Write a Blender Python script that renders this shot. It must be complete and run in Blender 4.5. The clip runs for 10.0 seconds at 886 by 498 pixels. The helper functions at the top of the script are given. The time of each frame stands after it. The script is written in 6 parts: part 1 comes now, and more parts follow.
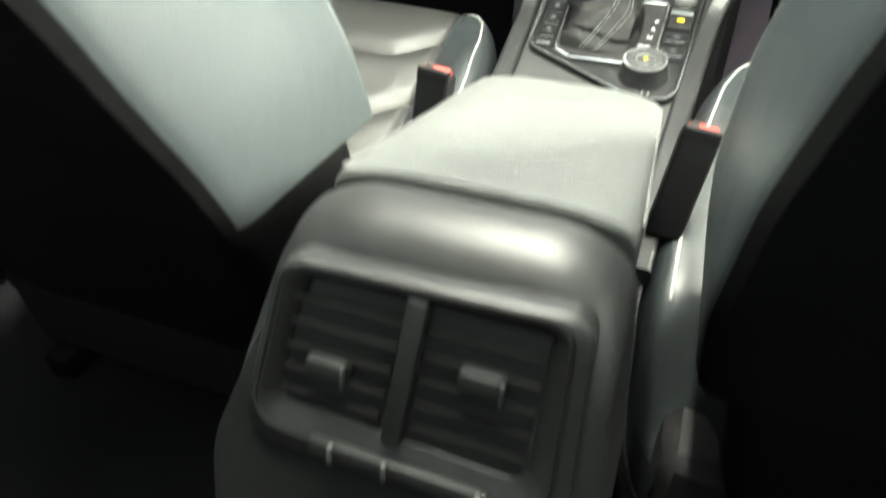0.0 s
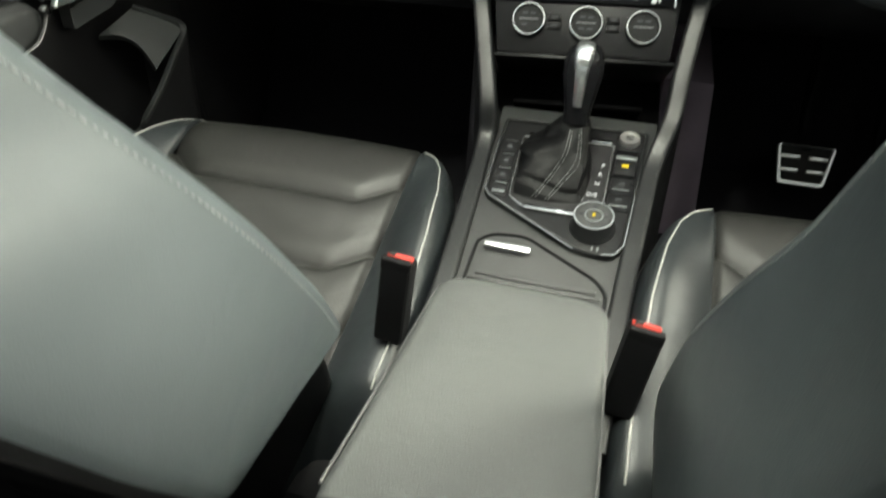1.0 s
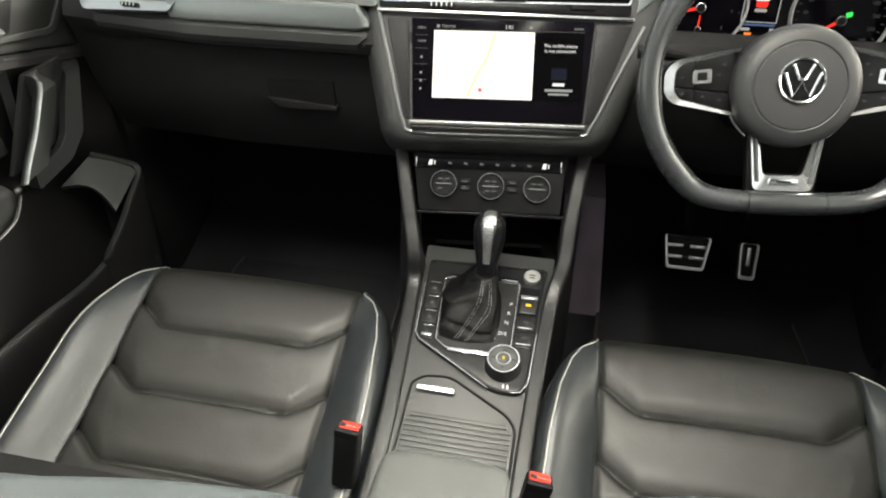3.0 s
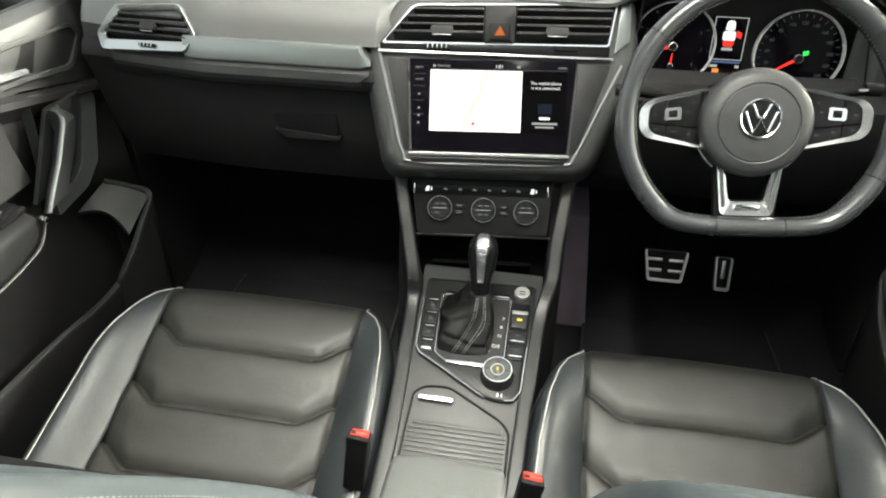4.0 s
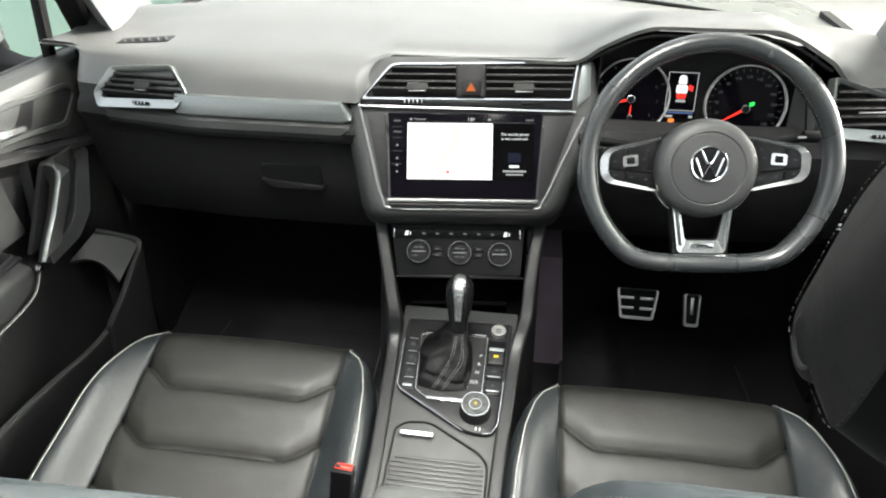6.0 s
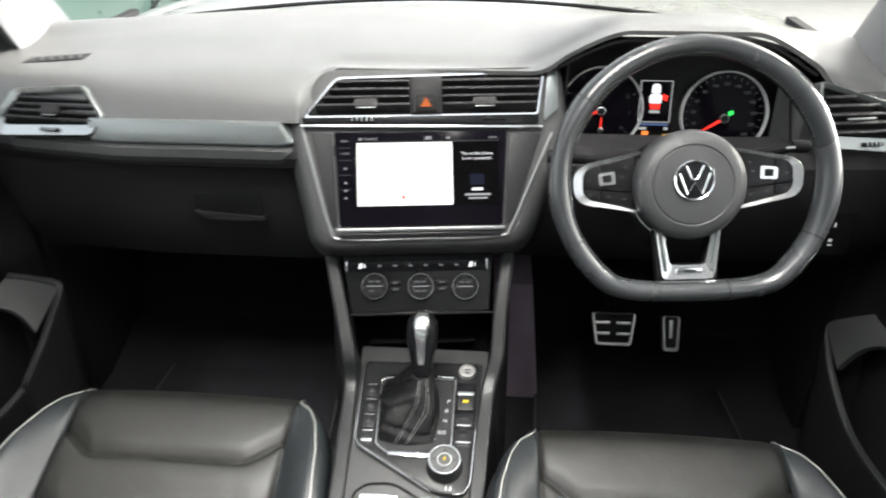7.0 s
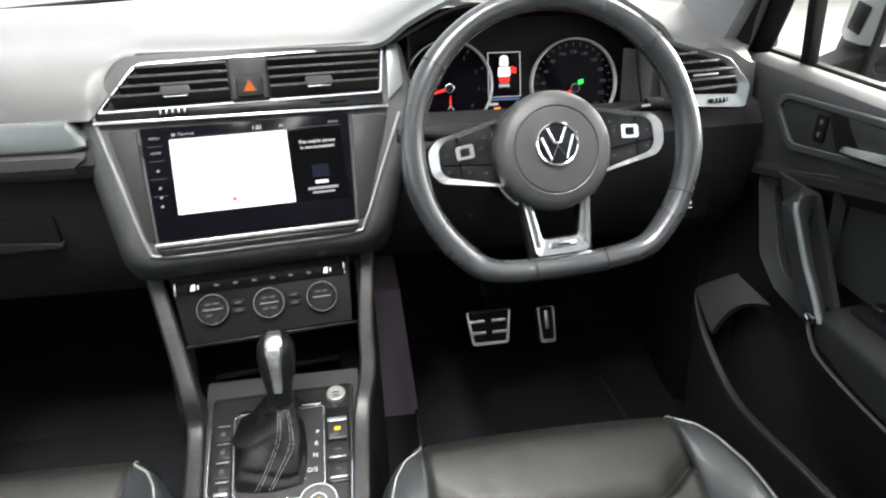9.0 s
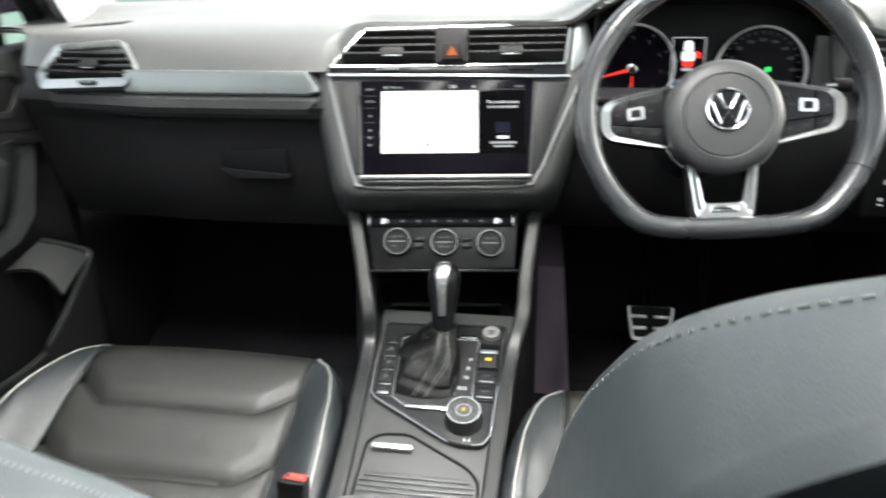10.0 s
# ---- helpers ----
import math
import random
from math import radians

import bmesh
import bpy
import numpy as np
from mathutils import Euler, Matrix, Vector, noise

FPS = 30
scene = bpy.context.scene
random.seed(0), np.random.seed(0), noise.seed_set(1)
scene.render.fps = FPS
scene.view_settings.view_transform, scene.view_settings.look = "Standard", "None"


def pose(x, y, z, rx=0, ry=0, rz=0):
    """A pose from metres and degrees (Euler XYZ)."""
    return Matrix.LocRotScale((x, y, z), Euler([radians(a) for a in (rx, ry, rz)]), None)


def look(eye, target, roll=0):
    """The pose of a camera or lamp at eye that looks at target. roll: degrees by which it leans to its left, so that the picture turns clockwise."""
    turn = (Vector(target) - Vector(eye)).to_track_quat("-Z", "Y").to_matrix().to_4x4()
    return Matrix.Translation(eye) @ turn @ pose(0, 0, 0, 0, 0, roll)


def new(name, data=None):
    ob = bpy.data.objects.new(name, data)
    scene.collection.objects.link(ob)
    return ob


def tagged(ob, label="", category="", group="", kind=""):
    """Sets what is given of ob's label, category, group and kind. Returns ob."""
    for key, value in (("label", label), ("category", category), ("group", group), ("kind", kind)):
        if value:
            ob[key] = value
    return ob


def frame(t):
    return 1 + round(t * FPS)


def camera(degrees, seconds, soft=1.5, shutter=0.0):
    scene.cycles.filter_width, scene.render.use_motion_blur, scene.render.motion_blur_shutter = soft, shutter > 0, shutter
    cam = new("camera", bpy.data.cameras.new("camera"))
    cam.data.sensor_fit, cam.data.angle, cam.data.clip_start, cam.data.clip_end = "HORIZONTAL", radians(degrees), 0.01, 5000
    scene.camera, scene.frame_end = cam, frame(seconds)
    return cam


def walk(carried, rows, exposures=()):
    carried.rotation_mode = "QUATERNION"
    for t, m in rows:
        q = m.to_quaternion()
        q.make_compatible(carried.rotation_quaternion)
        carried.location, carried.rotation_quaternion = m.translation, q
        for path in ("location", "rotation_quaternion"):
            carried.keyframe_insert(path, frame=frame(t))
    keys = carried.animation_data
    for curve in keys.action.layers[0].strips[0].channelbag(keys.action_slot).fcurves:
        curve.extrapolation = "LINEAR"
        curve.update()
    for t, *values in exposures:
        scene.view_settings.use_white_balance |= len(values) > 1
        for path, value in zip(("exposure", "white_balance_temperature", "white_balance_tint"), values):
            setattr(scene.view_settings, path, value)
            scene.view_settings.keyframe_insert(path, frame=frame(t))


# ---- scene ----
cam = camera(68.5, 10.0, soft=1.9, shutter=0.5)
PATH = [
    (0, (0.095, -0.8627, 0.617), (-0.4756, 0.5924, -0.63), -0.8),
    (0.3, (0.0833, -0.8302, 0.664), (-0.4504, 0.6444, -0.578), 0.2),
    (0.5, (0.0789, -0.817, 0.669), (-0.4485, 0.6904, -0.535), -0.2),
    (1, (0.0746, -0.8013, 0.7517), (-0.4005, 0.7214, -0.4546), -0.4),
    (1.5, (0.0826, -0.788, 0.8298), (-0.3394, 0.7494, -0.378), -0.25),
    (2, (0.095, -0.7897, 0.902), (-0.2822, 0.7645, -0.298), -0.1),
    (2.5, (0.0977, -0.7978, 0.959), (-0.2394, 0.7597, -0.249), -0.1),
    (3.8, (0.0915, -0.8506, 1.056), (-0.1866, 0.7305, -0.135), -0.0),
    (4, (0.0908, -0.8656, 1.067), (-0.182, 0.7213, -0.119), 0.1),
    (4.5, (0.1127, -0.8935, 1.086), (-0.1825, 0.7083, -0.074), -0.5),
    (5, (0.1093, -0.9254, 1.1), (-0.1712, 0.6918, -0.043), -0.2),
    (6.5, (0.1088, -0.8903, 1.083), (-0.1074, 0.8052, 0.045), -0.1),
    (7, (0.1044, -0.8051, 1.052), (-0.03, 0.9081, 0.03), -0.2),
    (7.5, (0.1166, -0.7515, 1.017), (0.26, 0.974, 0.017), 0.1),
    (8, (0.1298, -0.7241, 1.0), (0.413, 0.9936, 0.015), 0.1),
    (8.5, (0.1305, -0.7081, 0.98), (0.4289, 1.0149, 0.011), -0.1),
    (9, (0.1168, -0.7235, 0.961), (0.3957, 1.0103, 0.004), -0.2),
    (9.5, (0.1082, -0.7852, 0.917), (0.2063, 0.9822, -0.014), -0.6),
    (10, (0.1333, -0.8553, 0.894), (-0.1329, 0.9354, 0.045), -1.1),
]
EXPOSURES = [(0, 3.75, 7000, -4), (0.3, 3.5, 7000, -4), (0.6, 2.98, 7000, -4), (1.0, 2.28, 7000, -2), (1.6, 2.10, 7100, 5), (2.5, 2.24, 7150, 6), (4.5, 2.64, 6800, 2), (6.5, 2.65, 6600, 7), (8.5, 2.80, 6500, 10), (10, 2.90, 6500, 7)]
walk(cam, [(t, look(eye, target, roll)) for t, eye, target, roll in PATH], EXPOSURES)

# ---------------------------------------------------------------- world and light
world = bpy.data.worlds.new("world")
scene.world = world
world.use_nodes = True
wn = world.node_tree.nodes
wl = world.node_tree.links
sky = wn.new("ShaderNodeTexSky")
sky.sky_type = "NISHITA"
sky.sun_disc = False
sky.sun_elevation = radians(22)
sky.sun_rotation = radians(66)
sky.dust_density = 6.0
pale = wn.new("ShaderNodeHueSaturation")
pale.inputs["Saturation"].default_value = 0.25
wl.new(sky.outputs[0], pale.inputs["Color"])
wl.new(pale.outputs[0], wn["Background"].inputs["Color"])
wn["Background"].inputs["Strength"].default_value = 0.138
sun = new("sun", bpy.data.lights.new("sun", "SUN"))
sun.data.energy = 2.0
sun.data.angle = radians(30)
sun.data.color = (1.0, 0.97, 0.93)
sun.matrix_world = look((2.9, 1.3, 1.3), (0, 0, 0))

# ---------------------------------------------------------------- materials


def mat(name, base, rough=0.5, metal=0.0, grain=0.0, grain_size=600.0, vary=0.15, cells=False, coat=0.0, spec=0.5, sheen=0.0, wave=0.0):
    """A surface with broad and fine colour variation, uneven gloss and fine relief. grain_size: features in a metre."""
    m = bpy.data.materials.new(name)
    m.use_nodes = True
    n, l = m.node_tree.nodes, m.node_tree.links
    b = n["Principled BSDF"]
    co = n.new("ShaderNodeTexCoord")
    broad = n.new("ShaderNodeTexNoise")
    broad.inputs["Scale"].default_value = 9.0
    broad.inputs["Detail"].default_value = 5.0
    fine = n.new("ShaderNodeTexVoronoi" if cells else "ShaderNodeTexNoise")
    fine.inputs["Scale"].default_value = grain_size
    for tex in (broad, fine):
        l.new(co.outputs["Object"], tex.inputs["Vector"])
    mix = n.new("ShaderNodeMix")
    mix.data_type = "RGBA"
    lo = [c * (1 - vary) for c in base]
    hi = [min(1, c * (1 + vary)) for c in base]
    mix.inputs["A"].default_value = (*lo, 1)
    mix.inputs["B"].default_value = (*hi, 1)
    l.new(broad.outputs[0], mix.inputs["Factor"])
    l.new(mix.outputs["Result"], b.inputs["Base Color"])
    ramp = n.new("ShaderNodeMapRange")
    uneven = 0.16 if wave else 0.07
    ramp.inputs["To Min"].default_value = max(0.02, rough - uneven)
    ramp.inputs["To Max"].default_value = min(1.0, rough + uneven)
    l.new(broad.outputs[0], ramp.inputs["Value"])
    l.new(ramp.outputs[0], b.inputs["Roughness"])
    b.inputs["Metallic"].default_value = metal
    b.inputs["Specular IOR Level"].default_value = spec
    b.inputs["Coat Weight"].default_value = coat
    b.inputs["Coat Roughness"].default_value = 0.05
    b.inputs["Sheen Weight"].default_value = sheen
    if grain:
        bump = n.new("ShaderNodeBump")
        bump.inputs["Strength"].default_value = grain
        bump.inputs["Distance"].default_value = 0.0006
        l.new(fine.outputs[0], bump.inputs["Height"])
        l.new(bump.outputs[0], b.inputs["Normal"])
        if wave:
            # soft creases of stretched hide
            crease = n.new("ShaderNodeTexNoise")
            crease.inputs["Scale"].default_value = 22.0
            crease.inputs["Detail"].default_value = 3.0
            crease.inputs["Distortion"].default_value = 0.6
            l.new(co.outputs["Object"], crease.inputs["Vector"])
            soft = n.new("ShaderNodeBump")
            soft.inputs["Strength"].default_value = wave
            soft.inputs["Distance"].default_value = 0.006
            l.new(crease.outputs[0], soft.inputs["Height"])
            l.new(soft.outputs[0], bump.inputs["Normal"])
    return m


def glow(name, color, strength=1.0):
    m = bpy.data.materials.new(name)
    m.use_nodes = True
    b = m.node_tree.nodes["Principled BSDF"]
    b.inputs["Base Color"].default_value = (0.002, 0.002, 0.002, 1)
    b.inputs["Specular IOR Level"].default_value = 0.0
    b.inputs["Roughness"].default_value = 0.3
    b.inputs["Emission Color"].default_value = (*color, 1)
    b.inputs["Emission Strength"].default_value = strength
    return m


def glass(name, tint=(0.95, 0.97, 0.96)):
    m = bpy.data.materials.new(name)
    m.use_nodes = True
    b = m.node_tree.nodes["Principled BSDF"]
    b.inputs["Base Color"].default_value = (*tint, 1)
    b.inputs["Transmission Weight"].default_value = 1.0
    b.inputs["Roughness"].default_value = 0.0
    b.inputs["IOR"].default_value = 1.02
    return m


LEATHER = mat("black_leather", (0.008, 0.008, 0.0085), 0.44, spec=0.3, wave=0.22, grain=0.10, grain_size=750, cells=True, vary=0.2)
# Lit copy of the seat hide, for backrests: bluish light put into its base.
LEATHER_LIT = mat("black_leather_lit", (0.032, 0.038, 0.041), 0.40, spec=0.36, wave=0.07, grain=0.08, grain_size=900, cells=True, vary=0.15)
PADTOP = mat("armrest_vinyl", (0.058, 0.061, 0.060), 0.48, wave=0.08, grain=0.2, grain_size=800, cells=True, vary=0.1, spec=0.35)
SILVER = mat("bright_silver_trim", (0.62, 0.63, 0.64), 0.22, 0.92, grain=0.03, grain_size=1500, vary=0.05)
STITCH = mat("grey_thread", (0.15, 0.155, 0.155), 0.75, grain=0.3, grain_size=2500, vary=0.1)
RINGW = mat("pale_gauge_ring", (0.75, 0.76, 0.76), 0.3, 0.15, vary=0.04)
RIMHIDE = mat("polished_wheel_leather", (0.027, 0.029, 0.031), 0.27, spec=0.65, grain=0.04, grain_size=900, cells=True, vary=0.15)
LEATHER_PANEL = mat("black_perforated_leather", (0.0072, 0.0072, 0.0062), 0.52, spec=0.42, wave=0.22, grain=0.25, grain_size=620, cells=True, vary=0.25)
SOFT = mat("soft_dash_plastic", (0.031, 0.032, 0.032), 0.50, spec=0.4, grain=0.4, grain_size=900, cells=True, vary=0.12)
PADSOFT = mat("soft_upper_dash", (0.060, 0.061, 0.060), 0.40, spec=0.6, grain=0.35, grain_size=900, cells=True, vary=0.1)
HARD = mat("hard_dark_plastic", (0.0105, 0.010, 0.011), 0.62, spec=0.25, grain=0.35, grain_size=1000, cells=True, vary=0.2)
DARK = mat("black_plastic", (0.005, 0.005, 0.0055), 0.55, spec=0.14, grain=0.15, grain_size=900, vary=0.2)
PIANO = mat("gloss_black", (0.008, 0.008, 0.009), 0.20, vary=0.1, spec=0.14)
SCREEN = mat("screen_glass", (0.003, 0.0025, 0.004), 0.10, vary=0.1, spec=0.035)
FLANK = mat("dark_cheek_plastic", (0.011, 0.011, 0.012), 0.5, spec=0.22, grain=0.1, grain_size=1000, vary=0.15)
CHROME = mat("chrome", (0.78, 0.79, 0.80), 0.13, 1.0, vary=0.04)
SATIN = mat("satin_silver", (0.42, 0.44, 0.44), 0.30, 1.0, grain=0.05, grain_size=1500, vary=0.06)
STRIP = mat("brushed_grey_trim", (0.16, 0.175, 0.175), 0.32, 0.6, grain=0.06, grain_size=1200, vary=0.08)
TABGREY = mat("dull_silver_tab", (0.20, 0.205, 0.205), 0.38, 0.8, vary=0.1)
GEARPLATE = mat("gloss_charcoal", (0.0119, 0.0120, 0.0126), 0.30, spec=0.18, grain=0.05, grain_size=1200, vary=0.12)
PEDALSTEEL = mat("brushed_steel", (0.74, 0.73, 0.71), 0.30, 0.9, grain=0.08, grain_size=1800, vary=0.08)
# Near-black for the tray: its deep shade is put into the colour.
TRAY_SHADE = mat("tray_shade_black", (0.0028, 0.0028, 0.003), 0.9, spec=0.03, vary=0.2)
PADGLOSS = mat("button_gloss_black", (0.006, 0.006, 0.0065), 0.3, spec=0.18, vary=0.1)
WHEELTHREAD = mat("dull_wheel_thread", (0.055, 0.055, 0.055), 0.75, grain=0.3, grain_size=2500, vary=0.1)
DOORDARK = mat("door_black_vinyl", (0.0105, 0.011, 0.0115), 0.58, spec=0.18, grain=0.3, grain_size=900, cells=True, vary=0.15)
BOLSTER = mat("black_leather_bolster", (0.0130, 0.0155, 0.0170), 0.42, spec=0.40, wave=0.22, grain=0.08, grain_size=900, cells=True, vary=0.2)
GAITER = mat("soft_black_hide", (0.0032, 0.0032, 0.0035), 0.50, spec=0.12, wave=0.3, grain=0.15, grain_size=800, cells=True, vary=0.25)
INSERT = mat("door_insert_vinyl", (0.018, 0.019, 0.019), 0.6, spec=0.35, grain=0.25, grain_size=900, cells=True, vary=0.12)
RAIL = mat("graphite_trim", (0.013, 0.0135, 0.014), 0.42, 0.05, spec=0.35, grain=0.08, grain_size=1200, vary=0.1)
CARPET = mat("black_carpet", (0.013, 0.0125, 0.0145), 0.95, spec=0.1, grain=1.0, grain_size=500, vary=0.35)
CARPET_SIDE = mat("console_side_carpet", (0.24, 0.19, 0.235), 0.95, grain=1.0, grain_size=400, vary=0.3)
HEADLINER = mat("grey_headliner", (0.55, 0.55, 0.53), 0.95, grain=0.5, grain_size=600, vary=0.05)
PILLAR = mat("pillar_trim", (0.080, 0.084, 0.088), 0.7, grain=0.4, grain_size=800, vary=0.06)
PIPING = mat("pale_piping", (0.24, 0.24, 0.225), 0.55, grain=0.2, grain_size=2000, vary=0.1)
RED = mat("red_button", (0.42, 0.030, 0.02), 0.45, vary=0.08)
DOORGREY = mat("door_grey_plastic", (0.044, 0.046, 0.047), 0.44, spec=0.5, grain=0.3, grain_size=1000, cells=True, vary=0.12)
HANDLE = mat("grey_handle_trim", (0.050, 0.052, 0.052), 0.40, 0.2, grain=0.08, grain_size=1200, vary=0.08)
RUBBER = mat("black_rubber", (0.014, 0.014, 0.014), 0.8, grain=0.3, grain_size=900, vary=0.2)
HUBSOFT = mat("airbag_plastic", (0.027, 0.028, 0.029), 0.47, grain=0.3, grain_size=1000, cells=True, vary=0.08)
PLATE = mat("dark_console_plastic", (0.030, 0.031, 0.031), 0.44, spec=0.4, grain=0.25, grain_size=1000, vary=0.12)
ICON = glow("icon_white", (0.85, 0.88, 0.9), 0.084)
ICON_BRIGHT = glow("icon_white_bright", (0.95, 0.97, 1.0), 0.216)
DIM = glow("icon_dim", (0.5, 0.52, 0.55), 0.055)
FAINT = glow("scale_faint", (0.5, 0.52, 0.55), 0.018)
MAPLIGHT = glow("map_display", (1.0, 0.985, 0.96), 0.300)
ROUTE = glow("route_yellow", (1.0, 0.84, 0.48), 0.285)
YELLOW = glow("yellow_led", (1.0, 0.72, 0.05), 0.240)
AMBER = glow("hazard_amber", (0.9, 0.22, 0.06), 0.132)
REDLIGHT = glow("red_light", (1.0, 0.04, 0.03), 0.240)
GREENLIGHT = glow("green_light", (0.05, 0.9, 0.15), 0.216)
ORANGELIGHT = glow("orange_light", (1.0, 0.25, 0.05), 0.240)
BLUELIGHT = glow("blue_panel", (0.05, 0.06, 0.12), 0.05)
GLASS = glass("clear_glass")
# Dark tint for unseen rear glass, added to hold back light.
REAR_DIM = glass("rear_light_cut_glass", (0.10, 0.11, 0.11))

# ---------------------------------------------------------------- building helpers
I4 = Matrix.Identity(4)
HOME = {}


def thing(name, place, label, category, group="", kind=""):
    ob = new(name)
    ob.empty_display_size = 0.05
    ob.matrix_world = Matrix.Translation(place)
    HOME[ob] = Matrix.Translation(place).inverted()
    return tagged(ob, label, category, group, kind)


def part(name, bm, material, parent=None, label="", smooth=True, kind="", category=""):
    """Links a bmesh, given in world metres, as one mesh object under a thing or a part."""
    bmesh.ops.recalc_face_normals(bm, faces=bm.faces[:])
    me = bpy.data.meshes.new(name)
    if parent is not None:
        bm.transform(HOME[parent])
    bm.to_mesh(me)
    bm.free()
    me.materials.append(material)
    if smooth:
        me.shade_smooth()
        me.set_sharp_from_angle(angle=radians(32))
    ob = new(name, me)
    if parent is not None:
        ob.parent = parent
        HOME[ob] = HOME[parent]
    return tagged(ob, label, category, "", kind)


def rounded(points, r, n=4):
    """A polygon with its corners rounded. r: one radius, or one for each corner."""
    out = []
    k = len(points)
    for i in range(k):
        p, a, b = (Vector(points[j % k]).to_2d() for j in (i, i - 1, i + 1))
        rr = r[i] if isinstance(r, (list, tuple)) else r
        da, db = (a - p), (b - p)
        lim = min(da.length, db.length) * 0.49
        rr = min(rr, lim)
        s, e = p + da.normalized() * rr, p + db.normalized() * rr
        for j in range(n + 1):
            t = j / n
            out.append(tuple((1 - t) ** 2 * s + 2 * t * (1 - t) * p + t * t * e))
    return out


def bevel(bm, size, segments=2):
    if size:
        es = [e for e in bm.edges if len(e.link_faces) == 2 and e.calc_face_angle(0) > radians(25)]
        bmesh.ops.bevel(bm, geom=es, offset=size, segments=segments, profile=0.6, affect="EDGES", clamp_overlap=True)
    return bm


def prism(outline, y0, y1, m=I4, edge=0.001, bm=None):
    """A plate: an outline in x and z, from depth y0 (seen side) to y1."""
    own = bmesh.new()
    f = [own.verts.new((x, y0, z)) for x, z in outline]
    b = [own.verts.new((x, y1, z)) for x, z in outline]
    k = len(f)
    own.faces.new(f)
    own.faces.new(b[::-1])
    for i in range(k):
        own.faces.new((f[i], b[i], b[(i + 1) % k], f[(i + 1) % k]))
    bmesh.ops.recalc_face_normals(own, faces=own.faces[:])
    bevel(own, edge)
    return joined(own, m, bm)


def joined(own, m, bm):
    own.transform(m)
    if bm is None:
        return own
    me = bpy.data.meshes.new("tmp")
    own.to_mesh(me)
    own.free()
    bm.from_mesh(me)
    bpy.data.meshes.remove(me)
    return bm


def hoop(outer, inner, y0, y1, m=I4, edge=0.0008, bm=None, y_in=None):
    """A flat frame between two outlines of equal count. y_in: the seen depth of its inner edge."""
    own = bmesh.new()
    k = len(outer)
    yi = y0 if y_in is None else y_in
    a = [own.verts.new((x, y0, z)) for x, z in outer]
    b = [own.verts.new((x, yi, z)) for x, z in inner]
    c = [own.verts.new((x, y1, z)) for x, z in inner]
    d = [own.verts.new((x, y1, z)) for x, z in outer]
    for i in range(k):
        j = (i + 1) % k
        for p, q in ((a, b), (b, c), (c, d), (d, a)):
            own.faces.new((p[i], p[j], q[j], q[i]))
    bmesh.ops.recalc_face_normals(own, faces=own.faces[:])
    bevel(own, edge, 1)
    return joined(own, m, bm)


def rbox(size, m=I4, edge=0.003, segments=2, bm=None):
    own = bmesh.new()
    bmesh.ops.create_cube(own, size=1.0)
    bmesh.ops.scale(own, vec=size, verts=own.verts[:])
    bevel(own, edge, segments)
    return joined(own, m, bm)


def lathe(profile, m=I4, n=32, bm=None):
    """Turns (radius, depth) about the y axis."""
    own = bmesh.new()
    rings = []
    for r, y in profile:
        if r < 1e-5:
            rings.append([own.verts.new((0, y, 0))])
        else:
            rings.append([own.verts.new((r * math.cos(2 * math.pi * i / n), y, r * math.sin(2 * math.pi * i / n))) for i in range(n)])
    for p, q in zip(rings, rings[1:]):
        for i in range(n):
            j = (i + 1) % n
            if len(p) == 1 and len(q) > 1:
                own.faces.new((p[0], q[j], q[i]))
            elif len(q) == 1 and len(p) > 1:
                own.faces.new((p[i], p[j], q[0]))
            elif len(p) > 1:
                own.faces.new((p[i], p[j], q[j], q[i]))
    return joined(own, m, bm)


def loft(rings, closed=True, caps=True, bm=None, m=I4):
    own = bmesh.new()
    vs = [[own.verts.new(p) for p in ring] for ring in rings]
    k = len(vs[0])
    for a, b in zip(vs, vs[1:]):
        for i in range(k if closed else k - 1):
            j = (i + 1) % k
            own.faces.new((a[i], a[j], b[j], b[i]))
    if caps and closed:
        own.faces.new(vs[0][::-1])
        own.faces.new(vs[-1])
    return joined(own, m, bm)


def sheet(fn, us, vs, thick=0.0, bm=None):
    """A surface fn(u, v) over two lists of values."""
    own = bmesh.new()
    g = [[own.verts.new(fn(u, v)) for v in vs] for u in us]
    for i in range(len(us) - 1):
        for j in range(len(vs) - 1):
            own.faces.new((g[i][j], g[i + 1][j], g[i + 1][j + 1], g[i][j + 1]))
    if thick:
        bmesh.ops.recalc_face_normals(own, faces=own.faces[:])
        bmesh.ops.solidify(own, geom=own.faces[:], thickness=thick)
    return joined(own, I4, bm)


def steps(a, b, n):
    return [a + (b - a) * i / n for i in range(n + 1)]


def curve_through(points, n=8, closed=False):
    """A smooth line through points."""
    p = [Vector(q) for q in points]
    k = len(p)
    out = []
    for i in range(k if closed else k - 1):
        a, b, c, d = (p[j % k] if closed else p[min(max(j, 0), k - 1)] for j in (i - 1, i, i + 1, i + 2))
        for s in range(n):
            t = s / n
            out.append(0.5 * (2 * b + (c - a) * t + (2 * a - 5 * b + 4 * c - d) * t * t + (3 * b - a - 3 * c + d) * t ** 3))
    if not closed:
        out.append(p[-1])
    return out


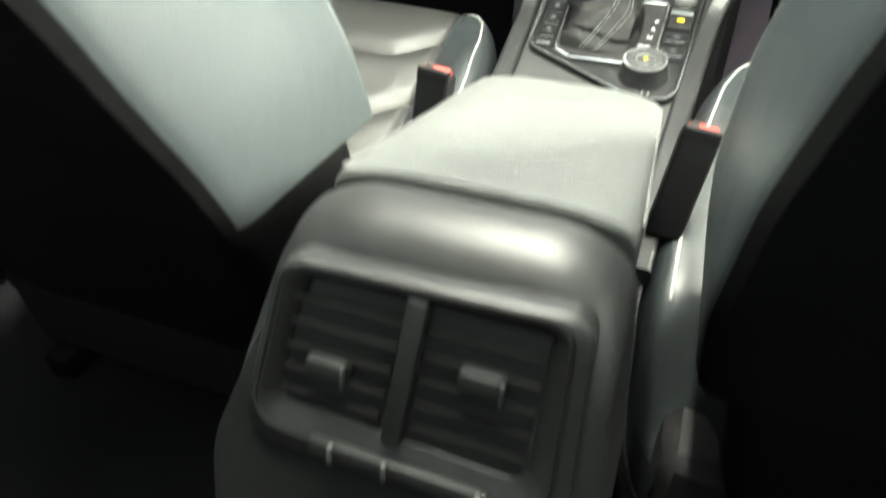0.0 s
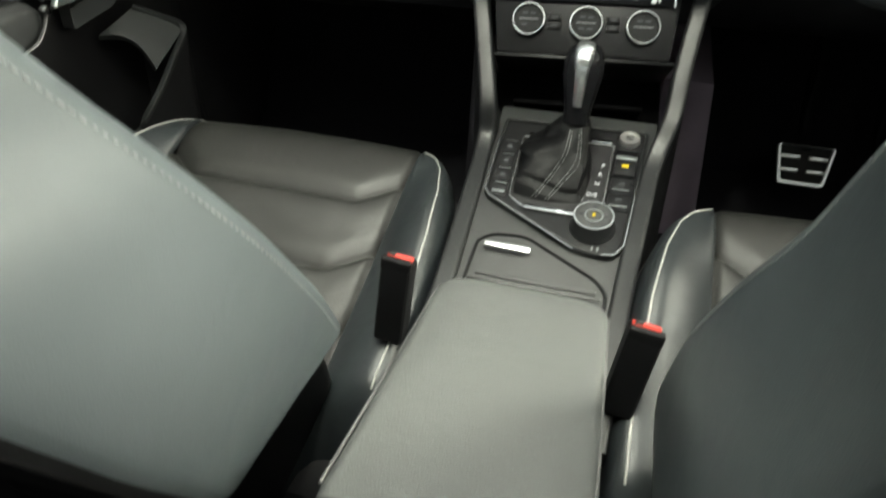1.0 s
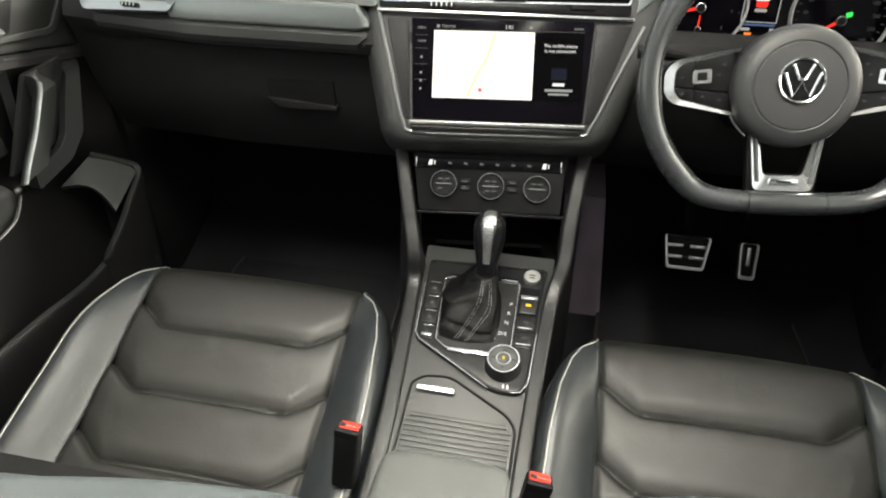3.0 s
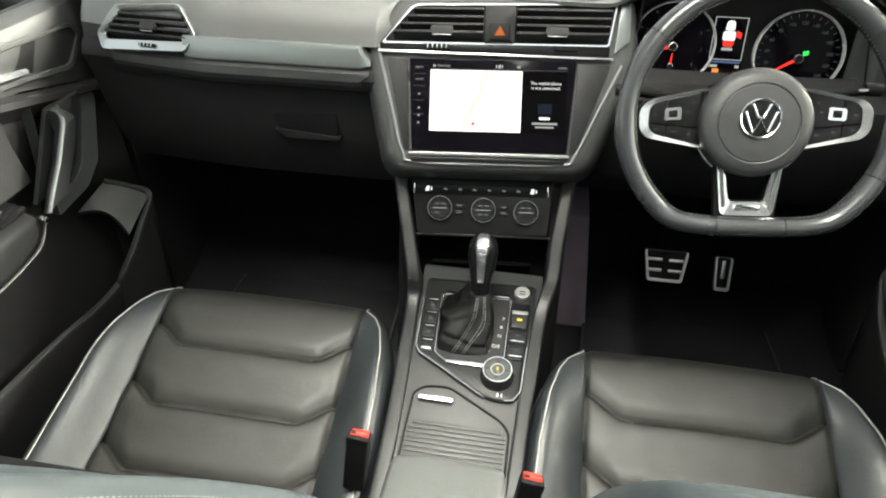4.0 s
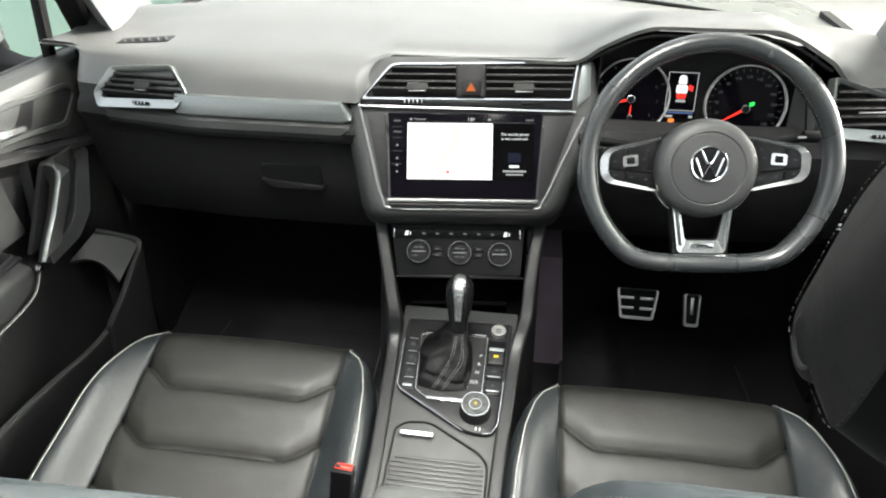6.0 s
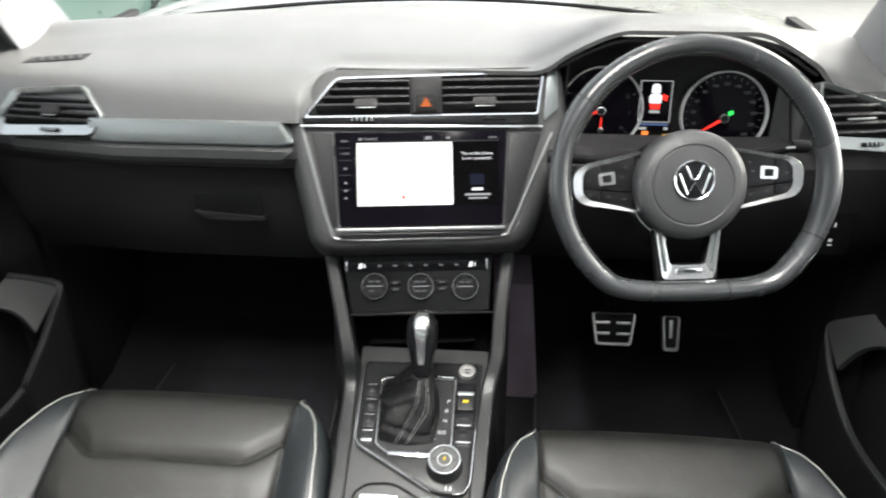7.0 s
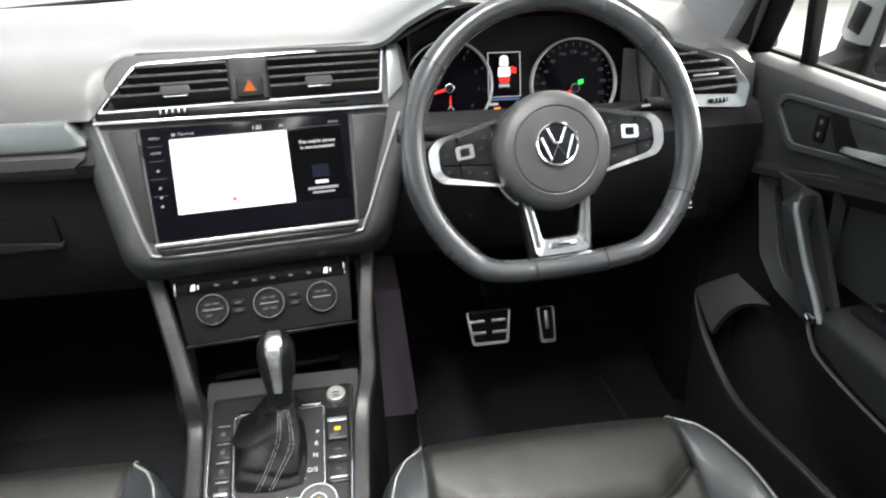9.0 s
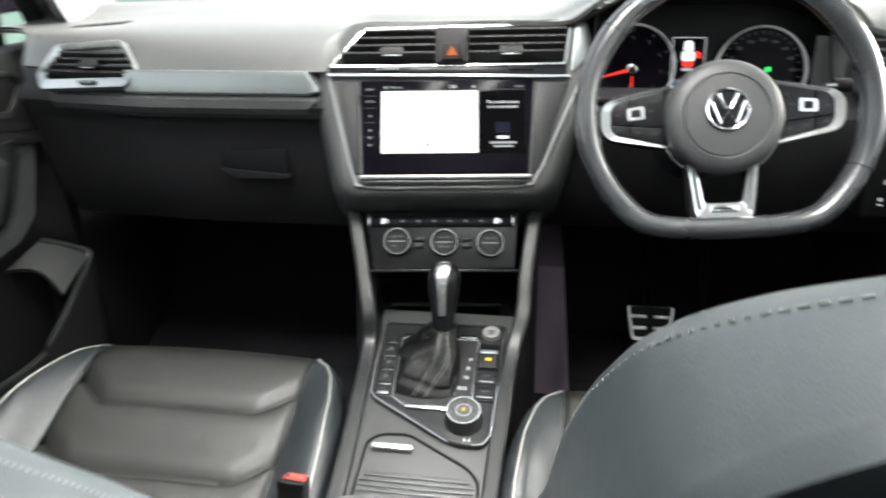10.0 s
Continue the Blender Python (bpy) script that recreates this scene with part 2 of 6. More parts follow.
def sweep(points, section, closed=False, up=(0, 0, 1), bm=None, m=I4, caps=True, scale=None):
    """Carries a section (x sideways, y up) along a line."""
    p = [Vector(q) for q in points]
    k = len(p)
    rings = []
    for i in range(k):
        a, b = (p[i - 1], p[(i + 1) % k]) if closed else (p[max(i - 1, 0)], p[min(i + 1, k - 1)])
        d = (b - a).normalized()
        side = d.cross(Vector(up))
        side = side.normalized() if side.length > 1e-6 else Vector((1, 0, 0))
        top = side.cross(d)
        f = scale[i] if scale else 1.0
        rings.append([p[i] + side * x * f + top * y * f for x, y in section])
    if closed:
        rings.append(rings[0])
    return loft(rings, True, caps and not closed, bm, m)


def circle(r, n=8, ry=None):
    return [(r * math.cos(2 * math.pi * i / n), (ry or r) * math.sin(2 * math.pi * i / n)) for i in range(n)]


def tube(points, r, closed=False, n=8, up=(0, 0, 1), bm=None, m=I4):
    return sweep(points, circle(r, n), closed, up, bm, m)


def letters(name, text, size, m, material, parent, depth=0.0003):
    """Raised writing in the local x and z plane of m, facing -y, centred."""
    cu = bpy.data.curves.new(name, "FONT")
    cu.body, cu.size, cu.align_x, cu.align_y, cu.extrude = text, size, "CENTER", "CENTER", depth
    cu.resolution_u = 2
    tmp = new("tmp", cu)
    me = bpy.data.meshes.new_from_object(tmp.evaluated_get(bpy.context.evaluated_depsgraph_get()))
    bpy.data.objects.remove(tmp)
    bpy.data.curves.remove(cu)
    bm = bmesh.new()
    bm.from_mesh(me)
    bpy.data.meshes.remove(me)
    bm.transform(m @ pose(0, 0, 0, 90))
    return part(name, bm, material, parent, smooth=False)


def dashes(points, length, gap, r, bm):
    """Stitches along a line."""
    p = [Vector(q) for q in points]
    run, seg = 0.0, []
    for a, b in zip(p, p[1:]):
        d = (b - a).length
        n = max(1, int(d / 0.001))
        for i in range(n):
            q = a.lerp(b, i / n)
            on = (run % (length + gap)) < length
            if on:
                seg.append(q)
            elif len(seg) > 1:
                tube([seg[0], seg[-1]], r, n=5, bm=bm)
                seg = []
            else:
                seg = []
            run += d / n
    if len(seg) > 1:
        tube([seg[0], seg[-1]], r, n=5, bm=bm)
    return bm


def at(x=0, y=0, z=0):
    return Matrix.Translation((x, y, z))


# local frames: x across, y into the panel, z up its face
STACK = pose(0.007, 0.024, 0.595, -32, 0, 6.6)
HVAC = pose(0.001, 0.0275, 0.482, -35, 0, 6.1)
WHEEL = pose(0.360, -0.0156, 0.698, -24, 0, 0) @ pose(0, 0, 0, 0, -4, 0)
CLUSTER = pose(0.378, 0.215, 0.740, -15, 0, 0)
# the console's top: x across, y ahead, z off the surface
CONSOLE = pose(0.001, -0.209, 0.327, 10.8, 0, 0)
# the same as a panel: z runs ahead, y into the console
CPANEL = CONSOLE @ pose(0, 0, 0, -90, 0, 0)

# ---------------------------------------------------------------- car shell


def sstep(a, b, x):
    t = min(1.0, max(0.0, (x - a) / (b - a)))
    return t * t * (3 - 2 * t)


def structure(name, bm, material, label, category, smooth=True):
    return part(name, bm, material, None, label, smooth, "structure", category)


ground = bmesh.new()
bmesh.ops.create_grid(ground, x_segments=2, y_segments=2, size=400)
bmesh.ops.translate(ground, vec=(0, 0, -0.42), verts=ground.verts[:])
CONCRETE = mat("pale_concrete", (0.42, 0.41, 0.38), 0.85, grain=0.5, grain_size=60, vary=0.15)
structure("ground", ground, CONCRETE, "pale concrete ground outside the car", "ground", False)

# carpeted floor with a toe board that rises to the bulkhead
floor_line = [(-2.2, 0.0), (-0.2, 0.0), (0.30, 0.0), (0.48, 0.06), (0.60, 0.26), (0.66, 0.55), (0.66, 0.70)]
structure("floor", sheet(lambda x, v: (x, *floor_line[v]), steps(-0.80, 0.80, 16), range(len(floor_line)), 0.02), CARPET,
          "black carpeted car floor with sloping toe board", "car floor")

def roof_z(x, y):
    return 1.30 - 0.10 * (x / 0.7) ** 2 - 0.05 * max(0, (y + 0.3)) ** 2 - 0.03 * max(0, -y - 1.2)


# Glass roof is unseen, added and sized to let light onto the seats.
roof = bmesh.new()
for xa, xb, ya, yb in ((-0.60, 0.60, -2.25, -0.80), (-0.60, 0.60, -0.10, 0.05), (-0.60, -0.44, -0.80, -0.10), (0.44, 0.60, -0.80, -0.10)):
    sheet(lambda x, y: (x, y, roof_z(x, y)), steps(xa, xb, 6), steps(ya, yb, 6), 0.03, roof)
# Lining stays out of view; its pale tone brightens the chrome.
structure("ceiling", roof, HEADLINER, "unseen pale grey roof lining round an opening added for light", "roof lining")
g = structure("window_5", sheet(lambda x, y: (x, y, roof_z(x, y) + 0.02), steps(-0.45, 0.45, 6), steps(-0.81, -0.09, 8)), GLASS, "unseen glass roof panel, added to let light in", "roof window")
g.visible_shadow = False
for sx in (-1, 1):
    kick = sheet(lambda y, z: (sx * 0.785, y, z), steps(0.24, 0.80, 4), steps(-0.05, 0.735, 5), 0.02)
    structure("trim", kick, HARD, "black kick panel beside the footwell", "kick panel")

tail = sheet(lambda x, z: (x, -2.2 - 0.05 * z, z), steps(-0.8, 0.8, 4), steps(-0.1, 0.78, 3), 0.03)
structure("wall_rear", tail, HARD, "dark plastic tailgate trim behind the cabin", "tailgate trim")
# Rear glass is out of view, tinted to keep light off the cabin.
rear_glass = sheet(lambda x, z: (x, -2.25 + 0.25 * (z - 0.78), z), steps(-0.62, 0.62, 4), steps(0.78, 1.20, 3))
g = structure("window_1", rear_glass, REAR_DIM, "unseen tailgate window, tinted to cut light", "car window")

wind = sheet(lambda x, v: (x * (1 - 0.12 * v), 0.70 - 0.62 * v - 0.26 * (x / 0.7) ** 2 * (1 - 0.6 * v), 0.79 + 0.46 * v - 0.02 * (x / 0.7) ** 2), steps(-0.74, 0.74, 16), steps(0, 1, 8))
g = structure("window_2", wind, GLASS, "clear raked windscreen glass", "windscreen")
g.visible_shadow = False
base_line = [(x, 0.705 - 0.26 * (x / 0.7) ** 2, 0.792 - 0.02 * (x / 0.7) ** 2) for x in steps(-0.72, 0.72, 28)]
structure("trim", tube(base_line, 0.004, n=6), DARK, "black rubber edge along the foot of the windscreen", "windscreen seal")

for sx in (-1, 1):
    oy = 0.0 if sx > 0 else 0.055
    inner_edge = curve_through([(sx * 0.718, 0.405 + oy, 0.775), (sx * 0.700, 0.29 + 0.8 * oy, 0.90), (sx * 0.680, 0.17 + 0.6 * oy, 1.00), (sx * 0.650, 0.04 + 0.4 * oy, 1.12), (sx * 0.625, -0.08, 1.22)], 6)
    outer_edge = curve_through([(sx * 0.700, 0.225 + oy, 0.752), (sx * 0.712, 0.178 + 0.9 * oy, 0.86), (sx * 0.690, 0.085 + 0.8 * oy, 0.97), (sx * 0.645, -0.07 + 0.5 * oy, 1.10), (sx * 0.610, -0.26, 1.18)], 6)
    rings = []
    for a, b in zip(inner_edge, outer_edge):
        out = Vector((sx * 0.045, 0.03, 0.005))
        bulge = Vector((-sx * 0.010, -0.004, 0.004))
        rings.append([a + out, a, a.lerp(b, 0.12) + bulge * 0.6, a.lerp(b, 0.5) + bulge, a.lerp(b, 0.88) + bulge * 0.6, b, b + out])
    structure("trim", loft(rings), PILLAR, "grey moulded windscreen pillar trim", "pillar trim")
    # side roof rail, rear pillars and rear side walls
    rail = [(sx * 0.62, y, 1.20) for y in (-0.10, -0.8, -1.5, -2.2)]
    structure("trim", sweep(rail, rounded([(-0.05, -0.05), (0.05, -0.05), (0.05, 0.05), (-0.05, 0.05)], 0.02, 3)), PILLAR, "grey roof side rail trim", "roof rail trim")
    post = [(sx * 0.75, -1.02, 0.0), (sx * 0.75, -1.02, 0.75), (sx * 0.65, -1.08, 1.2)]
    structure("trim", sweep(post, rounded([(-0.05, -0.03), (0.05, -0.03), (0.05, 0.03), (-0.05, 0.03)], 0.02, 3), up=(0, 1, 0)), PILLAR, "grey centre door pillar trim", "pillar trim")
    side = sheet(lambda y, z: (sx * (0.79 + 0.02 * math.sin(z * 3)), y, z), steps(-2.25, -0.98, 6), steps(-0.05, 0.76, 6), 0.03)
    structure("wall_east" if sx > 0 else "wall_west", side, HARD, "dark plastic rear side trim of the cabin", "side trim")
    rg = sheet(lambda y, z: (sx * (0.79 - 0.30 * (z - 0.76)), y, z), steps(-2.2, -1.05, 4), steps(0.76, 1.18, 3))
    g = structure("window_3" if sx > 0 else "window_4", rg, REAR_DIM, "unseen rear side window, tinted to cut light", "car window")

# ---------------------------------------------------------------- dashboard


def outer(x):
    """How far the dash face swings ahead towards the doors."""
    return 0.16 * max(0.0, abs(x) - 0.46)


def hood(x):
    return 0.062 * sstep(0.13, 0.30, x) * (1 - sstep(0.46, 0.62, x))


def pad_end(x):
    left, mid, hoodp, right = (0.078 + outer(x) + 0.12 * sstep(-0.685, -0.77, x), 0.728), (0.148, 0.790), (0.150, 0.787 + hood(x)), (0.139 + outer(x) * 0.85 + 0.10 * sstep(0.732, 0.75, x), 0.762 - 0.026 * sstep(0.67, 0.735, x))
    a, b, c = min(1.0, max(0.0, (x + 0.174) / 0.046)), sstep(0.155, 0.21, x), sstep(0.56, 0.62, x)
    y = left[0] + (mid[0] - left[0]) * a + (hoodp[0] - mid[0]) * b + (right[0] - hoodp[0]) * c
    z = left[1] + (mid[1] - left[1]) * a + (hoodp[1] - mid[1]) * b + (right[1] - hoodp[1]) * c
    return y, z


PADV = steps(0, 1, 36)


def pad(x, v):
    ye, ze = pad_end(x)
    h = hood(x)
    o = outer(x) * 0.5
    pts = [(0.72 - 0.26 * (x / 0.7) ** 2, 0.780), (0.52 - 0.14 * (x / 0.7) ** 2, 0.802), (0.36 + o - 0.06 * (x / 0.7) ** 2, 0.803 + 0.45 * h), (0.235 + o, 0.796 + 0.97 * h), (max(0.190 + o, ye + 0.02), 0.786 + h * 1.02), (ye + 0.42 * (0.19 + o - ye), ze + 0.5 * (0.786 + h - ze)), (ye, ze)]
    k = 1 - min(1.0, max(0.0, (x + 0.174) / 0.046))
    fall = 0.016 * sstep(-0.42, -0.70, x)
    pts[2] = (pts[2][0], pts[2][1] - fall * k)
    for j, (sy, sz) in ((3, (0.238 + o, 0.793 - fall)), (4, (0.146 + o, 0.784 - 0.5 * fall)), (5, (ye + 0.024, ze + 0.036))):
        pts[j] = (pts[j][0] + (sy - pts[j][0]) * k, pts[j][1] + (sz - pts[j][1]) * k)
    drop = 0.030 * sstep(0.60, 0.76, x)
    for j, part_of in ((1, 0.3), (2, 0.7), (3, 1.0), (4, 1.0), (5, 0.5)):
        pts[j] = (pts[j][0], pts[j][1] - part_of * drop)
    i = min(int(v * 6), 5)
    t = v * 6 - i
    q = [pts[min(max(i + k, 0), 6)] for k in (-1, 0, 1, 2)]
    f = [0.5 * (2 * q[1][k] + (q[2][k] - q[0][k]) * t + (2 * q[0][k] - 5 * q[1][k] + 4 * q[2][k] - q[3][k]) * t * t + (3 * q[1][k] - q[0][k] - 3 * q[2][k] + q[3][k]) * t ** 3) for k in (0, 1)]
    return (x, f[0], f[1])


dash = thing("dashboard", (0, 0.30, 0.40), "dark grey soft-grain dashboard with satin trim strip and silver air vents", "dashboard")
xs = steps(-0.79, -0.69, 10) + steps(-0.69, -0.20, 26)[1:] + steps(-0.20, -0.10, 24)[1:] + steps(-0.10, 0.10, 8)[1:] + steps(0.10, 0.64, 60)[1:] + steps(0.64, 0.733, 10)[1:]
part("upper_pad", sheet(pad, xs, PADV, 0.006), PADSOFT, dash, "dark grey grained soft upper dash")

# under the hood: the cowl round the instruments
part("instrument_hood", sheet(lambda x, v: (x, 0.153 + 0.14 * v, 0.779 + hood(x) * (1 - 0.25 * v) - 0.004 - 0.03 * v), steps(0.19, 0.565, 40), steps(0, 1, 6), 0.004), DARK, dash, "black inner lining of the instrument hood")

low_p = [(0.085, 0.700), (0.074, 0.690), (0.069, 0.678), (0.074, 0.664), (0.092, 0.655), (0.096, 0.640), (0.104, 0.58), (0.118, 0.52), (0.150, 0.46), (0.24, 0.42), (0.42, 0.41), (0.66, 0.42)]


def lower_pass(x, v):
    y, z = low_p[v]
    return (x, y + outer(x) * (1 if v < 4 else 0.6), z)


part("lower_panel", sheet(lower_pass, steps(-0.698, -0.12, 30), range(len(low_p)), 0.005), HARD, dash, "black hard plastic lower dash")
low_d = [(0.155, 0.690), (0.125, 0.682), (0.110, 0.66), (0.108, 0.60), (0.125, 0.53), (0.17, 0.47), (0.26, 0.43), (0.42, 0.41), (0.66, 0.42)]
part("knee_panel", sheet(lambda x, v: (x, low_d[v][0] + outer(x) * 0.5, low_d[v][1]), steps(0.12, 0.735, 30), range(len(low_d)), 0.005), HARD, dash, "black hard plastic panel under the steering column")

# satin strip with a pointed end
strip = []
for x in [-0.49 + 0.29 * i / 30 for i in range(31)] + [-0.190, -0.183]:
    o = 0.068 + outer(x)
    k = sstep(-0.20, -0.183, x)
    zt, zb = 0.730 - 0.022 * k, 0.695 + 0.004 * k
    strip.append([(x, o + 0.020, zt), (x, o + 0.004, zt - 0.001), (x, o, zt - 0.006), (x, o - 0.003, zb + 0.004), (x, o, zb), (x, o + 0.02, zb)])
part("trim_strip", loft(strip), STRIP, dash, "brushed grey metal-look trim strip")

ledge = []
for x in [-0.635 + 0.435 * i / 40 for i in range(41)] + [-0.192, -0.186]:
    o = 0.064 + outer(x)
    k = sstep(-0.202, -0.186, x)
    zb = 0.664 + 0.022 * k
    ledge.append([(x, o + 0.03, 0.694), (x, o + 0.006, 0.6935), (x, o, 0.689), (x, o - 0.002, 0.5 * (0.689 + zb)), (x, o + 0.003, zb + 0.003), (x, o + 0.012, zb), (x, o + 0.04, zb - 0.002)])
part("ledge", loft(ledge), PLATE, dash, "charcoal ledge under the trim strip")

# glovebox lid joint and handle
gl = prism(rounded([(-0.365, 0.600), (-0.255, 0.606), (-0.255, 0.560), (-0.340, 0.560), (-0.365, 0.578)], 0.006, 3), 0.094, 0.12, I4, 0.002)
handle = part("glovebox_handle", gl, DARK, dash, "black recessed glovebox handle")
part("lip", prism(rounded([(-0.368, 0.572), (-0.252, 0.564), (-0.252, 0.558), (-0.345, 0.556)], 0.003, 3), 0.0905, 0.11, I4, 0.002), HARD, handle)
part("glovebox_joint", tube([(-0.228, 0.092, 0.650), (-0.230, 0.100, 0.60), (-0.234, 0.115, 0.52), (-0.24, 0.15, 0.455)], 0.0016, n=6), DARK, dash, "dark shut line beside the glovebox")

# demister grille at the corner of the pad
gz = min((abs(pad(-0.60, v)[1] - 0.205), pad(-0.60, v)[2]) for v in steps(0, 1, 400))[1]
grille = part("demister_grille", rbox((0.100, 0.034, 0.004), pose(-0.60, 0.205, gz - 0.0005, 2, -4, 4), 0.001), DARK, dash, "black corner demister grille")
for i in range(6):
    part("slat", rbox((0.005, 0.034, 0.003), pose(-0.640 + i * 0.016, 0.2025 + i * 0.001, gz + 0.0015 + (i - 2.5) * 0.0011, 0, 0, 35), 0.001), SOFT, grille)


def slats(parent, m, rows, y0=0.004):
    """Sloping vent blades: rows of (left, right, height)."""
    for a, b, v in rows:
        part("slat", rbox((b - a, 0.020, 0.0042), m @ pose((a + b) / 2, y0 + 0.012, v, -18), 0.0012), HARD, parent)


def tab(parent, m, u, v, w=0.030):
    out = rounded([(-w / 2, -0.003), (-w / 2 + 0.004, -0.0065), (w / 2 - 0.004, -0.0065), (w / 2, -0.003), (w / 2 - 0.002, 0.006), (-w / 2 + 0.002, 0.006)], 0.0012, 2)
    knob = part("tab", prism(out, -0.009, 0.005, m @ pose(u, 0, v, -12), 0.0012), HARD, parent, "dark sliding vent tab with a light lip")
    part("tab_trim", rbox((w - 0.008, 0.0020, 0.0016), m @ pose(u, -0.0085, v - 0.0062), 0.0006), TABGREY, knob)


def side_vent(sx, m):
    out = [(-0.096, -0.005), (-0.065, 0.041), (0.052, 0.051), (0.087, 0.006), (0.068, -0.022), (-0.085, -0.031)]
    inn = [(-0.083, -0.003), (-0.056, 0.032), (0.048, 0.041), (0.076, 0.008), (0.070, -0.005), (-0.080, -0.013)]
    if sx > 0:
        out = [(-0.030, 0.059), (0.078, 0.025), (0.107, -0.011), (0.109, -0.018), (0.098, -0.047), (-0.030, -0.034)]
        inn = [(-0.022, 0.050), (0.071, 0.019), (0.091, -0.010), (0.092, -0.015), (0.088, -0.026), (-0.022, -0.017)]
    ro, ri = rounded(out, 0.008, 3), rounded(inn, 0.004, 3)
    # Driver's frame is a darker metal: its dimmer light is put in the colour.
    vent = part("side_vent", hoop(ro, ri, -0.003, 0.016, m, 0.0015, y_in=0.002), SATIN if sx < 0 else STRIP, dash, "satin silver six-sided side air vent")
    part("duct", prism(ri, 0.016, 0.020, m, 0), DARK, vent)
    rows = []
    for i in range(4 if sx < 0 else 5):
        v = -0.003 + i * 0.0098 if sx < 0 else -0.017 + i * 0.0125
        lo = -0.081 + 0.77 * max(0, v + 0.003) if sx < 0 else -0.022
        hi = 0.072 - 0.72 * max(0, v - 0.010) if sx < 0 else min(0.086, -0.022 + 3.0 * (0.048 - v))
        rows.append((lo, hi, v))
    slats(vent, m, rows, -0.005)
    if sx < 0:
        tab(vent, m, 0.002, 0.010)
    else:
        part("tab", rbox((0.042, 0.004, 0.003), m @ at(0.030, -0.0060, 0.004), 0.001), TABGREY, vent, "slim silver vent tab")
    wu, wv = (0.0, -0.0170) if sx < 0 else (0.052, -0.0325)
    part("thumbwheel", rbox((0.030, 0.006, 0.0055), m @ at(wu, -0.002, wv), 0.0015), DARK, vent, "black ribbed thumbwheel")
    for i in range(4):
        part("rib", rbox((0.0016, 0.002, 0.005), m @ at(wu - 0.010 + i * 0.0066, -0.0056, wv), 0.0004), SATIN, vent)
    return vent


PVENT = pose(-0.552, 0.083, 0.725, -28, 0, -6)
DVENT = pose(0.596, 0.122, 0.732, -22, 0, 10)
side_vent(-1, PVENT)
side_vent(1, DVENT)
part("vent_surround", sheet(lambda x, v: (x, 0.088 + outer(x) - 0.010 * v, 0.738 - 0.050 * v), steps(-0.698, -0.47, 16), steps(0, 1, 4), 0.004), SOFT, dash)
# wall round the driver's vent
part("vent_panel", sheet(lambda x, v: (x, 0.120 + outer(x) * 0.85 + 0.020 * v + 0.10 * sstep(0.732, 0.75, x) + 0.04 * (1 - sstep(0.530, 0.560, x)), 0.630 + (0.135 - 0.026 * sstep(0.67, 0.735, x)) * v), steps(0.530, 0.76, 40), steps(0, 1, 4), 0.004), SOFT, dash)

# ---------------------------------------------------------------- centre stack: vents and screen
stack = thing("centre_stack", (0.0, 0.10, 0.60), "charcoal centre dash surround with chrome line and twin air vents", "dash surround")
so = [(-0.176, 0.168), (-0.132, 0.231), (0.204, 0.232), (0.200, 0.137), (0.135, -0.003), (0.112, -0.020), (-0.112, -0.020), (-0.134, -0.002), (-0.170, 0.146)]
# body behind the surround, wider as it runs into the dash
rings = []
for d, grow in ((0.001, -0.002), (0.0015, 0.006), (0.004, 0.014), (0.012, 0.022), (0.030, 0.030), (0.06, 0.036), (0.12, 0.042), (0.20, 0.044)):
    ring = rounded([(u + (grow if u > 0 else -grow) * (1.0 if v < 0.15 else 0.5), v - (0.55 * grow if v < 0.05 else 0.0)) for u, v in so], [0.008, 0.012, 0.012, 0.02, 0.025, 0.02, 0.02, 0.025, 0.006], 4)
    rings.append([STACK @ Vector((u, d, v)) for u, v in ring])
part("body", loft(rings), SOFT, stack, "charcoal soft plastic body")
fo = rounded([(-0.168, 0.160), (-0.119, 0.2195), (0.187, 0.2245), (0.176, 0.160)], [0.006, 0.012, 0.005, 0.005], 4)
fi = rounded([(-0.1625, 0.1635), (-0.1165, 0.2160), (0.183, 0.2210), (0.173, 0.1635)], [0.005, 0.011, 0.004, 0.004], 4)
part("vent_backing", prism(fo, -0.0008, 0.004, STACK, 0.0), DARK, stack, "black vent recess")
part("vent_chrome_line", hoop(fo, fi, -0.005, 0.004, STACK, 0.0012), CHROME, stack, "thin chrome line round the vents")
for name, u0, u1, cut in (("left", -0.154, -0.013, True), ("right", 0.036, 0.172, False)):
    rows = []
    for i in range(4):
        v = 0.1725 + i * 0.0112
        a = u0 + (0.92 * (v - 0.166) if cut else 0)
        b = u1 if cut else u1 - 0.001 + 0.15 * (v - 0.166)
        rows.append((a, b, v))
    vent = part("air_vent", prism(rounded([(rows[0][0], 0.1645), (rows[0][1], 0.1645), (rows[3][1], 0.2155), (rows[3][0] + 0.006, 0.2155)], 0.003, 2), -0.0020, 0.0, STACK, 0), DARK, stack, "black slatted centre air vent")
    slats(vent, STACK @ at(0, -0.020, 0), rows, -0.002)
    tab(vent, STACK @ at(0, -0.012, 0), (-0.075 if cut else 0.096), 0.1765, 0.036)
part("hazard_post", rbox((0.045, 0.016, 0.054), STACK @ at(0.0115, -0.004, 0.190), 0.002), HARD, stack, "dark post between the vents")
hz = part("hazard_button", rbox((0.031, 0.008, 0.025), STACK @ at(0.0115, -0.012, 0.1775), 0.002), DARK, stack, "black hazard warning button")
tri_o = [(-0.008, -0.006), (0.008, -0.006), (0.0, 0.008)]
part("hazard_triangle", prism([(u + 0.0115, v + 0.1775) for u, v in tri_o], -0.0166, -0.0155, STACK, 0), AMBER, hz, "orange lit triangle", smooth=False)
